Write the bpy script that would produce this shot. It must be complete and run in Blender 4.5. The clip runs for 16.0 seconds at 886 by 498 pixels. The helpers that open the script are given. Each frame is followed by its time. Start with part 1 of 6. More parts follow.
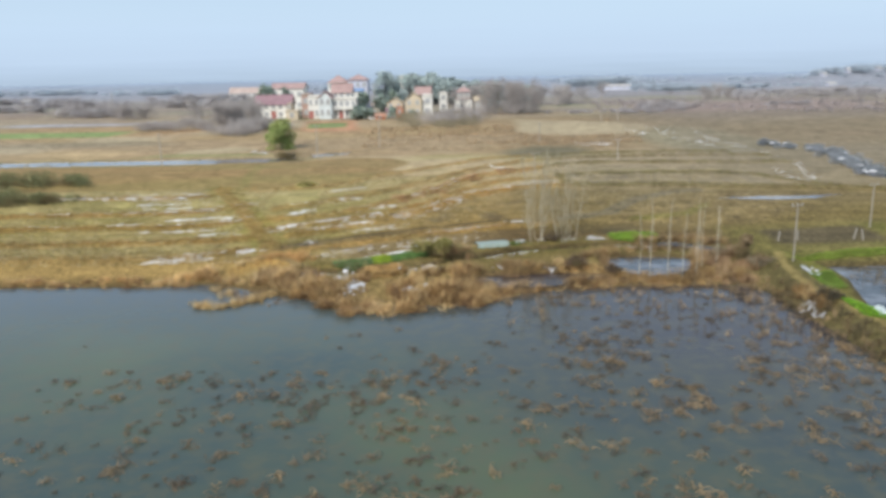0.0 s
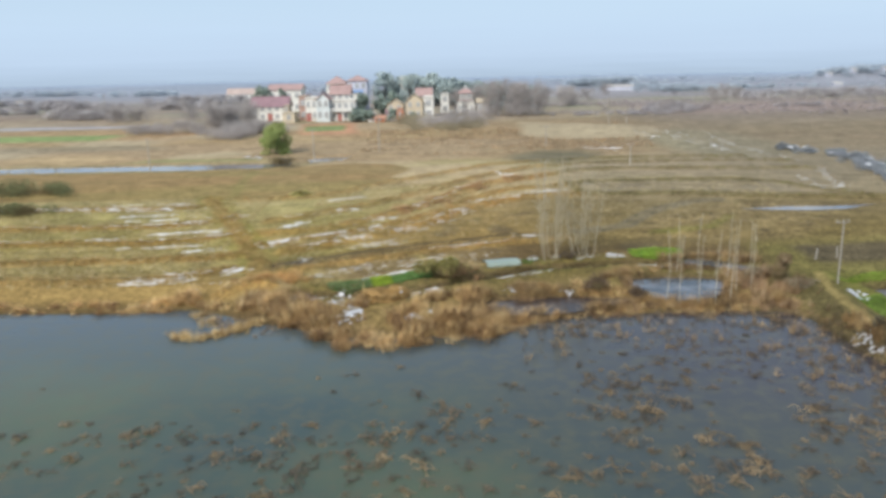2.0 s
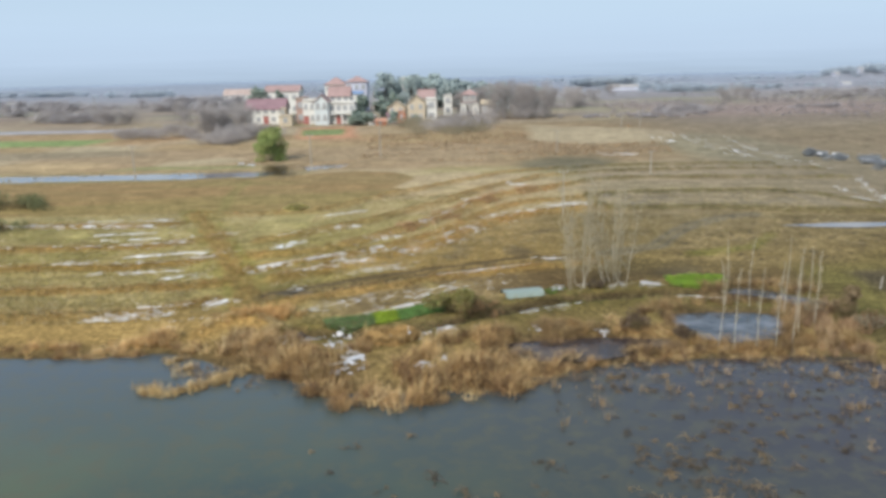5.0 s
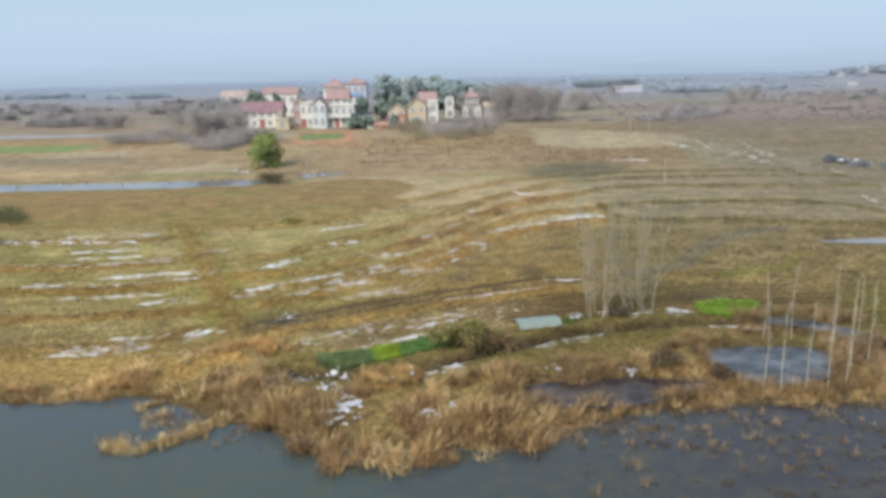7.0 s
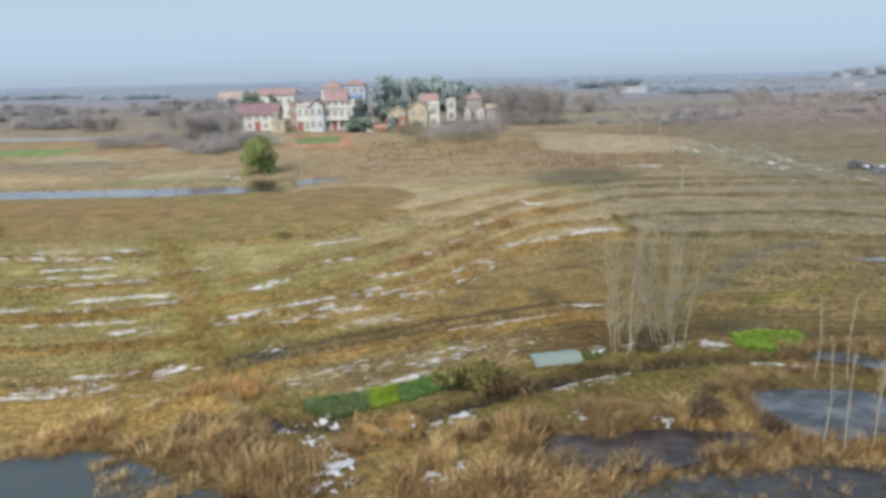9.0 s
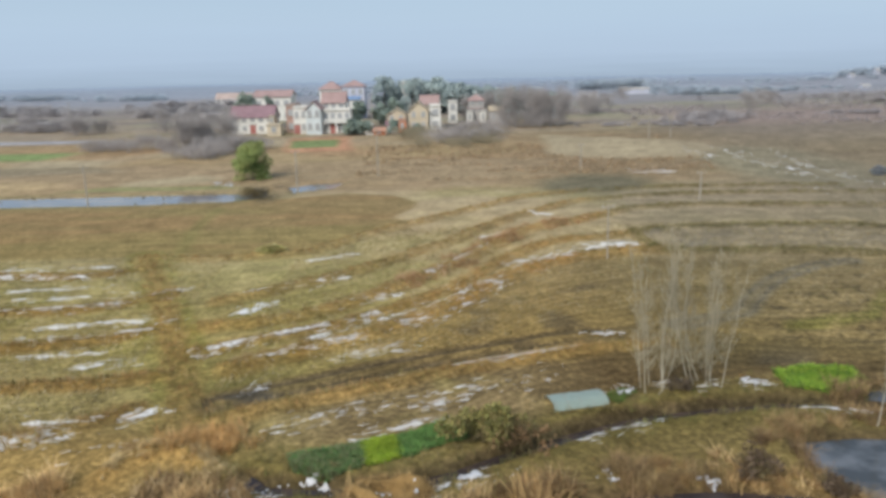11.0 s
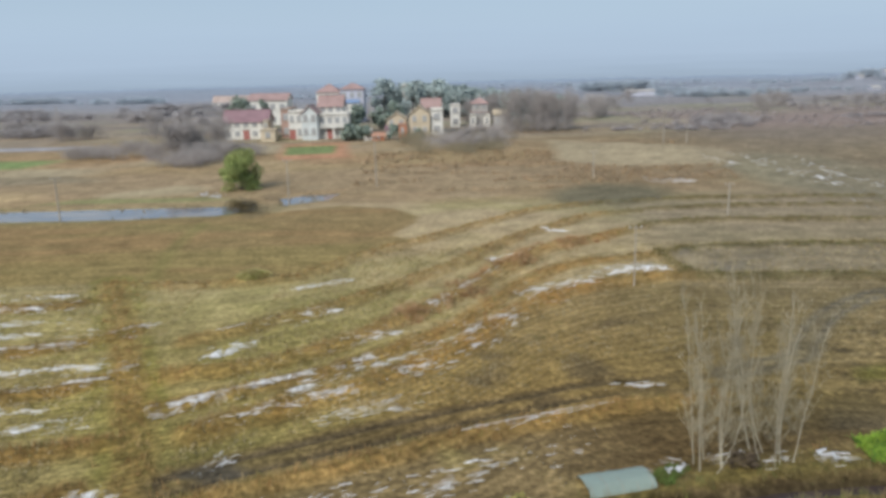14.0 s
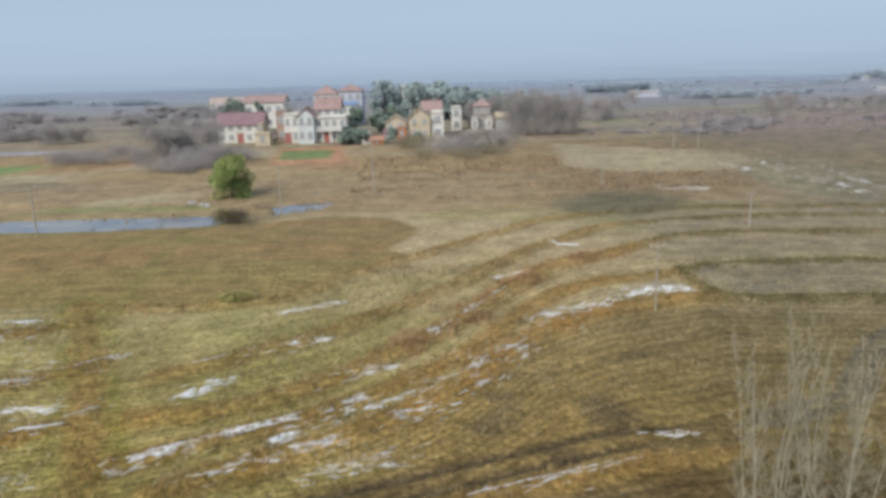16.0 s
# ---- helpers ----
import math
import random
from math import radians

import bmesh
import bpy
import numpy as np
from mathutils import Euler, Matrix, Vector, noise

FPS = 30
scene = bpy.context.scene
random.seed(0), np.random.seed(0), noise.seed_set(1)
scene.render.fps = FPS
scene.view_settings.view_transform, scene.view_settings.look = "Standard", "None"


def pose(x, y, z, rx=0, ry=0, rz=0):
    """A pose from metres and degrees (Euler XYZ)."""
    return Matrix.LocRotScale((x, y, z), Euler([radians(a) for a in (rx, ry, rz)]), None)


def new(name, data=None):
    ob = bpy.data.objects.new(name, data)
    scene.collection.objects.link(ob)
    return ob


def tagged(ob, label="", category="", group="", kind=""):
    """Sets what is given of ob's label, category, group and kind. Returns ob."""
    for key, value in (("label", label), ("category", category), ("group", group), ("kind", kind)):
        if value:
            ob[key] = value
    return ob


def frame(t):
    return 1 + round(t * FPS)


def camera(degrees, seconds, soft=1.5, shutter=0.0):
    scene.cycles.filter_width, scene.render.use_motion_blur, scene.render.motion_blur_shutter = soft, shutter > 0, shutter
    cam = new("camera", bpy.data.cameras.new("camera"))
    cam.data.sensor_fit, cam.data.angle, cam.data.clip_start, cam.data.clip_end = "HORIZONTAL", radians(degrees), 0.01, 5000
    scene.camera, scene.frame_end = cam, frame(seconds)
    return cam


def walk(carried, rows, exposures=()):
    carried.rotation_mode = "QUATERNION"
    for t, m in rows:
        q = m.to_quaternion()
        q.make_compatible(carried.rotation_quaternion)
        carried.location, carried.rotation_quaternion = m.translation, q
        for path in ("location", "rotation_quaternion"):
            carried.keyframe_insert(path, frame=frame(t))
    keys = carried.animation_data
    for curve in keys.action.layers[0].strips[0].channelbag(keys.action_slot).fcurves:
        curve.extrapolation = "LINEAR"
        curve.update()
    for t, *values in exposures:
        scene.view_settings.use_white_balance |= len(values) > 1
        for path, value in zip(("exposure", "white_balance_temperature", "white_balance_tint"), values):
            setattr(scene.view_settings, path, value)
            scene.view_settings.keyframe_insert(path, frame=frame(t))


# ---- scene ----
# camera: a slow level flight over the lake towards the village
cam = camera(60.0, 16.0, soft=3.6)


def flight(x, y, z, yaw, pitch, lean):
    return pose(x, y, z, 90, 0, yaw) @ pose(0, 0, 0, pitch) @ pose(0, 0, 0, 0, 0, lean)


PATH = [
    (0, 0.00, -0.00, 20.00, 0.04, -13.32, -1.03),
    (0.5, -0.13, 1.96, 20.01, 0.04, -13.29, -1.06),
    (1, -0.26, 3.83, 20.04, 0.03, -13.31, -1.09),
    (1.5, -0.40, 5.67, 20.12, 0.04, -13.31, -1.12),
    (2, -0.52, 7.42, 20.16, 0.04, -13.31, -1.10),
    (2.5, -0.68, 9.13, 20.22, 0.04, -13.30, -1.12),
    (3, -0.86, 10.72, 20.28, 0.02, -13.30, -1.13),
    (3.5, -1.07, 12.32, 20.35, 0.00, -13.31, -1.13),
    (4, -1.27, 13.89, 20.39, 0.01, -13.33, -1.13),
    (6.5, -1.95, 22.02, 20.78, 0.01, -13.35, -1.22),
    (7, -2.03, 23.81, 20.89, 0.02, -13.33, -1.23),
    (7.5, -2.12, 25.62, 20.95, 0.01, -13.36, -1.23),
    (8, -2.19, 27.46, 20.98, 0.02, -13.35, -1.24),
    (8.5, -2.27, 29.34, 21.00, 0.02, -13.32, -1.18),
    (9, -2.35, 31.11, 20.99, 0.03, -13.30, -1.20),
    (11.5, -2.77, 39.43, 21.02, 0.04, -13.22, -1.26),
    (12, -2.86, 41.00, 21.00, 0.04, -13.19, -1.26),
    (12.5, -2.93, 42.54, 20.98, 0.04, -13.15, -1.29),
    (13, -2.96, 44.05, 20.99, 0.06, -13.14, -1.29),
    (13.5, -2.94, 45.58, 21.01, 0.10, -13.12, -1.33),
    (14, -2.92, 47.12, 21.04, 0.14, -13.10, -1.38),
    (14.5, -2.91, 48.71, 21.08, 0.14, -13.07, -1.38),
    (15, -2.92, 50.34, 21.11, 0.16, -13.07, -1.39),
    (15.5, -2.95, 51.96, 21.12, 0.17, -13.03, -1.40),
    (16, -2.99, 53.56, 21.12, 0.17, -13.03, -1.39),
]
walk(cam, [(t, flight(*row)) for t, *row in PATH], [(0, 0.62), (8, 0.45), (16, 0.22)])

# ---- sky, sun, exposure ----
SUN_HEIGHT, SUN_TURN = 38.0, 215.0
world = bpy.data.worlds.new("winter_sky")
scene.world = world
world.use_nodes = True
wn, wl = world.node_tree.nodes, world.node_tree.links
sky = wn.new("ShaderNodeTexSky")
sky.sky_type, sky.sun_disc = "NISHITA", False
sky.sun_elevation, sky.sun_rotation = radians(SUN_HEIGHT), radians(SUN_TURN)
sky.air_density, sky.dust_density, sky.ozone_density = 1.0, 0.6, 3.0
wn["Background"].inputs[1].default_value = 0.08
# thin winter cloud over the whole sky pales its blue
veil = wn.new("ShaderNodeMix")
veil.data_type = "RGBA"
veil.inputs["Factor"].default_value, veil.inputs["B"].default_value = 0.78, (4.45, 5.8, 7.35, 1)
wl.new(sky.outputs[0], veil.inputs["A"]), wl.new(veil.outputs["Result"], wn["Background"].inputs[0])
sun = new("sun", bpy.data.lights.new("sun", "SUN"))
sun.data.energy, sun.data.angle, sun.data.color = 2.8, radians(30), (1.0, 0.95, 0.88)
sun.matrix_world = pose(0, 0, 60, 90 - SUN_HEIGHT, 0, 180 - SUN_TURN)


# ---- small tools ----
def lattice(x, y, size, seed):
    """Smooth noise from 0 to 1 over plan coordinates."""
    table = np.random.RandomState(seed).rand(257, 257)
    table[256], table[:, 256] = table[0], table[:, 0]
    fx, fy = x / size, y / size
    ix, iy = np.floor(fx).astype(int), np.floor(fy).astype(int)
    ux, uy = fx - ix, fy - iy
    ux, uy = ux * ux * (3 - 2 * ux), uy * uy * (3 - 2 * uy)
    ix, iy = ix % 256, iy % 256
    low = table[ix, iy] * (1 - ux) + table[ix + 1, iy] * ux
    high = table[ix, iy + 1] * (1 - ux) + table[ix + 1, iy + 1] * ux
    return low * (1 - uy) + high * uy


def rough_noise(x, y, size, seed):
    return (lattice(x, y, size, seed) + 0.5 * lattice(x, y, size / 2.1, seed + 1) + 0.25 * lattice(x, y, size / 4.3, seed + 2)) / 1.75


def ramp(v, a, b):
    return np.clip((v - a) / (b - a), 0, 1)


def reach(x, y, line):
    """Distance of plan points from a line through a few plan points."""
    best = np.full(np.shape(x), 1e9)
    for (ax, ay), (bx, by) in zip(line[:-1], line[1:]):
        dx, dy = bx - ax, by - ay
        s = np.clip(((x - ax) * dx + (y - ay) * dy) / (dx * dx + dy * dy), 0, 1)
        best = np.minimum(best, np.hypot(x - ax - s * dx, y - ay - s * dy))
    return best


def curved(line, step=1.5):
    """A smooth line through a few plan points."""
    p = np.array([line[0], *line, line[-1]], float)
    out = []
    for a, b, c, d in zip(p, p[1:], p[2:], p[3:]):
        n = max(2, int(np.hypot(*(c - b)) / step))
        for s in np.arange(n) / n:
            out.append(0.5 * (2 * b + (c - a) * s + (2 * a - 5 * b + 4 * c - d) * s**2 + (3 * b - a - 3 * c + d) * s**3))
    return np.array([*out, p[-1]])


def inside(x, y, ring):
    """Whether plan points lie in a ring of plan points."""
    hit = np.zeros(np.shape(x), bool)
    for (ax, ay), (bx, by) in zip(ring, ring[1:] + ring[:1]):
        hit ^= ((ay > y) != (by > y)) & (x < (bx - ax) * (y - ay) / (by - ay + 1e-9) + ax)
    return hit


def ring_depth(x, y, ring):
    """Positive inside a ring, negative outside: the distance from its edge."""
    return np.where(inside(x, y, ring), 1, -1) * reach(x, y, ring + ring[:1])


def fast_mesh(name, verts, faces, material, tint=None, smooth=False):
    """A mesh of triangles or quads from arrays, with a colour for each vertex if given."""
    mesh = bpy.data.meshes.new(name)
    faces = np.asarray(faces, np.int32)
    n, k = faces.shape
    mesh.vertices.add(len(verts)), mesh.loops.add(n * k), mesh.polygons.add(n)
    mesh.vertices.foreach_set("co", np.asarray(verts, np.float32).ravel())
    mesh.loops.foreach_set("vertex_index", faces.ravel())
    mesh.polygons.foreach_set("loop_start", np.arange(0, n * k, k, dtype=np.int32))
    if smooth:
        mesh.polygons.foreach_set("use_smooth", np.ones(n, bool))
    if tint is not None:
        layer = mesh.attributes.new("tint", "FLOAT_COLOR", "POINT")
        layer.data.foreach_set("color", np.c_[tint, np.ones(len(verts))].astype(np.float32).ravel())
    mesh.materials.append(material)
    mesh.update(calc_edges=True)
    return mesh


def strew(name, kinds, places, material, label, category, tints=None):
    """One joined mesh of many small plants: kinds are (verts, tris); places are rows of x, y, z, turn, size."""
    vs, fs, ts, n = [], [], [], 0
    rng = np.random.RandomState(len(places))
    pick = rng.randint(len(kinds), size=len(places))
    for k, (v, f) in enumerate(kinds):
        rows = places[pick == k]
        c, s = np.cos(rows[:, 3])[:, None], np.sin(rows[:, 3])[:, None]
        size = rows[:, 4][:, None]
        out = np.stack([(v[:, 0] * c - v[:, 1] * s) * size + rows[:, :1], (v[:, 0] * s + v[:, 1] * c) * size + rows[:, 1:2], v[:, 2] * size + rows[:, 2:3]], -1)
        vs.append(out.reshape(-1, 3))
        fs.append((f[None] + n + len(v) * np.arange(len(rows))[:, None, None]).reshape(-1, f.shape[1]))
        n += out.shape[0] * out.shape[1]
        if tints is not None:
            ts.append(np.repeat(tints[pick == k], len(v), axis=0))
    ob = new(name, fast_mesh(name, np.concatenate(vs), np.concatenate(fs), material, np.concatenate(ts) if ts else None))
    return tagged(ob, label, category, kind="stuff")


def part(name, bm, material, parent=None, label="", smooth=False):
    """Links a bmesh as one mesh object, under a thing or a part if given."""
    mesh = bpy.data.meshes.new(name)
    if smooth:
        for face in bm.faces:
            face.smooth = True
    bm.normal_update()
    bm.to_mesh(mesh)
    bm.free()
    mesh.materials.append(material)
    ob = new(name, mesh)
    ob.parent = parent
    return tagged(ob, label)


def box(x0, y0, z0, x1, y1, z1, bevel=0.0):
    bm = bmesh.new()
    bmesh.ops.create_cube(bm, size=1, matrix=Matrix.LocRotScale(((x0 + x1) / 2, (y0 + y1) / 2, (z0 + z1) / 2), None, (x1 - x0, y1 - y0, z1 - z0)))
    if bevel:
        bmesh.ops.bevel(bm, geom=bm.edges[:], offset=bevel, segments=1, affect="EDGES")
    return bm


def tube(points, radii, sides=5):
    """Vertices and quads of a tapered tube along points."""
    points = np.asarray(points, float)
    ahead = np.gradient(points, axis=0)
    ahead /= np.linalg.norm(ahead, axis=1)[:, None] + 1e-9
    side = np.cross(ahead, (0.31, 0.87, 0.2))
    side /= np.linalg.norm(side, axis=1)[:, None] + 1e-9
    other = np.cross(ahead, side)
    a = np.arange(sides) * 2 * np.pi / sides
    v = points[:, None] + np.asarray(radii)[:, None, None] * (np.cos(a)[None, :, None] * side[:, None] + np.sin(a)[None, :, None] * other[:, None])
    i, j = np.meshgrid(np.arange(len(points) - 1), np.arange(sides), indexing="ij")
    k = (j + 1) % sides
    f = np.stack([i * sides + j, i * sides + k, (i + 1) * sides + k, (i + 1) * sides + j], -1).reshape(-1, 4)
    return v.reshape(-1, 3), f


def joined(pieces):
    vs, fs, n = [], [], 0
    for v, f in pieces:
        vs.append(v), fs.append(np.asarray(f) + n)
        n += len(v)
    return np.concatenate(vs), np.concatenate(fs)


# ---- materials ----
def material(name, colour, rough=0.85, grain=2.0, vary=0.25, bump=0.3, big=0.15, metal=0.0, tint=False, random_shift=0.0, gloss=0.3):
    """A procedural surface: a base colour varied at two scales, with relief. tint: multiply by the mesh's own colours."""
    m = bpy.data.materials.new(name)
    m.use_nodes = True
    n, l = m.node_tree.nodes, m.node_tree.links
    b = n["Principled BSDF"]
    b.inputs["Roughness"].default_value, b.inputs["Metallic"].default_value = rough, metal
    b.inputs["Specular IOR Level"].default_value = gloss
    place = n.new("ShaderNodeNewGeometry")
    fine, wide = n.new("ShaderNodeTexNoise"), n.new("ShaderNodeTexNoise")
    fine.inputs["Scale"].default_value, wide.inputs["Scale"].default_value = grain, big
    fine.inputs["Detail"].default_value, wide.inputs["Detail"].default_value = 4, 3
    l.new(place.outputs["Position"], fine.inputs["Vector"]), l.new(place.outputs["Position"], wide.inputs["Vector"])
    total = n.new("ShaderNodeMath")
    total.operation = "MULTIPLY_ADD"
    total.inputs[1].default_value = 0.6
    l.new(fine.outputs["Fac"], total.inputs[0]), l.new(wide.outputs["Fac"], total.inputs[2])
    span = n.new("ShaderNodeMapRange")
    span.inputs["From Min"].default_value, span.inputs["From Max"].default_value = 0.5, 1.1
    span.inputs["To Min"].default_value, span.inputs["To Max"].default_value = 1 - vary, 1 + vary
    l.new(total.outputs[0], span.inputs["Value"])
    last = span.outputs[0]
    if random_shift:
        info, shift, mul = n.new("ShaderNodeObjectInfo"), n.new("ShaderNodeMapRange"), n.new("ShaderNodeMath")
        shift.inputs["To Min"].default_value, shift.inputs["To Max"].default_value = 1 - random_shift, 1 + random_shift
        mul.operation = "MULTIPLY"
        l.new(info.outputs["Random"], shift.inputs["Value"])
        l.new(shift.outputs[0], mul.inputs[0]), l.new(last, mul.inputs[1])
        last = mul.outputs[0]
    scale = n.new("ShaderNodeVectorMath")
    scale.operation = "SCALE"
    scale.inputs[0].default_value = colour
    l.new(last, scale.inputs["Scale"])
    if tint:
        attr, mult = n.new("ShaderNodeAttribute"), n.new("ShaderNodeVectorMath")
        attr.attribute_name = "tint"
        mult.operation = "MULTIPLY"
        l.new(scale.outputs[0], mult.inputs[0]), l.new(attr.outputs["Color"], mult.inputs[1])
        l.new(mult.outputs[0], b.inputs["Base Color"])
    else:
        l.new(scale.outputs[0], b.inputs["Base Color"])
    if bump:
        relief = n.new("ShaderNodeBump")
        relief.inputs["Strength"].default_value, relief.inputs["Distance"].default_value = bump, 0.1
        l.new(fine.outputs["Fac"], relief.inputs["Height"]), l.new(relief.outputs[0], b.inputs["Normal"])
    return m


def water_material(name, deep, shallow, ripple, patch, peat=None):
    m = bpy.data.materials.new(name)
    m.use_nodes = True
    n, l = m.node_tree.nodes, m.node_tree.links
    b = n["Principled BSDF"]
    b.inputs["Roughness"].default_value, b.inputs["IOR"].default_value = 0.07, 1.33
    place, wide, mix = n.new("ShaderNodeNewGeometry"), n.new("ShaderNodeTexNoise"), n.new("ShaderNodeMix")
    wide.inputs["Scale"].default_value, wide.inputs["Detail"].default_value = patch, 4
    mix.data_type = "RGBA"
    mix.inputs["A"].default_value, mix.inputs["B"].default_value = (*deep, 1), (*shallow, 1)
    span = n.new("ShaderNodeMapRange")
    span.inputs["From Min"].default_value, span.inputs["From Max"].default_value = 0.4, 0.68
    l.new(place.outputs["Position"], wide.inputs["Vector"]), l.new(wide.outputs["Fac"], span.inputs["Value"])
    l.new(span.outputs[0], mix.inputs["Factor"]), l.new(mix.outputs["Result"], b.inputs["Base Color"])
    if peat:
        # dark peaty water in the marshy corner of the lake
        off, fade, dark = n.new("ShaderNodeVectorMath"), n.new("ShaderNodeMapRange"), n.new("ShaderNodeMix")
        off.operation, off.inputs[1].default_value = "DISTANCE", (*peat, 0)
        fade.inputs["From Min"].default_value, fade.inputs["From Max"].default_value = 34, 8
        dark.data_type, dark.inputs["B"].default_value = "RGBA", (0.045, 0.04, 0.045, 1)
        l.new(place.outputs["Position"], off.inputs[0]), l.new(off.outputs["Value"], fade.inputs["Value"])
        # bluer water towards the reeds: the sky's reflection put into the colour
        split, shore, clear = n.new("ShaderNodeSeparateXYZ"), n.new("ShaderNodeMapRange"), n.new("ShaderNodeMix")
        shore.inputs["From Min"].default_value, shore.inputs["From Max"].default_value = 50, 68
        clear.data_type, clear.inputs["B"].default_value = "RGBA", (0.064, 0.08, 0.088, 1)
        l.new(place.outputs["Position"], split.inputs[0]), l.new(split.outputs["Y"], shore.inputs["Value"])
        l.new(shore.outputs[0], clear.inputs["Factor"]), l.new(mix.outputs["Result"], clear.inputs["A"])
        l.new(fade.outputs[0], dark.inputs["Factor"]), l.new(clear.outputs["Result"], dark.inputs["A"])
        l.new(dark.outputs["Result"], b.inputs["Base Color"])
        # weeds under the surface
        weed, much, brown = n.new("ShaderNodeTexNoise"), n.new("ShaderNodeMapRange"), n.new("ShaderNodeMix")
        weed.inputs["Scale"].default_value, weed.inputs["Detail"].default_value, weed.inputs["Roughness"].default_value = 0.75, 7, 0.7
        much.inputs["From Min"].default_value, much.inputs["From Max"].default_value, much.inputs["To Max"].default_value = 0.46, 0.66, 0.62
        brown.data_type, brown.inputs["B"].default_value = "RGBA", (0.092, 0.084, 0.048, 1)
        l.new(place.outputs["Position"], weed.inputs["Vector"]), l.new(weed.outputs["Fac"], much.inputs["Value"])
        l.new(much.outputs[0], brown.inputs["Factor"]), l.new(dark.outputs["Result"], brown.inputs["A"])
        l.new(brown.outputs["Result"], b.inputs["Base Color"])
    wave, relief = n.new("ShaderNodeTexNoise"), n.new("ShaderNodeBump")
    wave.inputs["Scale"].default_value, wave.inputs["Detail"].default_value = 1.6, 3
    relief.inputs["Strength"].default_value, relief.inputs["Distance"].default_value = ripple, 0.05
    l.new(place.outputs["Position"], wave.inputs["Vector"])
    l.new(wave.outputs["Fac"], relief.inputs["Height"]), l.new(relief.outputs[0], b.inputs["Normal"])
    return m



def soil_material():
    """Soil, stubble and dead grass: the plan's own colours, broken up by clods, tufts and drilled rows."""
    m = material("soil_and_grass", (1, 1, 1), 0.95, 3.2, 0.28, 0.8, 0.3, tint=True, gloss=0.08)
    n, l = m.node_tree.nodes, m.node_tree.links
    b = n["Principled BSDF"]
    place, stretch, rows, span, mult = n.new("ShaderNodeNewGeometry"), n.new("ShaderNodeMapping"), n.new("ShaderNodeTexNoise"), n.new("ShaderNodeMapRange"), n.new("ShaderNodeVectorMath")
    stretch.inputs["Rotation"].default_value = (0, 0, radians(-20))
    stretch.inputs["Scale"].default_value = (1.5, 2.4, 1)
    rows.inputs["Scale"].default_value, rows.inputs["Detail"].default_value = 1.3, 5
    span.inputs["From Min"].default_value, span.inputs["From Max"].default_value = 0.32, 0.68
    span.inputs["To Min"].default_value, span.inputs["To Max"].default_value = 0.86, 1.14
    mult.operation = "SCALE"
    old = b.inputs["Base Color"].links[0].from_socket
    l.new(place.outputs["Position"], stretch.inputs["Vector"]), l.new(stretch.outputs[0], rows.inputs["Vector"])
    l.new(rows.outputs["Fac"], span.inputs["Value"]), l.new(span.outputs[0], mult.inputs["Scale"])
    l.new(old, mult.inputs[0])
    # tufts and clods a hand wide
    speck, size, tufts = n.new("ShaderNodeTexNoise"), n.new("ShaderNodeMapRange"), n.new("ShaderNodeVectorMath")
    speck.inputs["Scale"].default_value, speck.inputs["Detail"].default_value, speck.inputs["Roughness"].default_value = 3.4, 3, 0.65
    size.inputs["From Min"].default_value, size.inputs["From Max"].default_value = 0.36, 0.66
    size.inputs["To Min"].default_value, size.inputs["To Max"].default_value = 0.72, 1.26
    tufts.operation = "SCALE"
    l.new(place.outputs["Position"], speck.inputs["Vector"]), l.new(speck.outputs["Fac"], size.inputs["Value"])
    l.new(mult.outputs[0], tufts.inputs[0]), l.new(size.outputs[0], tufts.inputs["Scale"])
    # cut stubble and clods, their contrast fading with distance
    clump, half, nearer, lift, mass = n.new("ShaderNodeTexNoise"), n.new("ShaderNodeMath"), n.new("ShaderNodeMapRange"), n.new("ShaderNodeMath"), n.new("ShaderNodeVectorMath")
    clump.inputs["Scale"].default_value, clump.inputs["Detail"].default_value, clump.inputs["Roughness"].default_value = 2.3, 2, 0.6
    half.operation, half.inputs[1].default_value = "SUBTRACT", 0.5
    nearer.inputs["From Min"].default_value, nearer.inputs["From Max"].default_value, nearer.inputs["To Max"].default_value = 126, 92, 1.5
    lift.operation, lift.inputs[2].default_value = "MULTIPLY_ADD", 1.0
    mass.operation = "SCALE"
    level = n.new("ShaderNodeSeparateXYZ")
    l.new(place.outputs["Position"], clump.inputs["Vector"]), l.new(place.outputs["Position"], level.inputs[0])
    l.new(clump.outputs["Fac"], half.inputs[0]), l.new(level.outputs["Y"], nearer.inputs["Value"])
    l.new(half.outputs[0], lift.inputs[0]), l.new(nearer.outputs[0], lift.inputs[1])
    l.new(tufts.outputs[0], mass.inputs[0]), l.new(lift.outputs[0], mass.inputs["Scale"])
    # drilled rows that run with the bunds, broken by wear
    last = mass.outputs[0]
    split, fade = n.new("ShaderNodeSeparateXYZ"), n.new("ShaderNodeMapRange")
    fade.inputs["From Min"].default_value, fade.inputs["From Max"].default_value = 158, 120
    l.new(place.outputs["Position"], split.inputs[0]), l.new(split.outputs["Y"], fade.inputs["Value"])
    begin, within = n.new("ShaderNodeMapRange"), n.new("ShaderNodeMath")
    begin.inputs["From Min"].default_value, begin.inputs["From Max"].default_value = 76, 80
    within.operation = "MULTIPLY"
    l.new(split.outputs["Y"], begin.inputs["Value"]), l.new(begin.outputs[0], within.inputs[0]), l.new(fade.outputs[0], within.inputs[1])
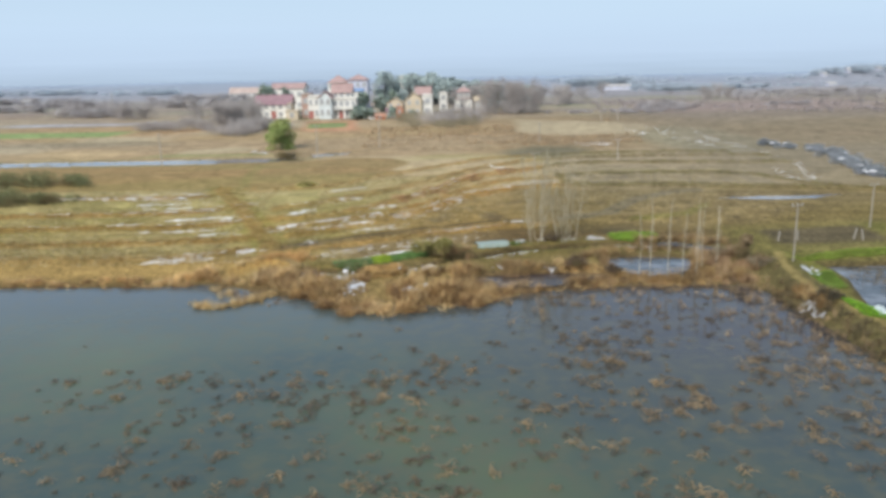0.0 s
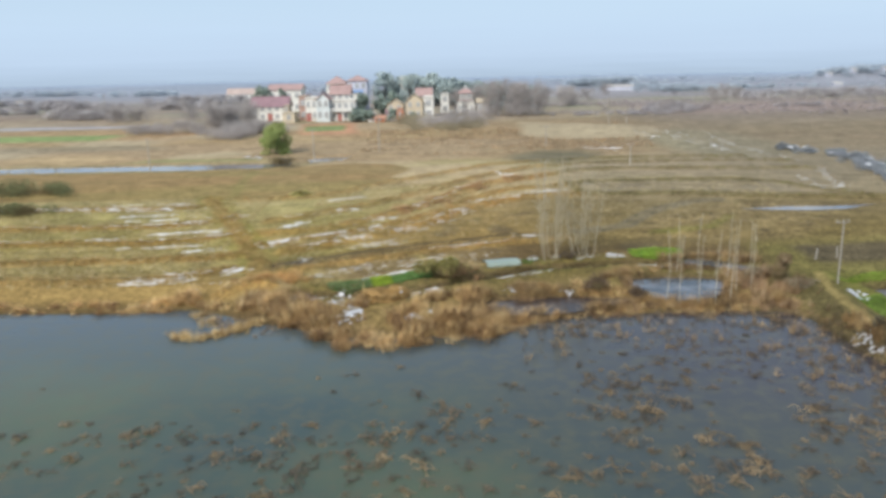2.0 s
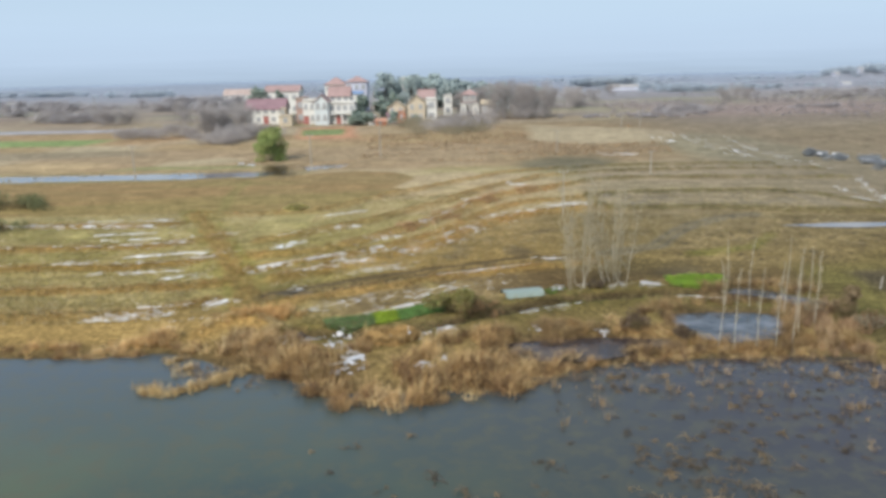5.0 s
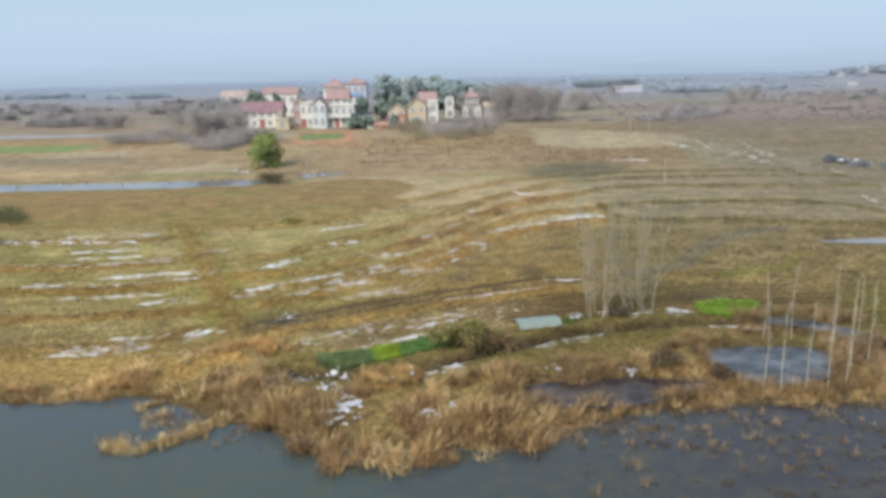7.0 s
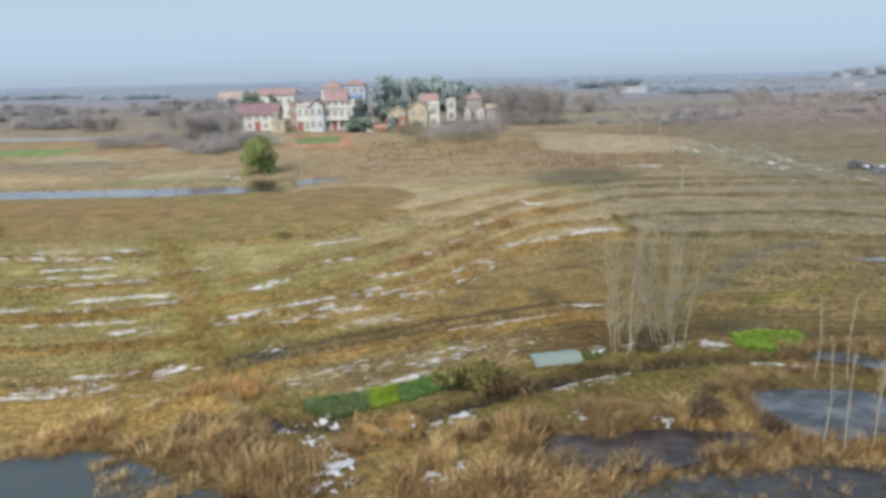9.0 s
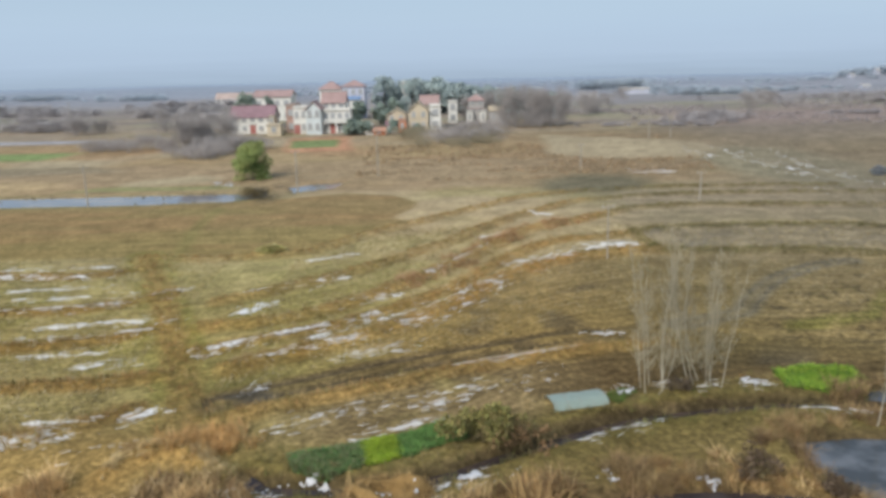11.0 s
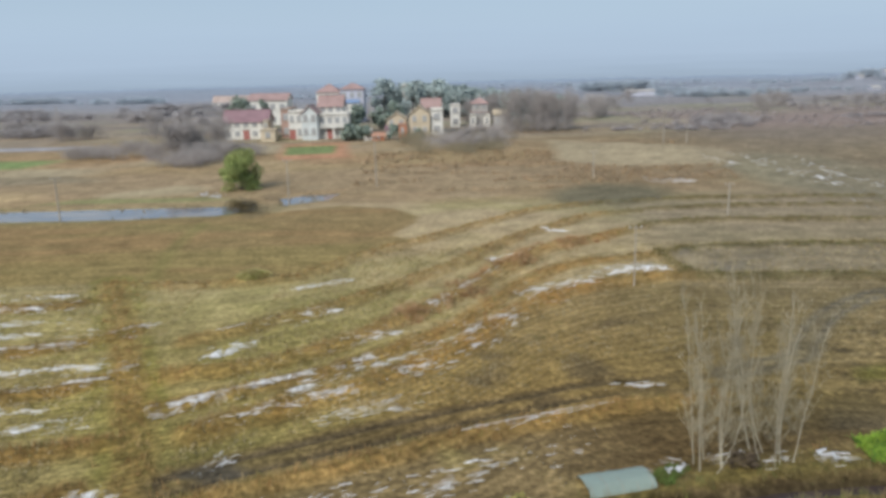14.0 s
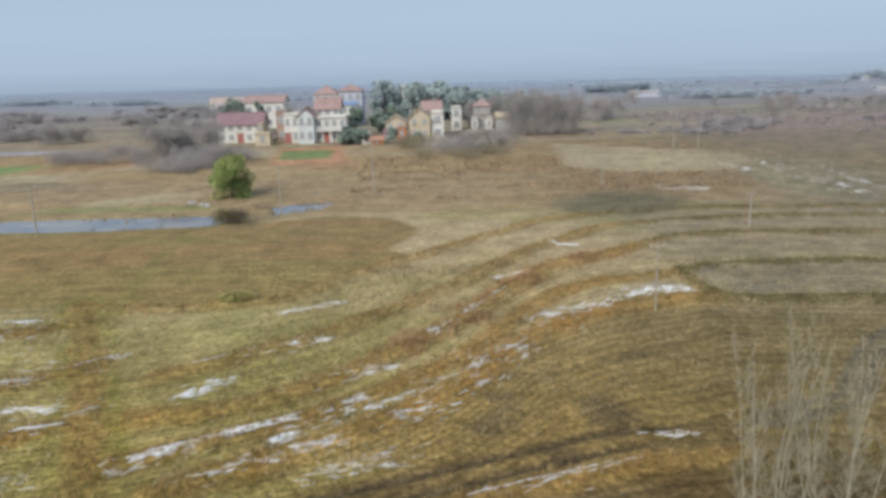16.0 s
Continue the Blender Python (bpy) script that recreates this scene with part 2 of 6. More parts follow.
    for pitch, wander, low, high in ((0.62, 2.2, 0.84, 1.13), (2.1, 3.0, 0.9, 1.08)):
        row, bend, sine, depth, wear = n.new("ShaderNodeAttribute"), n.new("ShaderNodeMath"), n.new("ShaderNodeMath"), n.new("ShaderNodeMapRange"), n.new("ShaderNodeVectorMath")
        turn, worn = n.new("ShaderNodeMath"), n.new("ShaderNodeMath")
        worn.operation = "MULTIPLY"
        row.attribute_name = "furrow"
        turn.operation, turn.inputs[1].default_value = "MULTIPLY", 2 * math.pi / pitch
        bend.operation, bend.inputs[1].default_value = "MULTIPLY_ADD", wander * 3
        sine.operation = "SINE"
        depth.inputs["From Min"].default_value, depth.inputs["To Min"].default_value, depth.inputs["To Max"].default_value = -1, low, high
        wear.operation = "SCALE"
        l.new(row.outputs["Fac"], turn.inputs[0]), l.new(rows.outputs["Fac"], bend.inputs[0]), l.new(turn.outputs[0], bend.inputs[2])
        l.new(bend.outputs[0], sine.inputs[0]), l.new(sine.outputs[0], worn.inputs[0]), l.new(within.outputs[0], worn.inputs[1]), l.new(worn.outputs[0], depth.inputs["Value"])
        l.new(last, wear.inputs[0]), l.new(depth.outputs[0], wear.inputs["Scale"])
        last = wear.outputs[0]
    l.new(last, b.inputs["Base Color"])
    return m


SOIL = soil_material()
REED = material("dry_reed", (1, 1, 1), 0.8, 1.5, 0.3, 0.0, 0.4, tint=True, gloss=0.2)
STALK = material("dry_stalks", (1, 1, 1), 0.85, 1.1, 0.3, 0.0, 0.3, tint=True, gloss=0.15)
LEAVES = material("leaves", (1, 1, 1), 0.75, 1.2, 0.35, 0.0, 0.3, tint=True, gloss=0.2)
SNOW = material("old_snow", (0.84, 0.84, 0.85), 0.7, 5.0, 0.12, 0.4, 0.5)
SOFT_SNOW = material("half_melted_snow", (0.56, 0.56, 0.57), 0.6, 6.0, 0.25, 0.4, 0.8)
PALE_BARK = material("pale_poplar_bark", (0.5, 0.455, 0.35), 0.85, 6.0, 0.25, 0.2, 0.8)
DARK_BARK = material("dark_bark", (0.13, 0.11, 0.09), 0.9, 5.0, 0.3, 0.3, 0.6)
# twigs of the far trees, greyed and paled to put haze into the colour
TWIG = material("bare_twigs", (0.34, 0.31, 0.295), 0.9, 0.8, 0.3, 0.0, 0.3, random_shift=0.2)
POLE_CONCRETE = material("pale_pole_concrete", (0.35, 0.315, 0.26), 0.85, 3.0, 0.12, 0.1, 0.5)
CONCRETE = material("grey_concrete", (0.31, 0.285, 0.24), 0.85, 3.0, 0.15, 0.15, 0.5)
LAKE = water_material("lake_water", (0.042, 0.062, 0.055), (0.09, 0.108, 0.05), 0.12, 0.045, (25, 62))
POND = water_material("pond_water", (0.05, 0.055, 0.06), (0.17, 0.175, 0.19), 0.25, 0.55)
MUDDY_POND = water_material("muddy_pond_water", (0.15, 0.15, 0.17), (0.3, 0.255, 0.21), 0.1, 0.16)
DARK_POND = water_material("dark_pond_water", (0.035, 0.028, 0.03), (0.085, 0.062, 0.05), 0.2, 0.6)
FILM = material("pale_plastic_film", (0.235, 0.29, 0.25), 0.45, 3.0, 0.1, 0.2, 0.7, gloss=0.5)
WHITE_FILM = material("white_plastic_film", (0.5, 0.55, 0.51), 0.4, 3.0, 0.1, 0.3, 0.7, gloss=0.5)
WALL_WHITE = material("white_plaster", (0.66, 0.645, 0.6), 0.85, 1.2, 0.15, 0.05, 0.25)
WALL_PALE = material("pale_blue_plaster", (0.56, 0.6, 0.6), 0.85, 1.2, 0.14, 0.05, 0.25)
WALL_TAN = material("tan_plaster", (0.54, 0.46, 0.34), 0.88, 1.0, 0.12, 0.05, 0.25)
WALL_BRICK = material("red_brick", (0.36, 0.24, 0.2), 0.9, 4.0, 0.15, 0.1, 0.3)
WALL_GREY = material("grey_plaster", (0.42, 0.4, 0.38), 0.88, 1.0, 0.12, 0.05, 0.25)
# red roofs are paled and dulled in their colour to stand for haze
ROOF_RED = material("dull_red_tiles", (0.36, 0.245, 0.225), 0.8, 3.0, 0.2, 0.3, 0.4)
ROOF_PURPLE = material("purple_red_tiles", (0.265, 0.165, 0.18), 0.8, 3.0, 0.2, 0.3, 0.4)
ROOF_TAN = material("pale_tan_tiles", (0.47, 0.39, 0.28), 0.85, 3.0, 0.2, 0.3, 0.4)
ROOF_BLUE = material("blue_sheet_roof", (0.2, 0.28, 0.42), 0.5, 2.0, 0.1, 0.1, 0.4)
WALL_LAVENDER = material("pale_lavender_plaster", (0.5, 0.51, 0.58), 0.85, 1.2, 0.08, 0.05, 0.25)
WALL_ORANGE = material("orange_red_paint", (0.48, 0.2, 0.11), 0.8, 1.2, 0.12, 0.05, 0.25)
ROOF_SALMON = material("salmon_tiles", (0.42, 0.33, 0.29), 0.85, 3.0, 0.2, 0.3, 0.4)
ROOF_ORANGE = material("orange_sheet_roof", (0.46, 0.25, 0.17), 0.6, 2.0, 0.12, 0.1, 0.4)
# glass lightened to lower its contrast, haze put into the colour
GLASS_PALED = material("haze_paled_window_glass", (0.34, 0.345, 0.35), 0.15, 1.0, 0.1, 0.0, 0.5, gloss=0.5)
DOOR_RED = material("red_door_paint", (0.36, 0.14, 0.12), 0.6, 2.0, 0.1, 0.0, 0.5)
FRAME_WHITE = material("white_frames", (0.5, 0.5, 0.48), 0.6, 2.0, 0.05, 0.0, 0.5)

# ---- the lie of the land ----
SHORE_X = [-200, -60, -40, -30, -26, -22.5, -19, -15.5, -12.8, -9.6, -8.6, -4, 1, 5, 8, 12, 18, 23, 27.5, 29, 29.6, 30, 30.6, 33, 38, 300]
SHORE_Y = [71.6, 71.6, 71.4, 70.8, 71.2, 71.6, 69.8, 67.2, 66.8, 65, 63.6, 63.4, 64.3, 66, 67, 68, 68.4, 68.6, 68, 66, 57, 50, 40, 0, -110, -112]
SLOPE_D = [-40, -12, -3, 0, 3, 8, 16, 24, 40, 60, 75, 95, 110, 135, 170, 220, 290, 450, 1000, 4000]
SLOPE_Z = [-1.4, -1.2, -0.5, 0.05, 0.45, 0.9, 1.2, 1.5, 2.2, 2.8, 2.8, 2.5, 3.2, 4.8, 5.6, 6.0, 5.0, 3.5, 2.0, -6]
# bunds between the terraced plots: plan points, height, half width
BIG = [(-17.5, 87.5), (-10, 91.8), (-6.5, 94.5), (-2.3, 98.6), (2.8, 106), (8.6, 111), (17, 114.3), (23, 113), (34, 112.6), (41, 110.2), (50, 108.8), (62, 105.4)]
MIDDLE = [(-22, 95.2), (-15, 97), (-10.5, 100.2), (-6, 105), (-2, 110.5), (2.8, 118), (8, 125), (14, 129), (23, 136), (36, 136.5), (60, 133)]
UPPER = [(-22, 101), (-18, 103.8), (-12.4, 107.9), (-7.5, 112.8), (-2, 119.5), (3, 127), (9, 135), (18, 143), (34, 146), (60, 142)]
TOP = [(-33, 115), (-20, 115), (-15.9, 117.6), (-11.8, 123.1), (-5.8, 129.4), (2, 139), (12, 149), (28, 153), (55, 149)]
BUNDS = [
    (BIG, 0.45, 1.3), (MIDDLE, 0.35, 1.1), (UPPER, 0.3, 1.0), (TOP, 0.25, 1.0),
    ([(-21, 90.5), (-16, 92.6), (-10, 96), (-4, 101), (0.5, 107), (4, 113), (9, 118.5), (17, 121)], 0.25, 0.8),
    ([(18.3, 121.6), (21, 123.2), (26, 124), (33, 124.2), (42.4, 123.4), (48.5, 120.5), (53.7, 113.4), (60.7, 106)], 0.3, 0.7),
    ([(18.2, 121.4), (19.4, 115)], 0.3, 0.6),
]
BANK = curved([(33, 73.5), (32.2, 70.6), (31.5, 64.7), (31.4, 61.3), (31.8, 57.4), (32.2, 54.6), (32.6, 46), (33.4, 30), (35.5, 0), (41, -100)])
ARC = curved([(-20.6, 74.4), (-19.9, 75.9), (-18.5, 76.7), (-16.6, 76), (-14.8, 74.2), (-13.2, 73.4)], 0.4)
SPIT = curved([(-21.6, 64.3), (-20, 63.9), (-18.6, 64.4), (-17.3, 65.3), (-16.5, 66.6), (-15.6, 67.2)], 0.3)
STAND = curved([(-21.4, 69.6), (-20.4, 68.2), (-19.4, 66.6)], 0.3)
WEST_BUNDS = [
    ([(-75, 109.5), (-45, 109.6), (-37, 109.2), (-32, 111.5)], 0.25, 0.8),
    ([(-75, 99), (-45, 99.3), (-38, 99.3), (-31, 100.5), (-27, 103.5)], 0.3, 0.8),
    ([(-75, 92), (-42, 92.3), (-35, 92), (-28, 93.2), (-24.5, 96)], 0.3, 0.8),
    ([(-75, 85), (-36, 84.8), (-28, 85.2), (-22, 86.4)], 0.3, 0.8),
    ([(-75, 79), (-33, 78.3), (-26, 79), (-22, 81.5)], 0.25, 0.8),
    ([(-16.5, 80), (-9, 83.1), (-2, 86), (4, 88.2), (9, 89.6), (13, 90)], 0.25, 0.8),
]
BUNDS = [(curved(line), h, w) for line, h, w in BUNDS + WEST_BUNDS]
ROW_X, ROW_Y = [-75, -36, -28, -22] + [p[0] for p in BIG[1:]], [85, 84.8, 85.2, 86.4] + [p[1] for p in BIG[1:]]
FOOTPATH = curved([(-34, 116), (-30, 108), (-26.7, 100.7), (-22.9, 91.8), (-20.4, 86.3), (-18.5, 80.5), (-17, 75)])
FIELD_PATH = curved([(-30.2, 113), (-31, 119), (-32.2, 126.3), (-33, 134), (-33.5, 143)])
RUTS = curved([(-17, 82.2), (-15, 83.2), (-9.6, 85.6), (-2.5, 88.4), (1.6, 90), (6, 91.5), (11, 92.4), (20, 92.5), (34, 90)])
WET_TRACK = curved([(15.1, 93.7), (20.7, 95.7), (22.2, 97.9), (26.4, 103.3), (31.9, 107.6), (36.3, 109)])
FLOOD = [(37, 103.6), (41, 102.4), (45, 101.6), (50, 102.1), (55.5, 104.6), (54, 105), (50, 104.2), (44, 104.4)]
DITCH = curved([(-13, 73.4), (-10.7, 72.9), (-7, 72.6), (-3.7, 73.2), (-0.5, 75), (3.3, 77.2), (8.2, 79.4), (13.2, 80.5), (18.2, 80.9), (22, 80.2), (28, 78.5)])
BLUE_POND = [(16.3, 76.2), (19.6, 76.6), (23.4, 76.2), (24.9, 75.1), (24.1, 72.2), (22.4, 70.5), (19.6, 69.9), (17.6, 70.8), (16.7, 73)]
BROWN_POND = [(2.1, 70.9), (4.2, 71.5), (6.6, 71.9), (11.1, 72), (12.9, 71.6), (14.9, 71.2), (15.2, 70), (12.5, 69.4), (11, 68.3), (8.4, 67.5), (5.3, 67.7), (3, 69)]
WET_PLOT = [(23.0, 80.8), (23.3, 82.1), (25.2, 82.2), (27.7, 80.4), (28.7, 78.8), (28.3, 77.2), (27.2, 76.8), (26.8, 78.3), (25.2, 79.9)]
BANK_POND = [(36.6, 72), (43, 72.2), (50, 72), (50, 54), (35, 54), (34.6, 59.3), (35.4, 62), (36.2, 65), (36.9, 67.5), (37, 70)]
LONG_POND = [(-120, 156), (-80, 157), (-54.8, 157.4), (-38.6, 157.6), (-33, 157.2), (-29.5, 162), (-25.4, 166), (-18.8, 167.6), (-21.2, 161.5), (-26, 157.5), (-28.8, 152), (-33, 150), (-44, 148.6), (-58, 148.4), (-120, 147)]
DAM = [(-28.6, 148), (-27.9, 155), (-28.6, 160), (-30.4, 164)]
BROWN_FIELD = [(-120, 115.8), (-20, 115.6), (-15.9, 118.2), (-12, 123.8), (-6.4, 129.8), (-9, 133), (-6.3, 141), (-6.3, 145), (-10, 151), (-17.3, 155), (-27, 150.5), (-34, 149), (-60, 147), (-120, 145.5)]


def inland(x, y):
    """Distance from the water's edge, negative over the lake."""
    edge = reach(x, y, list(zip(SHORE_X, SHORE_Y))) * np.where(y > np.interp(x, SHORE_X, SHORE_Y), 1, -1)
    far = ramp(y, 84, 108)
    return edge * (1 - far) + (y - 67) * far


def land(x, y):
    """Height of the ground."""
    x, y = np.asarray(x, float), np.asarray(y, float)
    d = inland(x, y)
    z = np.interp(d, SLOPE_D, SLOPE_Z)
    z = z + 9 * np.exp(-(((x - 350) / 70) ** 2) - ((y - 628) / 45) ** 2)
    z = z + 0.8 * np.exp(-(((x + 20.6) / 1.4) ** 2) - ((y - 115.8) / 1.2) ** 2)
    z = z + 1.6 * ramp(x, 25, 55) * ramp(y, 135, 180) * ramp(y, 240, 200)
    z = z + 0.22 * (rough_noise(x, y, 5.0, 3) - 0.5) * ramp(d, 1, 6)
    z = z + 0.85 * ramp(reach(x, y, BANK), 2.4, 0.7)
    for ring, level, deep in ((BLUE_POND, 0.62, 0.5), (BROWN_POND, 0.32, 0.4), (WET_PLOT, 0.92, 0.2), (BANK_POND, 0.5, 0.5), (FLOOD, 2.0, 0.25), (LONG_POND, 2.4, 0.6)):
        edge = ring_depth(x, y, ring)
        z = z + (np.minimum(z, level - deep * 0.8) - z) * ramp(edge, -0.5 if deep < 0.6 else -0.8, 0.7)
    z = np.maximum(z, 1.2 * ramp(-x, 150, 180) - 0.2 - 1.4 * ramp(-x, 150, 140) * ramp(y, -98, -90))
    z = z + (np.maximum(z, 2.75) - z) * ramp(reach(x, y, DAM), 2.4, 1.3)
    for line, h, w in BUNDS:
        z = z + h * ramp(reach(x, y, line), w, w * 0.35)
    z = z + 0.5 * ramp(reach(x, y, ARC), 0.9, 0.3)
    gap = reach(x, y, DITCH)
    z = z - 0.75 * ramp(gap, 1.0, 0.45)
    ruts = reach(x, y, RUTS)
    z = z - 0.16 * ramp(np.abs(ruts - 0.8), 0.4, 0.15)
    return z


def land_colour(x, y):
    """Colour of soil, stubble and grass by plan, with distance haze painted in."""
    shape = np.shape(x)
    wave = rough_noise(x, y, 3.0, 11)
    patch = rough_noise(x, y, 14.0, 21)
    streak = rough_noise(x * 0.25, y, 5.0, 31)
    d = inland(x, y)
    col = np.empty((*shape, 3))
    col[:] = (0.315, 0.25, 0.15)

    def lay(rgb, amount):
        col[:] += (np.array(rgb) - col) * np.clip(amount, 0, 1)[..., None]

    lay((0.255, 0.225, 0.105), ramp(patch, 0.45, 0.65) * 0.8)
    lay((0.285, 0.25, 0.115), 0.75 * ramp(x, 6, -10) * ramp(y, 116, 108) * ramp(wave, 0.15, 0.5))
    lay((0.25, 0.222, 0.108), 0.6 * ramp(x, -12, -20) * ramp(y, 114, 108))
    lay((0.38, 0.315, 0.19), ramp(wave, 0.5, 0.75) * 0.5 * (1 - 0.5 * ramp(x, -12, -20)))
    lay((0.19, 0.19, 0.06), 0.42 * ramp(x, 10, -6) * ramp(y, 116, 110) * ramp(y, 80, 84) * ramp(rough_noise(x * 0.5, y, 4.0, 23), 0.5, 0.62))
    # stubble rows that follow the bunds
    along = (y - np.interp(x, ROW_X, ROW_Y)) / (1 + 0.9 * ramp(x, -12, 10))
    comb = np.sin(along * 4.6 + 2.0 * lattice(x, y, 9.0, 17)) * ramp(y, 128, 118) * ramp(y, 76, 79)
    lay((0.38, 0.325, 0.17), 0.4 * ramp(comb, 0.1, 0.9) * ramp(wave, 0.35, 0.6))
    lay((0.19, 0.17, 0.075), 0.5 * ramp(-comb, 0.1, 0.9) * ramp(wave, 0.65, 0.4))
    # rough wet stubble between the long bund and the cart track
    rough = ramp(x, -14, -4) * ramp(y, 84, 87) * ramp(reach(x, y, BUNDS[0][0]), 0.8, 1.8) * (y < np.interp(x, [p[0] for p in BIG], [p[1] for p in BIG]))
    lay((0.25, 0.185, 0.088), 0.85 * rough)
    lay((0.09, 0.075, 0.06), rough * ramp(wave, 0.56, 0.72) * 0.7)
    strip = ramp(x, -14, -9) * ramp(x, 44, 34) * ramp(y, 75, 77.5) * ramp(y - np.interp(x, RUTS[:, 0], RUTS[:, 1]), -2, -3.4) * ramp(wave, 0.1, 0.35)
    lay((0.175, 0.135, 0.082), 0.9 * strip)
    lay((0.115, 0.083, 0.045), 0.9 * strip * ramp(x, 2, 8))
    wet = ((y > 114) & (y < 123.6) & (x > 19.5) & (x < 50)) * 1.0
    lay((0.27, 0.215, 0.145), 0.75 * ramp(x, 16, 24) * ramp(y, 92, 96) * ramp(y, 160, 150))
    lay((0.23, 0.19, 0.135), 0.85 * wet)
    lay((0.15, 0.15, 0.155), 0.7 * wet * ramp(x, 27, 21) * ramp(wave, 0.55, 0.7))
    lay((0.205, 0.15, 0.07), 0.95 * ramp(ring_depth(x, y, BROWN_FIELD), -0.4, 0.5))
    lay((0.235, 0.155, 0.075), 0.6 * ramp(ring_depth(x, y, BROWN_FIELD), -0.6, 0.8) * ramp(streak, 0.5, 0.62))
    lay((0.2, 0.17, 0.07), 0.5 * ramp(ring_depth(x, y, BROWN_FIELD), -0.6, 0.8) * ramp(rough_noise(x * 0.12, y, 4.0, 33), 0.52, 0.6))
    for k, (line, h, w) in enumerate(BUNDS):
        near = reach(x, y, line)
        near = np.abs(near + 0.9 * (lattice(x, y, 1.3, 13) - 0.5))
        east = ramp(x, 16, 22)
        red = ((0.35 + 0.65 * ramp(x, -12, 4)) if k in (0, 1, 4) else 0.4) * (1 - east)
        faint = (1, 0.75, 0.55, 0.5)[k] if k < 4 else 0.8
        lay((0.155, 0.122, 0.055), 0.85 * (7 <= k <= 11) * ramp(near, w + 0.5, w * 0.6))
        red = red * faint
        lay((0.23, 0.165, 0.07), 0.75 * faint * (1 - east) * ramp(near, w + 0.8, w * 0.6))
        lay((0.31, 0.185, 0.07), red * ramp(near, w + 0.7, w * 0.4) * ramp(wave, 0.1, 0.5))
        # darker line along the foot of each bund
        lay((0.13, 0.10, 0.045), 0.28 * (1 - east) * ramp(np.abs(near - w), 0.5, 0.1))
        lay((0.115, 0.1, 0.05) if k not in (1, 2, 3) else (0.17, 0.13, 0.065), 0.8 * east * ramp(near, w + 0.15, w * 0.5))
    trod = reach(x, y, FOOTPATH)
    lay((0.19, 0.185, 0.06), 0.7 * ramp(np.abs(trod - 1.5), 0.9, 0.3) * ramp(wave, 0.3, 0.5))
    lay((0.255, 0.185, 0.08), 0.85 * ramp(trod, 1.5, 0.6))
    lay((0.15, 0.13, 0.05), 0.8 * ramp(np.abs(trod - 0.45), 0.35, 0.1) * ramp(patch, 0.35, 0.5))
    lay((0.185, 0.165, 0.065), 0.6 * ramp(reach(x, y, FIELD_PATH), 1.3, 0.3))
    ruts = reach(x, y, RUTS)
    lay((0.14, 0.105, 0.06), (0.4 + 0.35 * ramp(x, 2, -6)) * ramp(ruts, 2.0, 1.2))
    lay((0.075, 0.062, 0.048), 0.9 * ramp(np.abs(ruts - 0.85), 0.5, 0.15))
    lay((0.085, 0.08, 0.075), 0.9 * ramp(np.hypot((x + 15.2) / 2.2, (y - 83.0) / 0.8), 1.1, 0.7))
    # shore litter and the foot of the reeds
    lay((0.21, 0.158, 0.076), 0.85 * ramp(d, 12, 7) * ramp(d, -2, 0) * (y < 90))
    lay((0.15, 0.122, 0.056), 0.85 * ramp(d, 13, 9) * ramp(d, 3.5, 6) * (y < 90) * ramp(x, 0, 5))
    lay((0.27, 0.19, 0.085), 0.7 * ramp(d, 6, 4) * ramp(d, 0.3, 1.2) * (y < 78) * ramp(x, 0, 5) * ramp(x, 28, 22))
    lay((0.3, 0.215, 0.095), 0.85 * ramp(d, 0.8, 1.6) * ramp(d, 7.5, 5) * ramp(x, -17, -20) * (y < 90))
    lay((0.31, 0.21, 0.09), 0.85 * ramp(reach(x, y, ARC), 1.4, 0.6))
    lay((0.12, 0.1, 0.045), 0.8 * ramp(np.hypot((x + 16.4) / 2.1, (y - 73.0) / 1.4), 1.1, 0.7))
    lay((0.10, 0.07, 0.04), 0.6 * ramp(d, 3, 0.5) * (y < 90))
    lay((0.11, 0.078, 0.045), 0.85 * ramp(x, -20, -17) * ramp(x, -6, -9.5) * ramp(d, 5.2, 3) * (y < 74))
    lay((0.06, 0.055, 0.035), ramp(d, 0.3, -0.5) * (y < 90))
    bank = ramp(x, 30, 33) * ramp(y, 100, 90)
    lay((0.15, 0.135, 0.055), 0.85 * bank)
    lay((0.12, 0.13, 0.035), 0.6 * bank * ramp(patch, 0.4, 0.6))
    lay((0.09, 0.08, 0.042), 0.9 * ramp(x, 28.5, 30) * ramp(x, 33.2, 32.2) * ramp(y, 76, 72))
    lay((0.26, 0.21, 0.1), 0.8 * ramp(reach(x, y, BANK), 0.6, 0.25))
    fenced = ramp(x, 35, 36.5) * ramp(x, 48, 47) * ramp(y, 78.2, 80) * ramp(y, 86.5, 85)
    lay((0.085, 0.07, 0.055), 0.85 * fenced)
    lay((0.055, 0.045, 0.03), 0.95 * ramp(reach(x, y, DITCH), 1.2, 0.7))
    lay((0.145, 0.125, 0.05), 0.85 * ramp(reach(x, y, DITCH), 3.6, 1.4) * ramp(reach(x, y, DITCH), 0.9, 1.2))
    for ring in (BLUE_POND, BROWN_POND, WET_PLOT, BANK_POND, FLOOD):
        lay((0.075, 0.055, 0.04), 0.8 * ramp(ring_depth(x, y, ring), -1.1, 0))
    lay((0.17, 0.165, 0.075), 0.7 * ramp(ring_depth(x, y, LONG_POND), -4.5, -0.5))
    lay((0.19, 0.15, 0.085), 0.8 * ramp(reach(x, y, DAM), 2.0, 1.0))
    # plots and fallow ground further off
    far = ramp(y, 150, 175)
    lay((0.265, 0.19, 0.105), 0.75 * far * ramp(y, 240, 215))
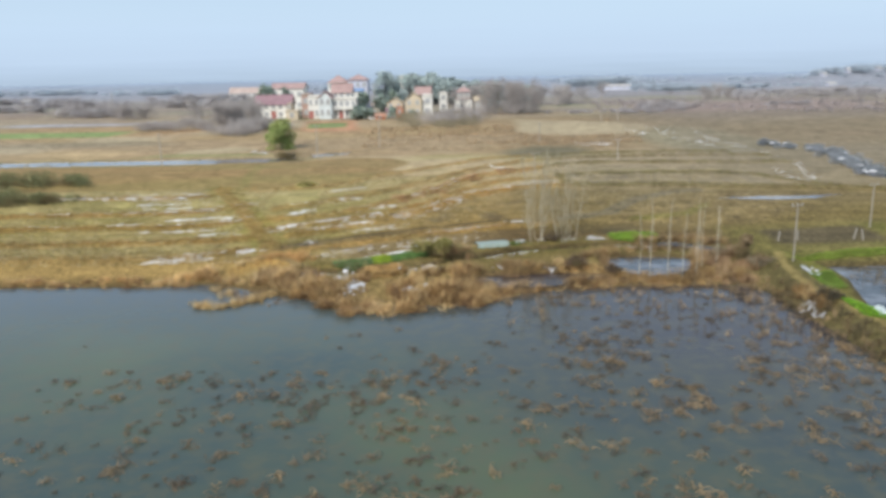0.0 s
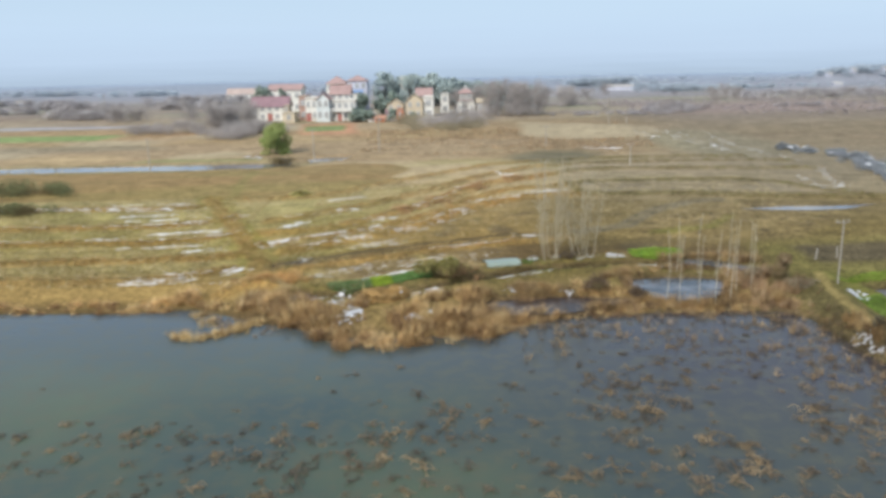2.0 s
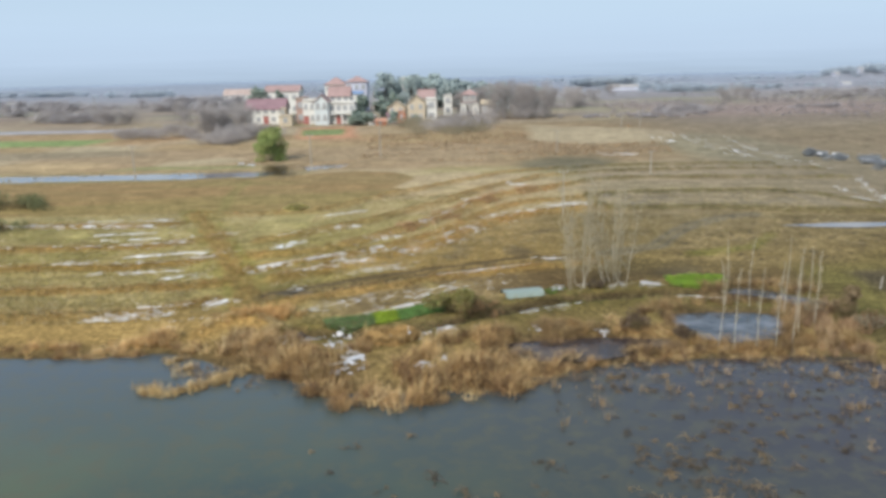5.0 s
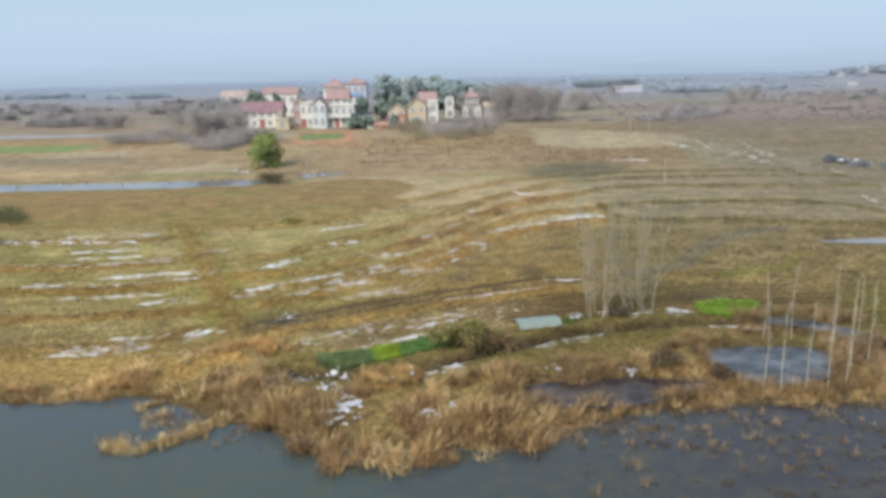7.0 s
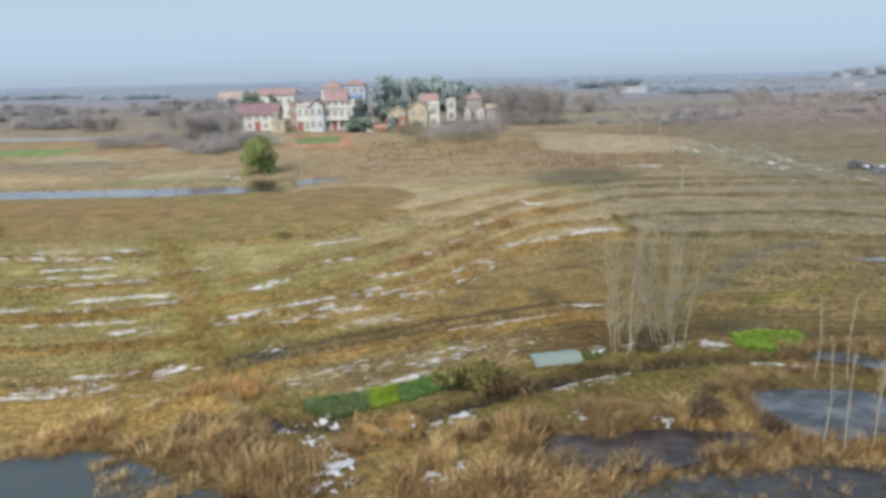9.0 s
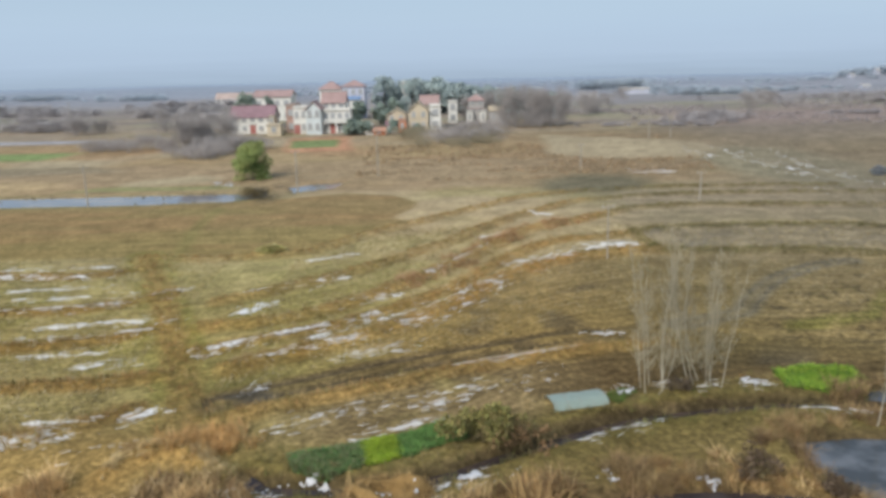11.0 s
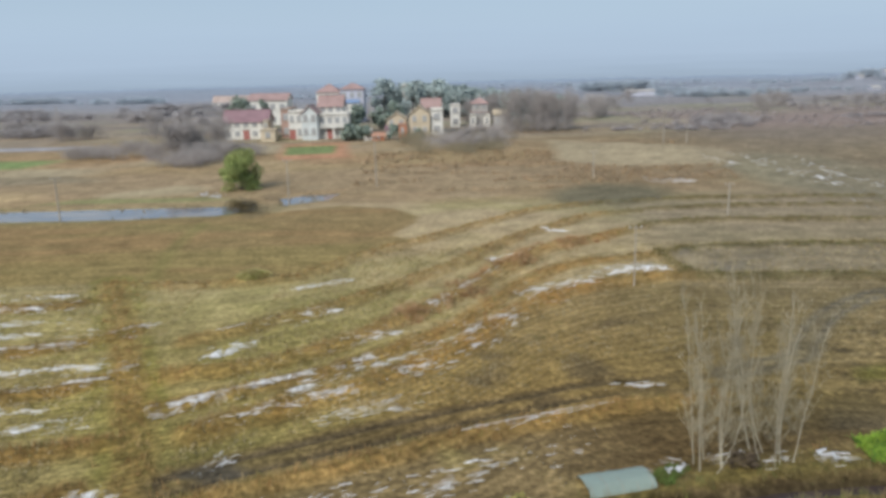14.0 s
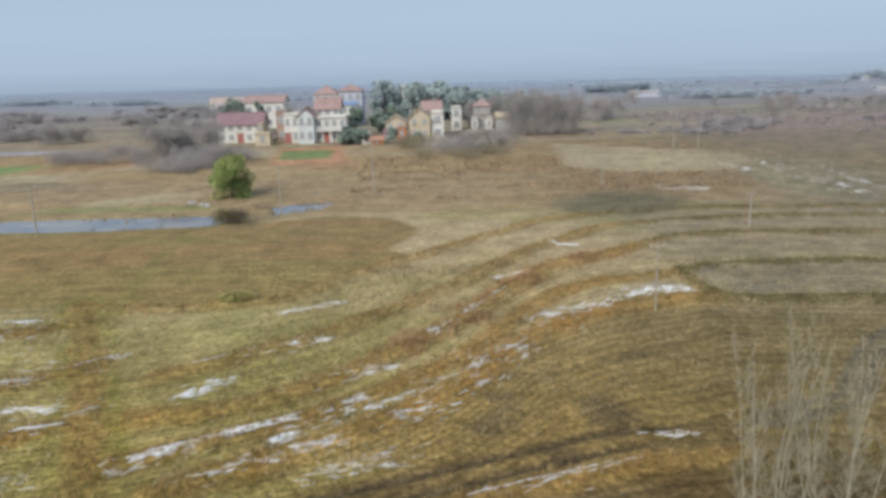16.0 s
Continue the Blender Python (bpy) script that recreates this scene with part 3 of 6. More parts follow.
    lay((0.27, 0.165, 0.095), 0.6 * far * ramp(y, 240, 215) * ramp(rough_noise(x * 0.3, y, 7.0, 43), 0.5, 0.62))
    lay((0.24, 0.17, 0.095), far * ramp(streak, 0.35, 0.6) * 0.8)
    lay((0.245, 0.18, 0.11), far * ramp(rough_noise(x * 0.35, y, 22.0, 41), 0.48, 0.6) * 0.85)
    lay((0.33, 0.28, 0.19), far * ramp(rough_noise(x * 0.35, y, 18.0, 51), 0.58, 0.68) * 0.7)
    # haze painted into the plain's colour by distance, then fallow strips and ploughed soil
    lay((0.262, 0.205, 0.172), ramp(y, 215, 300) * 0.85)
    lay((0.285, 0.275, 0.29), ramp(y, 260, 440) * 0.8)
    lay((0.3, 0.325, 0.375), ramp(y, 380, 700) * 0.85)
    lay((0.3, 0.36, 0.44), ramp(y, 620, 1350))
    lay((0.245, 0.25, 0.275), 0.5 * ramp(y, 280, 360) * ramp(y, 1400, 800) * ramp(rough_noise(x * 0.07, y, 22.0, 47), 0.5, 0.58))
    plain = ramp(y, 205, 270)
    lay((0.335, 0.275, 0.2), 0.75 * plain * ramp(y, 520, 300) * ramp(rough_noise(x * 0.22, y, 13.0, 44), 0.53, 0.6))
    lay((0.2, 0.17, 0.155), 0.7 * plain * ramp(y, 480, 300) * ramp(rough_noise(x * 0.16, y, 9.0, 45), 0.53, 0.6))
    lay((0.27, 0.27, 0.17), 0.6 * plain * ramp(y, 560, 380) * ramp(rough_noise(x * 0.2, y, 11.0, 46), 0.58, 0.64))
    lay((0.28, 0.215, 0.19), 0.85 * ramp(x, 48, 66) * ramp(y, 186, 206) * ramp(y, 330, 280) * ramp(x, 170, 130))
    for ring, rgb, soft in PLOTS:
        lay(rgb, 0.9 * ramp(ring_depth(x, y, ring), -soft, soft))
    lay((0.2, 0.165, 0.115), 0.65 * ramp(x, 38, 56) * ramp(y, 96, 125) * ramp(y, 250, 220))
    lay((0.16, 0.125, 0.066), 0.8 * ramp(x, 5, 14) * ramp(y, 114, 108) * ramp(y, 85, 89))
    muddy = ramp(ring_depth(x, y, MUD_FIELD), -1.5, 1.0)
    lay((0.2, 0.155, 0.09), 0.8 * muddy)
    lay((0.085, 0.07, 0.05), 0.85 * muddy * ramp(np.abs(rough_noise(x + 0.5 * y, y, 2.2, 141) - 0.5), 0.05, 0.015))
    lay((0.165, 0.165, 0.052), 0.6 * ramp(ring_depth(x, y, PLOTS[-1][0]), -0.4, 0.4))
    lay((0.28, 0.22, 0.13), 0.5 * muddy * ramp(np.abs(rough_noise(x - 0.4 * y, y, 1.8, 143) - 0.5), 0.06, 0.02))
    track = reach(x, y, WET_TRACK)
    lay((0.165, 0.15, 0.125), 0.5 * ramp(track, 1.4, 0.7))
    lay((0.12, 0.115, 0.11), 0.6 * ramp(np.abs(track - 0.65), 0.4, 0.1))
    # haze put into the colour: middle plots paler, nearer ground warmer
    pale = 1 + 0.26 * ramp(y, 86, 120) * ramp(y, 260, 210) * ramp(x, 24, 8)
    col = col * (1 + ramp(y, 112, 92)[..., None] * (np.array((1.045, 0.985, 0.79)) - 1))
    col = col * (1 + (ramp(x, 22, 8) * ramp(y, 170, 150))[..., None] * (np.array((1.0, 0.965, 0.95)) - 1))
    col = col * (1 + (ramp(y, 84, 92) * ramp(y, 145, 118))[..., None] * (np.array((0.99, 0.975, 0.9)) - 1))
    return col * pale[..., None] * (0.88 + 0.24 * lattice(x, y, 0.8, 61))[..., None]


MUD_FIELD = [(20.5, 92), (23.5, 97.4), (29, 104), (36, 107.4), (48, 104), (46, 96), (38, 90), (28, 88.4)]
PLOTS = [
    ([(18, 86), (19.5, 89.5), (22.4, 90.5), (23.4, 88), (21.5, 85.8)], (0.1, 0.085, 0.07), 0.5),
    ([(12.5, 156), (13.5, 163.5), (20.9, 169), (28, 167), (31, 162), (28.6, 153.5), (22, 150), (16, 150)], (0.145, 0.128, 0.082), 2.2),
    ([(21, 221), (33.4, 210.4), (49.5, 193), (51, 184.4), (44.8, 179.5), (31.6, 182), (18.8, 190.5)], (0.38, 0.31, 0.2), 1.5),
]
PLOTS += [
    ([(-58, 169), (-47.4, 176), (-41, 173.5), (-43, 169), (-56, 165.5)], (0.33, 0.27, 0.17), 1.5),
    ([(-39, 224), (-36.4, 203), (-34.8, 198.5), (-20.9, 200), (-22.5, 206), (-25, 226)], (0.38, 0.2, 0.12), 1.2),
    ([(-37.6, 219), (-35.4, 204), (-25.4, 206), (-26.6, 220)], (0.14, 0.2, 0.08), 0.8),
    ([(-130, 195), (-85, 195), (-80, 204), (-130, 206)], (0.16, 0.22, 0.085), 1.5),
    ([(-130, 222), (-92, 224), (-84, 229), (-130, 231)], (0.3, 0.3, 0.32), 1.5),
    ([(-110, 180), (-84, 178), (-62, 181), (-70, 186), (-100, 187)], (0.2, 0.165, 0.11), 2.0),
    ([(-92, 166), (-76, 163), (-66, 166), (-70, 172), (-88, 173)], (0.34, 0.25, 0.14), 2.0),
    ([(-66, 162.5), (-44, 162), (-34, 163), (-40, 165.4), (-60, 166)], (0.2, 0.2, 0.09), 1.0),
    ([(44, 176), (52, 187), (62, 181), (69, 166), (65, 150), (54, 147), (47, 160)], (0.25, 0.225, 0.145), 2.5),
    ([(56, 320), (78, 318), (82, 330), (60, 334)], (0.33, 0.3, 0.21), 3.0),
    ([(45, 262), (62, 258), (70, 268), (50, 276)], (0.32, 0.28, 0.19), 3.0),
    ([(22.8, 92), (23.4, 93.8), (27.4, 95), (30.2, 95.2), (34.6, 100.6), (35.4, 100), (31, 93.8), (27, 92.6)], (0.17, 0.165, 0.055), 0.6),
]

xs = np.concatenate([-np.geomspace(4200, 112, 46), np.arange(-110, -52, 0.8), np.arange(-52, 52, 0.46), np.arange(52, 110, 0.8), np.geomspace(112, 4200, 46)])
ys = np.concatenate([-np.geomspace(1500, 70, 22), np.arange(-66, 60, 3.0), np.arange(60, 118, 0.42), np.arange(118, 160, 0.6), np.arange(160, 262, 1.1), np.geomspace(264, 4800, 70)])
gx, gy = np.meshgrid(xs, ys, indexing="ij")
gz = np.zeros_like(gx)
tone = np.zeros((*gx.shape, 3))
for a in range(0, gx.shape[0], 64):
    gz[a : a + 64] = land(gx[a : a + 64], gy[a : a + 64])
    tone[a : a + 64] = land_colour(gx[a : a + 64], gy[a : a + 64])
i, j = np.meshgrid(np.arange(len(xs) - 1), np.arange(len(ys) - 1), indexing="ij")
w = len(ys)
quads = np.stack([i * w + j, (i + 1) * w + j, (i + 1) * w + j + 1, i * w + j + 1], -1).reshape(-1, 4)
def furrow(x, y):
    """Distance across the drilled rows, which follow the bunds."""
    along = (y - np.interp(x, ROW_X, ROW_Y)) / (1 + 0.9 * ramp(x, -12, 10))
    return along + (y - 100 - along) * ramp(y, 116, 124) * ramp(x, 0, -12)


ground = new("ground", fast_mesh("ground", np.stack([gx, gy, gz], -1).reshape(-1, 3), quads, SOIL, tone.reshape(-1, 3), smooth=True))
ground.data.attributes.new("furrow", "FLOAT", "POINT").data.foreach_set("value", furrow(gx, gy).astype(np.float32).ravel())
tagged(ground, "winter fields of dry stubble, bare soil and low bunds", "ground", kind="structure")


def water_sheet(name, ring, level, mat, label, spread=1.0):
    bm = bmesh.new()
    cx, cy = np.mean(ring, axis=0)
    face = bm.faces.new([bm.verts.new((cx + (x - cx) * spread, cy + (y - cy) * spread, level)) for x, y in ring])
    low = bmesh.ops.extrude_face_region(bm, geom=[face])
    bmesh.ops.translate(bm, verts=[v for v in low["geom"] if isinstance(v, bmesh.types.BMVert)], vec=(0, 0, -0.02))
    bmesh.ops.recalc_face_normals(bm, faces=bm.faces[:])
    return tagged(part(name, bm, mat), label, "water", kind="structure")


water_sheet("water_lake", [(-190, -108), (38, -108), (38, 76), (-190, 76)], 0.0, LAKE, "dull green lake water reflecting a hazy sky")
water_sheet("water_pond", BLUE_POND, 0.62, POND, "small square pond with grey-blue water", 1.1)
water_sheet("water_pool", BROWN_POND, 0.32, DARK_POND, "shallow dark brown pool behind the reeds", 1.1)
water_sheet("water_wet_plot", WET_PLOT, 0.92, POND, "flooded plot beside the ditch", 1.08)
water_sheet("water_bank_pond", BANK_POND, 0.5, POND, "grey pond behind the lake bank", 1.06)
water_sheet("water_flooded_strip", FLOOD, 2.0, MUDDY_POND, "shallow flooded strip across a stubble field", 1.03)
water_sheet("water_long_pond", LONG_POND, 2.4, MUDDY_POND, "long narrow pond below the village", 1.03)
edge = np.gradient(DITCH, axis=0)
edge = np.stack([-edge[:, 1], edge[:, 0]], -1) / np.hypot(edge[:, 0], edge[:, 1])[:, None]
bed = land(DITCH[:, 0], DITCH[:, 1]) + 0.22
strip = np.concatenate([np.c_[DITCH - edge * 0.5, bed - 0.08], np.c_[DITCH + edge * 0.5, bed - 0.08]])
k, n = np.arange(len(DITCH) - 1), len(DITCH)
ditch = new("water_ditch", fast_mesh("water_ditch", strip, np.stack([k, k + 1, k + n + 1, k + n], -1), DARK_POND, smooth=True))
tagged(ditch, "narrow ditch with dark standing water", "water", kind="structure")

# ---- small plants, as arrays ----
def blade(rng, height, lean, width, droop, segments=3):
    """A bent strip, wide at the foot and pointed at the tip."""
    turn = rng.uniform(0, 2 * math.pi)
    s = np.linspace(0, 1, segments + 1)
    out = lean * s + droop * s**2
    up = height * (s - 0.45 * droop / max(height, 0.1) * s**2.5)
    across = np.array([-math.sin(turn), math.cos(turn), 0])
    mid = np.stack([math.cos(turn) * out, math.sin(turn) * out, up], -1)
    half = (width * (1 - 0.8 * s))[:, None] * across
    v = np.stack([mid - half, mid + half], 1).reshape(-1, 3)
    f = []
    for k in range(segments):
        f += [(2 * k, 2 * k + 1, 2 * k + 3), (2 * k, 2 * k + 3, 2 * k + 2)]
    return v, np.array(f)


def tuft(seed, count, spread, height, width, droop, segments=2):
    rng = np.random.RandomState(seed)
    pieces = []
    for _ in range(count):
        h = height * rng.uniform(0.6, 1.15)
        v, f = blade(rng, h, rng.uniform(0, 0.25) * h, width * rng.uniform(0.6, 1.3), droop * rng.uniform(0.2, 1.2) * h, segments)
        v = v + np.append(rng.normal(0, spread, 2), -0.05)
        pieces.append((v, f))
    return joined(pieces)


def lotus(seed):
    """A withered water plant: bent and looping broken stalks over the water with a few shrunken leaves."""
    rng = np.random.RandomState(seed)
    pieces = []
    heart = rng.normal(0, 0.22, (3, 2))
    for _ in range(rng.randint(7, 12)):
        a, length, curl = rng.uniform(0, 6.283), rng.uniform(0.3, 0.95), rng.normal(0, 1.3)
        start = heart[rng.randint(3)] + rng.normal(0, 0.13, 2)
        s = np.linspace(0, 1, 5)
        turn = a + curl * s
        step = length / 4
        px = start[0] + np.r_[0, np.cumsum(np.cos(turn[1:]) * step)]
        py = start[1] + np.r_[0, np.cumsum(np.sin(turn[1:]) * step)]
        line = np.stack([px, py, 0.012 + rng.uniform(0.05, 0.3) * np.abs(np.sin(s * rng.uniform(1.8, 3.6)))], -1)
        v, f = tube(line, [0.026, 0.024, 0.022, 0.019, 0.014], 3)
        pieces.append((v, np.concatenate([f[:, [0, 1, 2]], f[:, [0, 2, 3]]])))
        if rng.rand() < 0.22:
            c, r, n = line[-1], rng.uniform(0.05, 0.12), 5
            ring = np.array([(c[0] + r * math.cos(k) * rng.uniform(0.4, 1.1), c[1] + r * math.sin(k) * rng.uniform(0.4, 1.1), max(0.005, c[2] - rng.uniform(0.05, 0.2))) for k in np.arange(n) * 6.283 / n])
            pieces.append((np.vstack([c + (0, 0, 0.02), ring]), np.array([(0, 1 + k, 1 + (k + 1) % n) for k in range(n)])))
    return joined(pieces)


def clod(seed, flat=0.2, sides=7):
    """A low uneven lump, for the larger snow patches."""
    rng = np.random.RandomState(seed)
    a = np.arange(sides) * 6.283 / sides
    r1, r2 = rng.uniform(0.7, 1.1, sides), rng.uniform(0.35, 0.65, sides)
    outer = np.stack([np.cos(a) * r1, np.sin(a) * r1 * 0.6, np.full(sides, -0.12)], -1)
    inner = np.stack([np.cos(a) * r2, np.sin(a) * r2 * 0.6, flat * rng.uniform(0.5, 1.0, sides)], -1)
    v = np.vstack([outer, inner, [[0, 0, flat]]])
    f = []
    for k in range(sides):
        n = (k + 1) % sides
        f += [(k, n, sides + n), (k, sides + n, sides + k), (sides + k, sides + n, 2 * sides)]
    return v, np.array(f)


def streak(seed, n=9):
    """A thin ragged streak of snow along a furrow, with a raised middle line."""
    rng = np.random.RandomState(seed)
    s = np.linspace(-1, 1, n)
    mid = np.cumsum(rng.normal(0, 0.09, n))
    half = 0.17 * (1 - s**4) * rng.uniform(0.25, 1.2, n)
    edge = np.full(n, -0.03)
    v = np.concatenate([np.stack([s, mid - half, edge], -1), np.stack([s, mid + rng.normal(0, 0.01, n), rng.uniform(0.02, 0.06, n)], -1), np.stack([s, mid + half * rng.uniform(0.6, 1.1, n), edge], -1)])
    f = []
    for k in range(n - 1):
        for r in (0, n):
            f += [(r + k, r + k + 1, r + n + k + 1), (r + k, r + n + k + 1, r + n + k)]
    return v, np.array(f)


def places_at(x, y, rng, low, high, sink=0.0, turn=None):
    z = land(x, y) - sink
    return np.stack([x, y, z, rng.uniform(0, 6.283, len(x)) if turn is None else turn, rng.uniform(low, high, len(x))], -1)


def shades(rng, n, colours, spread=0.2):
    pick = np.array(colours)[rng.randint(len(colours), size=n)]
    return pick * rng.uniform(1 - spread, 1 + spread, (n, 1))


def shore_gap(x, y):
    return inland(np.asarray(x, float), np.asarray(y, float))


# reeds along the water's edge
rng = np.random.RandomState(5)
x = rng.uniform(-60, 31, 10500)
y = rng.uniform(58, 80, 10500)
gap = shore_gap(x, y)
front = -0.8 + 0.9 * ramp(x, -25, -23) * ramp(x, -14, -17) - 1.6 * ramp(x, -10.5, -7) * ramp(x, 7, 2) + 0.8 * ramp(x, 10, 16) - 1.6 * ramp(rough_noise(x, y * 0, 5.0, 71), 0.35, 0.7) * ramp(x, -17, -13)
back = 1.6 + 5.5 * ramp(x, -27, -18) * ramp(rough_noise(x, y, 6.0, 75), 0.2, 0.5) - 2.0 * ramp(x, 12, 20)
clear = np.min([np.hypot((x - px) / 1.0, (y - py + 0.5) / 1.35) for px, py in ((-13.3, 70.9), (-11.6, 72), (-9.8, 70.6), (-8.9, 69.9), (-8.2, 68.2), (-8.6, 66.8), (-3.3, 66.6), (-1.6, 67.6), (-5.6, 70.6), (-4.6, 70), (-6.6, 70), (-5.6, 68.8), (-4.7, 68.4), (-6.5, 68.4))], axis=0)
keep = (gap > front) & (gap < back) & (rough_noise(x, y, 2.6, 77) > 0.45 - 0.12 * ramp(gap, 0.5, -1) * ramp(x, -14, -9) * ramp(x, 7, 2)) & (clear > 1)
for ring in (BLUE_POND, BROWN_POND):
    keep &= ring_depth(x, y, ring) < -0.2
keep &= reach(x, y, DITCH) > 1.2
x, y = x[keep][:2900], y[keep][:2900]
spots = places_at(x, y, rng, 0.55, 1.15, 0.1)
spots[:, 2] = np.maximum(spots[:, 2], -0.25)
spots[:, 4] *= (0.55 + 0.5 * ramp(shore_gap(x, y), -3, 2) - 0.42 * ramp(x, 3, 9) - 0.3 * ramp(-x, 11, 18) - 0.2 * ramp(-x, 23, 30)) * (0.55 + 0.9 * rough_noise(x, y, 1.8, 79)) * (1 - 0.35 * ramp(shore_gap(x, y), 1, 5))
reeds = [tuft(100 + k, 30, 0.34, 1.7, 0.036, 0.68, 3) for k in range(6)]
sedges = [tuft(150 + k, 15, 0.34, 1.7, 0.055, 0.68, 2) for k in range(6)]
strew("reed_bed", reeds, spots, REED, "dense dry golden-brown reeds drooping along the lake shore", "reeds",
      shades(rng, len(spots), [(0.52, 0.35, 0.155), (0.4, 0.245, 0.1), (0.64, 0.46, 0.225), (0.16, 0.09, 0.045), (0.45, 0.29, 0.13), (0.27, 0.165, 0.075), (0.2, 0.12, 0.06)]) * (1 - 0.35 * ramp(x, 20, 28) + 0.25 * ramp(x, -18, -26))[:, None])

# a low spit of reeds in the lake, and dead grass along the bank arc
at = np.concatenate([SPIT[rng.randint(len(SPIT), size=190)], STAND[rng.randint(len(STAND), size=50)]])
x, y = (at + rng.normal(0, 0.42, at.shape)).T
spots = np.stack([x, y, 0 * x - 0.1, rng.uniform(0, 6.283, len(x)), rng.uniform(0.22, 0.44, len(x))], -1)
strew("reed_spit", sedges, spots, REED, "low spit of golden reeds standing in the lake", "reeds", shades(rng, len(x), [(0.56, 0.4, 0.18), (0.46, 0.31, 0.13), (0.62, 0.46, 0.23), (0.3, 0.19, 0.085)]))
x, y = rng.uniform(-23, -9, 900), rng.uniform(63.5, 71.5, 900)
gap = shore_gap(x, y)
keep = (gap < 0.3) & (reach(x, y, STAND) + reach(x, y, SPIT) < 9) & (rough_noise(x, y, 1.6, 76) > 0.42) & (x > -21.4 + 0.5 * (71 - y))
x, y = x[keep][:330], y[keep][:330]
spots = np.stack([x, y, 0 * x - 0.08, rng.uniform(0, 6.283, len(x)), rng.uniform(0.1, 0.3, len(x))], -1)
strew("inlet_sedge", sedges, spots, REED, "dark brown sedge in the shallow inlet behind the spit", "sedge", shades(rng, len(x), [(0.22, 0.14, 0.08), (0.14, 0.09, 0.055), (0.4, 0.28, 0.14), (0.3, 0.2, 0.1)]))
x, y = rng.uniform(-18.5, -7, 900), rng.uniform(66, 74, 900)
gap = shore_gap(x, y)
keep = (gap > 0.8) & (gap < 5.6) & (rough_noise(x, y, 1.7, 87) > 0.42) & (reach(x, y, DITCH) > 1.0) & (np.hypot(x + 10.6, y - 71) > 2.0) & (np.hypot(x + 8.4, y - 67.8) > 1.6)
x, y = x[keep][:330], y[keep][:330]
strew("inlet_reeds", sedges, places_at(x, y, rng, 0.24, 0.66, 0.08), REED, "thin tan and brown reeds behind the inlet", "reeds", shades(rng, len(x), [(0.42, 0.29, 0.14), (0.3, 0.19, 0.095), (0.52, 0.38, 0.2), (0.2, 0.125, 0.065), (0.36, 0.235, 0.11)]))
at = ARC[rng.randint(len(ARC), size=300)]
x, y = (at + rng.normal(0, 0.25, at.shape)).T
strew("bank_arc_grass", sedges, places_at(x, y, rng, 0.1, 0.26, 0.04), REED, "golden dead grass on a curved bank", "grass", shades(rng, len(x), [(0.58, 0.44, 0.22), (0.5, 0.36, 0.17), (0.62, 0.48, 0.26)]))

# rushes behind the brown pool and round the ponds
x, y = rng.uniform(1, 34, 3400), rng.uniform(66, 83, 3400)
edge = np.max([ring_depth(x, y, r) for r in (BLUE_POND, BROWN_POND, WET_PLOT)], axis=0)
keep = (edge < np.where(y < 72.3, 1.5, 0.1) * ramp(rough_noise(x, y, 1.7, 83), 0.4, 0.66) - 0.15) & (edge > -2.2) & (rough_noise(x, y, 2.4, 81) > 0.44) & (shore_gap(x, y) > 0.5)
x, y = x[keep][:700], y[keep][:700]
strew("rush_fringe", reeds, places_at(x, y, rng, 0.2, 0.7, 0.1), REED, "brown rushes round the edges of the ponds", "rushes",
      shades(rng, len(x), [(0.29, 0.185, 0.09), (0.38, 0.265, 0.125), (0.15, 0.095, 0.052), (0.22, 0.15, 0.07)]))

# withered water plants on the lake, thicker towards the marshy side
x, y = rng.uniform(-48, 32, 20000), rng.uniform(14, 70, 20000)
clump = 0.62 * rough_noise(x, y, 3.4, 91) + 0.38 * rng.rand(20000)
thick = 0.36 + 0.1 * ramp(x, -25, 10) + 0.16 * ramp(shore_gap(x, y), -12, -2) * ramp(x, 4, 16) - 0.3 * ramp(-x, 22, 40) - 0.3 * ramp(y, 46, 58) * ramp(x, 10, 2) + 0.1 * ramp(y, 52, 40)
keep = (clump > 0.8 - thick * 0.6) & (shore_gap(x, y) < -0.6) & (rng.rand(20000) < 0.05 + 0.5 * thick)
x, y = x[keep][:1900], y[keep][:1900]
spots = np.stack([x, y, 0 * x, rng.uniform(0, 6.283, len(x)), 0.34 + 0.75 * rng.rand(len(x)) ** 1.8], -1)
spots[:, 4] *= 1 - 0.35 * ramp(y, 52, 64)
strew("withered_water_plants", [lotus(200 + k) for k in range(12)], spots, STALK, "withered brown water plants broken over the lake surface", "water plants",
      shades(rng, len(x), [(0.21, 0.155, 0.095), (0.16, 0.12, 0.08), (0.29, 0.21, 0.12), (0.12, 0.095, 0.07)]) * (1 - 0.3 * ramp(y, 50, 64))[:, None])

# dead rushes and mud tufts in the long pond
x, y = rng.uniform(-100, -18, 3000), rng.uniform(147, 168, 3000)
edge = ring_depth(x, y, LONG_POND)
keep = (edge > -1.2) & (edge < 1.6 + 3.0 * ramp(rough_noise(x * 0.3, y, 4.0, 127), 0.5, 0.62)) & (rough_noise(x * 0.5, y, 3.0, 125) > 0.48)
x, y = x[keep][:620], y[keep][:620]
spots = places_at(x, y, rng, 0.12, 0.34, 0.05)
spots[:, 2] = np.maximum(spots[:, 2], 2.36)
strew("pond_rushes", sedges, spots, REED, "dead rushes and mud tufts along the long pond", "rushes", shades(rng, len(x), [(0.33, 0.28, 0.19), (0.27, 0.23, 0.16), (0.24, 0.22, 0.11)]))

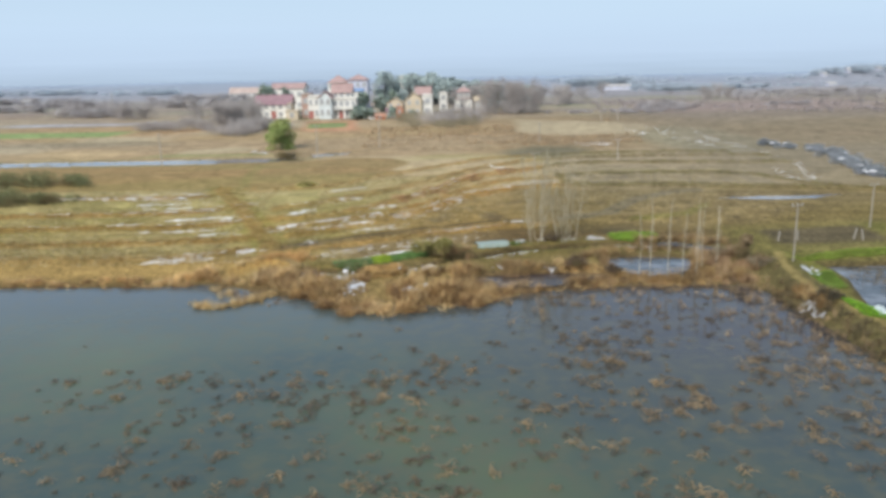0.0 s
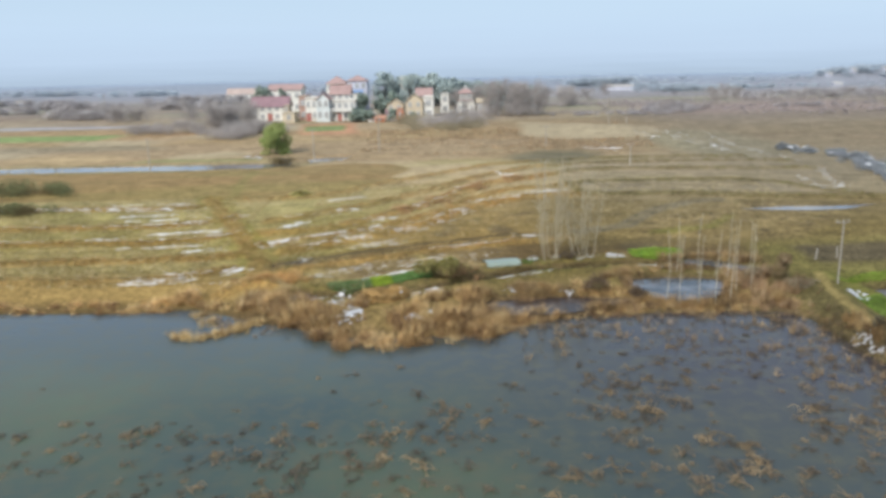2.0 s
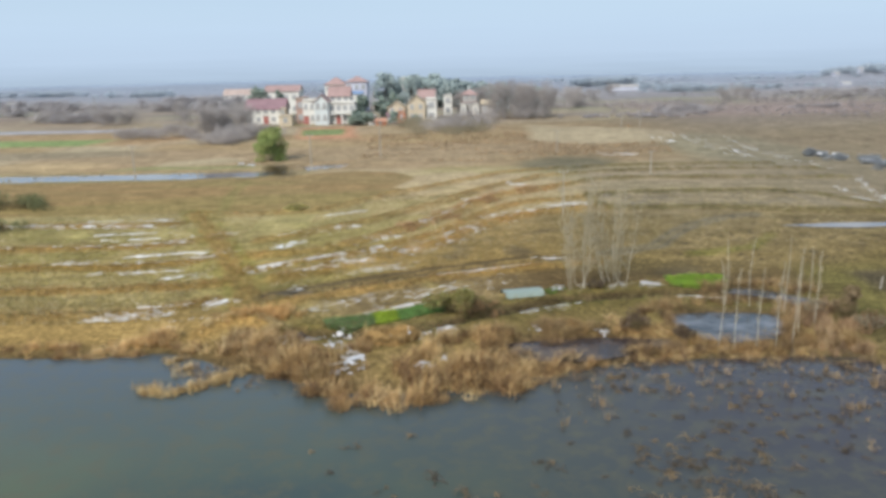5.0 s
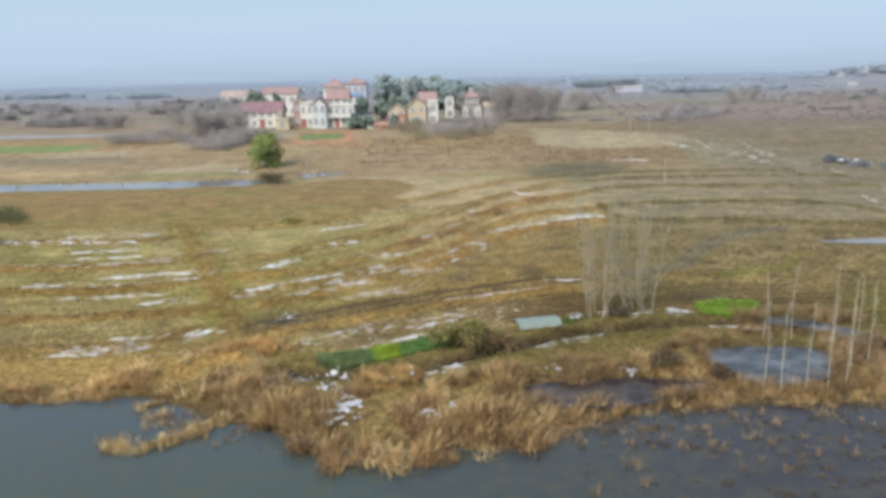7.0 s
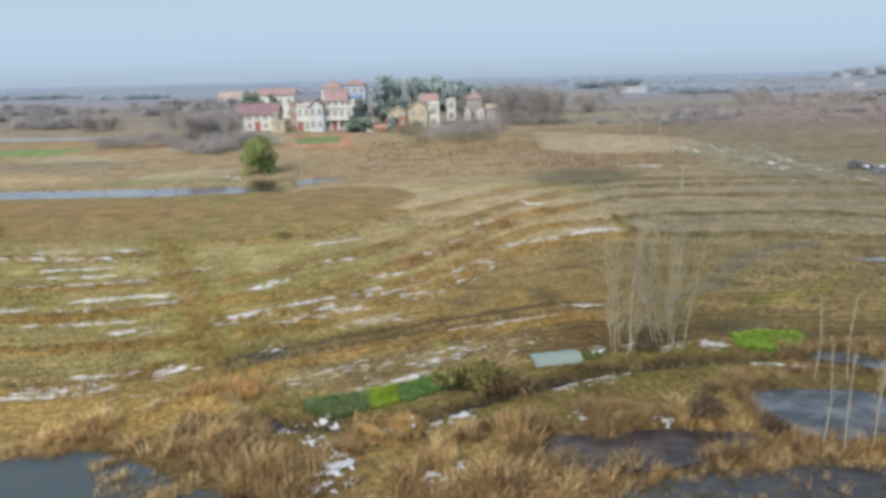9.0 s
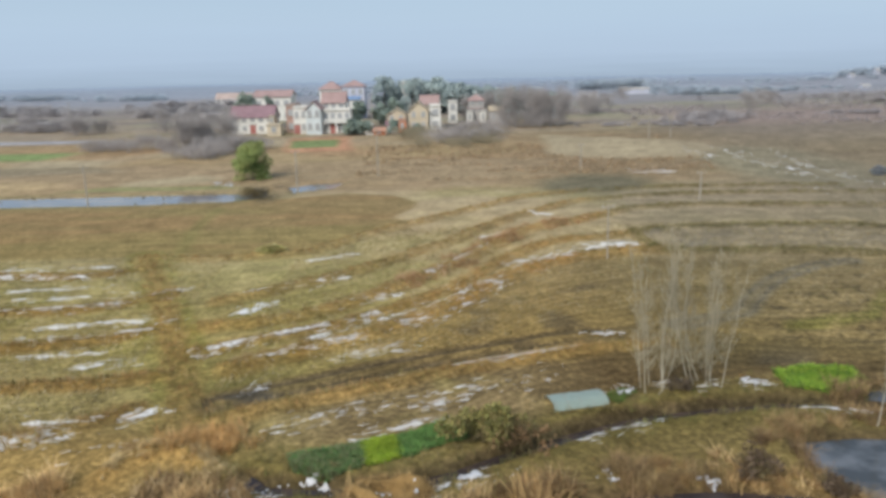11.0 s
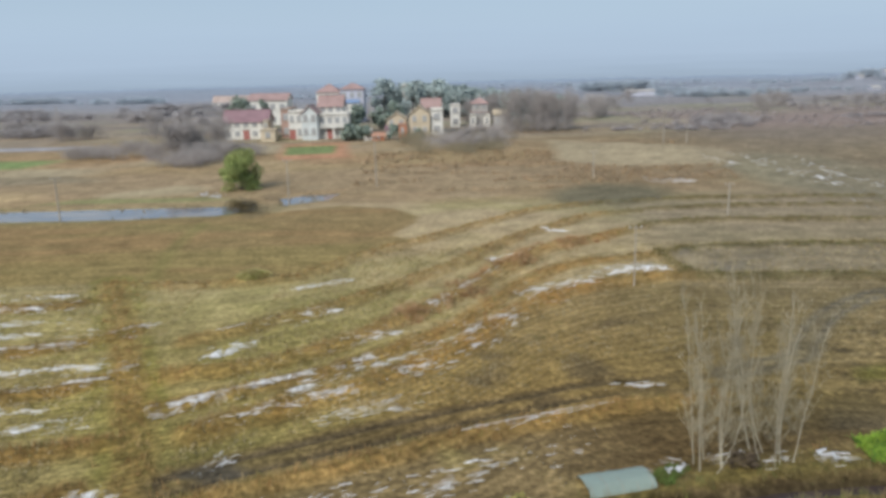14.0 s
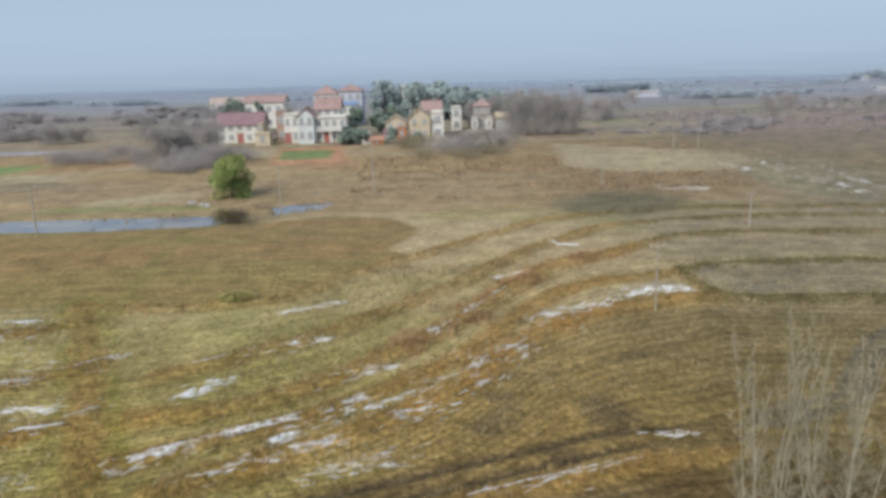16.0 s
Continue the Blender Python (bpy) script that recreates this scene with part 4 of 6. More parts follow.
# sedge in the marshy shallows
x, y = rng.uniform(5, 36, 6400), rng.uniform(46, 70, 6400)
gap = shore_gap(x, y)
keep = (gap < 0.8) & (gap > -8.5) & (rough_noise(x, y, 2.6, 93) > 0.5 - 0.16 * ramp(gap, -7, 0)) & (rng.rand(6400) < 0.25 + 0.75 * ramp(gap, -7, 0))
x, y = x[keep][:820], y[keep][:820]
spots = places_at(x, y, rng, 0.0, 1.0, 0.05)
spots[:, 4] = 0.1 + 0.34 * spots[:, 4] ** 2
spots[:, 2] = np.maximum(spots[:, 2], -0.06)
strew("marsh_sedge", sedges, spots, REED, "low rusty sedge standing in the marshy shallows", "sedge", shades(rng, len(x), [(0.24, 0.165, 0.095), (0.18, 0.13, 0.085), (0.3, 0.21, 0.115), (0.13, 0.1, 0.07), (0.34, 0.24, 0.13)]))

# rice stubble in rows along the bunds
rows = []
for base, reach_up, x_low, x_high in ((BUNDS[0][0], 34, -22, 46), (BUNDS[10][0], 32, -55, -22)):
    for k in range(-16, 70):
        shift = 0.5 * k
        if shift > reach_up:
            break
        line = curved([tuple(p) for p in base[::3]], 0.42)
        wide = 1 + 0.9 * ramp(line[:, 0], -12, 10) if base is BUNDS[0][0] else 1 + 0 * line[:, 0]
        rows.append(np.stack([line[:, 0], line[:, 1] + shift * wide], -1)[(line[:, 0] > x_low) & (line[:, 0] < x_high)])
grid = np.concatenate(rows)
grid = grid + rng.normal(0, 0.07, grid.shape)
x, y = grid[:, 0], grid[:, 1]
keep = (reach(x, y, FOOTPATH) > 1.2) & (y > 76.5) & (y < 126) & (reach(x, y, RUTS) > 1.5) & (ring_depth(x, y, BROWN_FIELD) < 0) & (rough_noise(x, y, 4.0, 95) > 0.3)
x, y = x[keep], y[keep]
spots = places_at(x, y, rng, 0.7, 1.3, 0.02)
tone = shades(rng, len(x), [(0.42, 0.34, 0.19), (0.33, 0.25, 0.12), (0.2, 0.175, 0.07), (0.47, 0.39, 0.23)])
dark = ((x > -8) & (y > 91) & (y < np.interp(x, [p[0] for p in BIG], [p[1] for p in BIG]) - 1.2))[:, None]
strew("rice_stubble", [tuft(300 + k, 7, 0.12, 0.28, 0.035, 0.5, 1) for k in range(4)], spots, STALK, "rows of cut rice stubble across the terraced plots", "stubble", np.where(dark, tone * 0.75, np.where(((x > -11) & (y < np.interp(x, RUTS[:, 0], RUTS[:, 1]) - 2.6))[:, None], tone * (0.72 - 0.3 * ramp(x, 2, 8))[:, None], tone)))

# grass on the bunds and banks
bits = []
for line, h, w in BUNDS:
    n = int(len(line) * 20)
    at = rng.randint(len(line), size=n)
    bits.append(line[at] + rng.normal(0, w * 0.42, (n, 2)) + rng.uniform(-0.7, 0.7, (n, 2)))
bits.append(DITCH[rng.randint(len(DITCH), size=1500)] + rng.normal(0, 1.3, (1500, 2)))
bits.append(FOOTPATH[rng.randint(len(FOOTPATH), size=700)] + rng.normal(0, 0.9, (700, 2)))
grid = np.concatenate(bits)
x, y = grid[:, 0], grid[:, 1]
keep = (np.abs(x) < 62) & (reach(x, y, DITCH) > 0.75)
x, y = x[keep], y[keep]
strew("bund_grass", [tuft(400 + k, 7, 0.14, 0.42, 0.02, 0.6, 2) for k in range(5)], places_at(x, y, rng, 0.5, 1.25, 0.02), STALK,
      "tawny and rust-coloured dead grass on the bunds", "grass", np.where(((x > 18) | (reach(x, y, DITCH) < 3))[:, None], shades(rng, len(x), [(0.17, 0.14, 0.06), (0.22, 0.17, 0.08), (0.15, 0.15, 0.05)]), shades(rng, len(x), [(0.36, 0.21, 0.085), (0.3, 0.2, 0.08), (0.41, 0.29, 0.13), (0.24, 0.2, 0.07)])))

# old snow lying in the furrows
MIDDLE_SNOW = [([(-20.5, 89.9), (-18.1, 91.5), (-15.2, 93.1), (-12.3, 94.2)], 0.7, 150), ([(-12.6, 92.6), (-10.6, 94.3), (-8.3, 96.9)], 0.6, 110), ([(-15.9, 88.1), (-13.4, 89.5), (-9, 91.7)], 0.25, 70), ([(-8, 95.4), (-4.2, 98.6), (-1.6, 100.1), (-0.4, 103.2), (2.5, 105.1)], 0.8, 240)]
SLOPE_SNOW = [([(-6.1, 94), (-2.1, 97.3), (0.6, 101), (2.6, 104.4)], 0.4, 120), ([(3.8, 108.5), (4.8, 110.6), (9.2, 112.6), (13, 116.2), (17.6, 117)], 1.7, 300), ([(5.5, 108), (9.5, 111.8)], 0.5, 60), ([(-4.2, 107.2), (-2.6, 110), (1.4, 116.7)], 0.7, 90), ([(-11.3, 98.6), (-9.3, 100.1), (-6.5, 102)], 0.3, 40)]
PLOT_SNOW = [([(-19.7, 102.9), (-15.5, 105.1), (-12, 107)], 0.15, 60), ([(-19.4, 98.2), (-17.5, 100.6)], 0.25, 44), ([(-16.3, 112.9), (-12, 115)], 0.2, 24), ([(2, 121.4), (5, 123)], 0.4, 24)]
WEST_SNOW = [([(-60, 109.4), (-44, 109), (-36.8, 108.6), (-33.3, 110.1), (-31.5, 110.9)], 0.35, 150), ([(-46, 111.8), (-36, 112.2)], 0.4, 40), ([(-42, 105), (-31, 106)], 0.5, 50), ([(-56, 99.8), (-39, 99.6), (-32, 100.1), (-29.1, 101.6), (-26.2, 104.7)], 0.35, 170), ([(-40, 102.5), (-29, 103.5)], 0.6, 60)]
NEAR_SNOW = [([(-52, 93.4), (-37, 93.6), (-31, 93.2), (-26.1, 94.5)], 0.5, 190), ([(-25.6, 95.2), (-24.4, 97.2)], 0.6, 60), ([(-34, 96), (-27, 97)], 0.5, 50), ([(-28, 88), (-24.4, 88.8)], 0.5, 60), ([(-36, 90), (-28, 90.6)], 0.4, 36)]
WEST_SHORE_SNOW = [([(-27.4, 80), (-23.2, 80.3), (-20.6, 81.3)], 0.4, 90), ([(-31.1, 77.4), (-28, 77.6), (-24, 78.9), (-21.6, 80.4)], 0.5, 90), ([(-24, 76), (-21, 77.4)], 0.3, 30)]
TRACK_SNOW = [([(-14.8, 84.6), (-15.8, 83)], 0.4, 50), ([(-12.2, 78.4), (-10.6, 79.3), (-9.6, 80.2)], 0.6, 80), ([(-8, 80.2), (-1, 82.6), (5, 84.6)], 2.4, 46), ([(-7.8, 76.9), (-5.6, 77.8), (-2.4, 79.7), (-0.7, 80.8)], 0.3, 40), ([(-4, 81), (3, 83)], 2.0, 24)]
DITCH_SNOW = [([(-1, 86.6), (6, 89.4)], 0.4, 44), ([(-10, 88.6), (-4, 91)], 0.9, 40), ([(8, 92), (10, 92.2)], 0.2, 14), ([(6.5, 83.8), (7.8, 82.8)], 0.4, 6), ([(11, 83.2), (17.5, 83)], 0.5, 26), ([(4.5, 77), (9.5, 78.9)], 0.4, 46), ([(-3, 71.8), (0, 73.4)], 0.4, 50), ([(19, 80), (22, 79.4)], 0.2, 40)]
FAR_SNOW = [([(30, 170), (36, 167)], 2.2, 26), ([(44, 186), (47, 178)], 3, 24), ([(50, 182), (56, 160)], 7, 60), ([(58, 172), (62, 148)], 6, 60), ([(52, 150), (50, 142)], 2, 12), ([(8.6, 134), (10.8, 133.4)], 0.4, 20), ([(55, 125.7), (53.8, 117.5), (55.4, 113.2)], 0.5, 60), ([(62.2, 134.9), (59, 125.8), (56.5, 115.6)], 0.6, 70), ([(-13, 71.6), (-11, 72.2)], 0.2, 16)]
SNOW_LINES = MIDDLE_SNOW + SLOPE_SNOW + PLOT_SNOW + WEST_SNOW + NEAR_SNOW + WEST_SHORE_SNOW + TRACK_SNOW + DITCH_SNOW + FAR_SNOW
bits, turns = [], []
for line, spread, n in SNOW_LINES:
    line = curved(line, 0.5)
    n = int(min(n * 8, 58 * len(line) * (0.8 + spread)))
    at = rng.randint(len(line), size=n)
    bits.append(line[at] + rng.normal(0, 1, (n, 2)) * (0.4, 0.12 + spread * (0.34 if line[0][1] < 140 else 0.55)))
    ahead = np.gradient(line, axis=0)[at]
    turns.append(np.arctan2(ahead[:, 1], ahead[:, 0]) + rng.normal(0, 0.12, n))
grid, turns = np.concatenate(bits), np.concatenate(turns)
keep = (rough_noise(grid[:, 0] * 0.45, grid[:, 1] - 0.35 * grid[:, 0], 1.3, 111) > 0.46) & (lattice(grid[:, 0] * 0.7, grid[:, 1], 0.34, 117) > 0.42)
loose = rng.rand(len(grid)) < 0.06
grid[loose] += rng.normal(0, 0.5, (int(loose.sum()), 2))
keep |= loose
grid, turns = grid[keep], turns[keep]
spots = places_at(grid[:, 0], grid[:, 1], rng, 0.0, 1.0, -0.02, turns)
spots[:, 4] = 0.05 + 0.29 * spots[:, 4] ** 2.2
spots[:, 4] *= 0.8 + 0.2 * ramp(grid[:, 1], 90, 95) + 0.3 * ramp(grid[:, 1], 140, 165)
strew("snow_remnants", [(v * (1.45, 0.52, 1), f) for v, f in [streak(500 + k, 7) for k in range(9)]], spots, SNOW, "thin remnants of old snow in the furrows", "snow")

# the last two stand in for a pale plastic sheet by the camphor tree
for k, (x, y, r, turn) in enumerate([(-13.3, 70.9, 0.9, 10), (-11.6, 73.0, 1.0, 20), (-13.7, 72.2, 0.7, 40), (-9.4, 73.4, 0.8, -10), (-8.5, 72.2, 0.5, 70), (-9.8, 70.6, 0.8, -40), (-8.9, 69.9, 0.7, -50), (-8.2, 68.2, 1.25, 15), (-8.6, 66.8, 1.35, -20), (-3.3, 66.6, 0.9, 15), (-1.6, 67.6, 0.55, 40), (-4.2, 71.3, 0.6, 70), (-6.4, 71.6, 0.8, 10), (-1.4, 72.6, 1.1, 30), (5.2, 72.9, 0.7, 20), (10.4, 72.6, 0.7, 20), (34.2, 69.0, 1.5, 20), (29.6, 59.8, 0.9, 60), (29.9, 58.2, 1.0, -70), (27.6, 75.8, 0.4, 0), (8.7, 82.3, 0.8, 10), (12.1, 83.4, 0.6, -20), (16.6, 83.2, 0.7, 15), (-40.5, 167, 2.0, 10), (-38.6, 166, 1.5, -10)]):
    u, v = np.meshgrid(np.linspace(-1.3, 1.3, 40), np.linspace(-1.3, 1.3, 40), indexing="ij")
    thick = rough_noise(u + 10 * k, v, 0.36, 700 + k) - 0.45 - 0.2 * np.hypot(u, v) ** 2
    full = (thick > 0)[:-1, :-1] & (thick > 0)[1:, :-1] & (thick > 0)[:-1, 1:] & (thick > 0)[1:, 1:]
    a, c = np.nonzero(full)
    f = np.stack([a * 40 + c, (a + 1) * 40 + c, (a + 1) * 40 + c + 1, a * 40 + c + 1], -1)
    px, py = u * r, v * r * 0.8
    co, si = math.cos(radians(turn)), math.sin(radians(turn))
    lift = land(x + px * co - py * si, y + px * si + py * co) - float(land(x, y))
    v = np.stack([px, py, lift + np.minimum(thick * 0.8, 0.1)], -1).reshape(-1, 3)
    ob = new("snow_patch", fast_mesh("snow_patch", v, f, SOFT_SNOW, smooth=True))
    ob.matrix_world = pose(x, y, float(land(x, y)) + 0.05, 0, 0, turn)
    tagged(ob, "patch of half-melted snow on dead grass", "snow", "snow patches by the shore")


# ---- green crops ----
def crop(name, ring, count, colours, label, low=0.5, high=1.0, height=0.35):
    r = np.random.RandomState(count)
    (x0, y0), (x1, y1) = np.min(ring, axis=0), np.max(ring, axis=0)
    x, y = r.uniform(x0, x1, count * 3), r.uniform(y0, y1, count * 3)
    keep = ring_depth(x, y, ring) > 0.3 * rough_noise(x, y, 0.9, 151) - 0.05
    x, y = x[keep][:count], y[keep][:count]
    kinds = [tuft(800 + k, 10, 0.1, height, 0.05, 0.7, 2) for k in range(4)]
    return strew(name, kinds, places_at(x, y, r, low, high, 0.02), LEAVES, label, "crop", shades(r, len(x), colours, 0.25))


crop("leek_plot", [(-11.4, 75.7), (-9.1, 76.2), (-7.4, 76.6), (-6.8, 74.2), (-8.7, 73.3), (-10.8, 73.9)], 900, [(0.12, 0.21, 0.065), (0.17, 0.22, 0.09), (0.22, 0.22, 0.12), (0.09, 0.18, 0.055)], "plot of dark green vegetables beside the ditch")
crop("mustard_plot", [(-7.4, 76.6), (-5.6, 77), (-5.1, 74.6), (-6.9, 74.1)], 800, [(0.25, 0.34, 0.025), (0.18, 0.29, 0.025), (0.3, 0.37, 0.05)], "plot of bright yellow-green mustard leaves")
crop("cabbage_plot", [(-5.6, 77), (-2, 79.4), (-1.4, 76.9), (-5.1, 74.6)], 1100, [(0.11, 0.22, 0.055), (0.14, 0.25, 0.07), (0.09, 0.17, 0.05)], "plot of green leaf vegetables beside the ditch")
crop("grass_mound", [(-22.4, 115.6), (-21.6, 117), (-19.8, 117), (-18.9, 115.6), (-19.8, 114.5), (-21.6, 114.5)], 420, [(0.42, 0.38, 0.15), (0.36, 0.35, 0.12), (0.45, 0.38, 0.18)], "low mound of olive green grass between the fields", 0.7, 1.3)
crop("seedbed_grass", [(7.0, 81.6), (8.2, 82.8), (9.2, 82.4), (7.7, 80.8)], 200, [(0.1, 0.16, 0.035), (0.13, 0.15, 0.045)], "green grass beside the covered seedbed", 0.4, 0.8)
crop("rapeseed_plot", [(18.7, 84.6), (21, 85.6), (24.0, 85.2), (23.5, 82.0), (20.6, 81.7), (18.5, 82.5)], 2000, [(0.13, 0.24, 0.028), (0.21, 0.33, 0.035), (0.09, 0.16, 0.028), (0.25, 0.33, 0.05)], "dense plot of vivid green rapeseed", 0.6, 1.3)
crop("bank_cabbages", [(33.6, 68.6), (36.2, 69.2), (35.2, 64.2), (33.3, 63.8)], 700, [(0.12, 0.2, 0.03), (0.15, 0.22, 0.04), (0.12, 0.15, 0.04)], "plot of green leaf vegetables on the lake bank")
crop("bank_greens", [(32.1, 60.2), (33.6, 58), (33.3, 53.5), (31.8, 55)], 700, [(0.14, 0.30, 0.02), (0.2, 0.36, 0.03), (0.12, 0.2, 0.04)], "bright green vegetables on the lake bank")
crop("bank_grass", [(33.4, 72.2), (37.6, 74.9), (41.6, 76), (47, 75.5), (46, 73.6), (41.6, 73), (36, 72.4)], 1300, [(0.15, 0.22, 0.03), (0.2, 0.24, 0.05)], "green grass beside the bank pond", 0.4, 0.8)

# ---- trees and shrubs ----
def stem_line(rng, base, top, bend, n=7):
    s = np.linspace(0, 1, n)[:, None]
    base, top = np.array(base, float), np.array(top, float)
    side = rng.normal(0, bend, 3) * (1, 1, 0.2)
    return base + (top - base) * s + side * np.sin(s * np.pi) + rng.normal(0, bend * 0.12, (n, 3)) * s


def twigs_on(rng, line, radius, count, length, rise, first=0.25, fine=3):
    """Side branches of a stem, each with some finer twigs."""
    out = []
    for _ in range(count):
        s = rng.uniform(first, 0.98)
        at = np.array([np.interp(s, np.linspace(0, 1, len(line)), line[:, k]) for k in range(3)])
        a, l = rng.uniform(0, 6.283), length * rng.uniform(0.5, 1.1) * (1.15 - 0.75 * s)
        tip = at + l * np.array([math.cos(a) * (1 - rise), math.sin(a) * (1 - rise), rise + 0.15])
        path = stem_line(rng, at, tip, l * 0.06, 4)
        r = max(0.006, radius * (1 - 0.8 * s) * 0.4)
        out.append(tube(path, np.linspace(r, 0.006, 4), 3))
        for _ in range(fine):
            q = rng.uniform(0.3, 0.95)
            p = path[0] + (path[-1] - path[0]) * q
            b, m = rng.uniform(0, 6.283), l * rng.uniform(0.2, 0.45)
            end = p + m * np.array([math.cos(b) * (1 - rise), math.sin(b) * (1 - rise), rise + 0.1])
            out.append(tube(np.array([p, (p + end) / 2 + rng.normal(0, 0.02, 3), end]), [0.01, 0.008, 0.006], 3))
    return out


def thing(name, x, y, label, category, group="", z=None, turn=0.0):
    ob = new(name)
    ob.empty_display_size = 0.3
    ob.matrix_world = pose(x, y, float(land(x, y)) if z is None else z, 0, 0, turn)
    return tagged(ob, label, category, group)


def mesh_part(name, arrays, mat, parent, label="", tint=None, smooth=True):
    ob = new(name, fast_mesh(name, *arrays, mat, tint, smooth))
    ob.parent = parent
    return tagged(ob, label)


TAN_TWIG = material("tan_twigs", (0.37, 0.325, 0.225), 0.9, 0.8, 0.3, 0.0, 0.3)
TAWNY_TWIG = material("tawny_twigs", (0.29, 0.25, 0.17), 0.9, 0.8, 0.3, 0.0, 0.3)
OLIVE_TWIG = material("brown_twigs", (0.16, 0.125, 0.06), 0.9, 0.8, 0.3, 0.0, 0.3, random_shift=0.2)


def coppice(x, y, stems, height, spread, seed):
    """A leafless clump of pale stems that fan out from one stool."""
    rng = np.random.RandomState(seed)
    tree = thing("poplar_clump", x, y, "leafless clump of pale poplar stems fanning from one stool", "tree", "poplar clumps")
    crown = []
    for k in range(stems):
        a, out = 6.283 * k / stems + rng.uniform(-0.3, 0.3), spread * rng.uniform(0.45, 1.0)
        h = height * rng.uniform(0.78, 1.03)
        base = (1.15 * math.cos(a) * out / spread, 0.9 * math.sin(a) * out / spread, -0.15)
        line = stem_line(rng, base, (out * math.cos(a), out * math.sin(a), h), 0.4, 9)
        s = np.linspace(0, 1, 9)[:, None]
        line[:, :2] = line[0, :2] + (line[:, :2] - line[0, :2]) * np.maximum(s, 0.1) ** -0.12
        r = rng.uniform(0.018, 0.032)
        mesh_part("stem", tube(line, np.linspace(r, 0.006, 9), 6), PALE_BARK, tree)
        crown += twigs_on(rng, line, r, 26, 2.1, 0.5, 0.1, 7)
        crown += twigs_on(rng, line, r * 1.5, 5, 3.8, 0.78, 0.06, 9)
    mesh_part("crown", joined(crown), TAN_TWIG, tree, "fine pale upright twigs")
    return tree


def slim_tree(x, y, height, seed, lean=0.0):
    rng = np.random.RandomState(seed)
    tree = thing("slim_poplar", x, y, "slim leafless young poplar with a pale trunk", "tree", "young poplars by the pond")
    line = stem_line(rng, (0, 0, -0.15), (lean, rng.uniform(-0.2, 0.2), height), 0.12, 8)
    mesh_part("trunk", tube(line, np.linspace(0.03, 0.009, 8), 6), PALE_BARK, tree)
    mesh_part("crown", joined(twigs_on(rng, line, 0.034, 22, 1.0, 0.68, 0.3, 3)), TAN_TWIG, tree, "sparse bare twigs")
    return tree


def leaf_cloud(rng, centre, size, count, leaf):
    """Many small leaf clumps round a point, thinner at the rim."""
    p = rng.normal(0, 1, (count, 3))
    p *= (rng.rand(count, 1) ** 0.4) / np.linalg.norm(p, axis=1)[:, None]
    p = p * size + centre
    u, v = rng.normal(0, 1, (count, 3)), rng.normal(0, 1, (count, 3))
    u /= np.linalg.norm(u, axis=1)[:, None]
    v = np.cross(u, v)
    v /= np.linalg.norm(v, axis=1)[:, None] + 1e-9
    r = leaf * rng.uniform(0.5, 1.2, (count, 1))
    verts = np.stack([p - u * r, p + v * r * 0.7, p + u * r, p - v * r * 0.7 + u * r * 0.2], 1).reshape(-1, 3)
    return verts, np.arange(count * 4).reshape(-1, 4)


def sliver_cloud(rng, centre, size, count, length):
    """Many fine upright twig ends round a point."""
    p = rng.normal(0, 0.5, (count, 3)) * size + centre
    u = rng.normal(0, 0.6, (count, 3)) + (0, 0, 0.9)
    u *= length * rng.uniform(0.5, 1.3, (count, 1)) / np.linalg.norm(u, axis=1)[:, None]
    v = np.cross(u, rng.normal(0, 1, (count, 3)))
    v *= 0.022 / (np.linalg.norm(v, axis=1)[:, None] + 1e-9)
    verts = np.stack([p - u - v, p - u + v, p + u + v * 0.4, p + u - v * 0.4], 1).reshape(-1, 3)
    return verts, np.arange(count * 4).reshape(-1, 4)


def leafy_tree(name, x, y, height, width, seed, colours, label, clouds=14, leaf=0.28, count=150, trunk=0.25, group=""):
    rng = np.random.RandomState(seed)
    tree = thing(name, x, y, label, "tree", group)
    low = height * trunk
    line = stem_line(rng, (0, 0, -0.2), (0, 0, height * 0.8), 0.2, 6)
    limbs, pieces, tones = [tube(line, np.linspace(0.05 * height * 0.5, 0.03, 6), 6)], [], []
    for k in range(clouds):
        a, s = rng.uniform(0, 6.283), rng.rand() ** 0.7
        h = low + (height - low) * s
        out = width / 2 * (0.35 + 0.65 * math.sin(math.pi * min(1, 0.25 + 0.7 * s))) * rng.uniform(0.3, 0.85)
        c = np.array([out * math.cos(a), out * math.sin(a), h * 0.92])
        limbs.append(tube(stem_line(rng, (0, 0, h * 0.55), c, 0.15, 4), [0.06, 0.05, 0.03, 0.015], 4))
        size = np.array([1, 1, 0.75]) * width * rng.uniform(0.16, 0.27)
        v, f = leaf_cloud(rng, c, size, count, leaf)
        pieces.append((v, f))
        tone = np.array(colours[rng.randint(len(colours))]) * rng.uniform(0.75, 1.25, (count, 1))
        tones.append(np.repeat(tone, 4, axis=0))
    mesh_part("trunk", joined(limbs), DARK_BARK, tree)
    mesh_part("crown", joined(pieces), LEAVES, tree, "", np.concatenate(tones), smooth=False)
    return tree


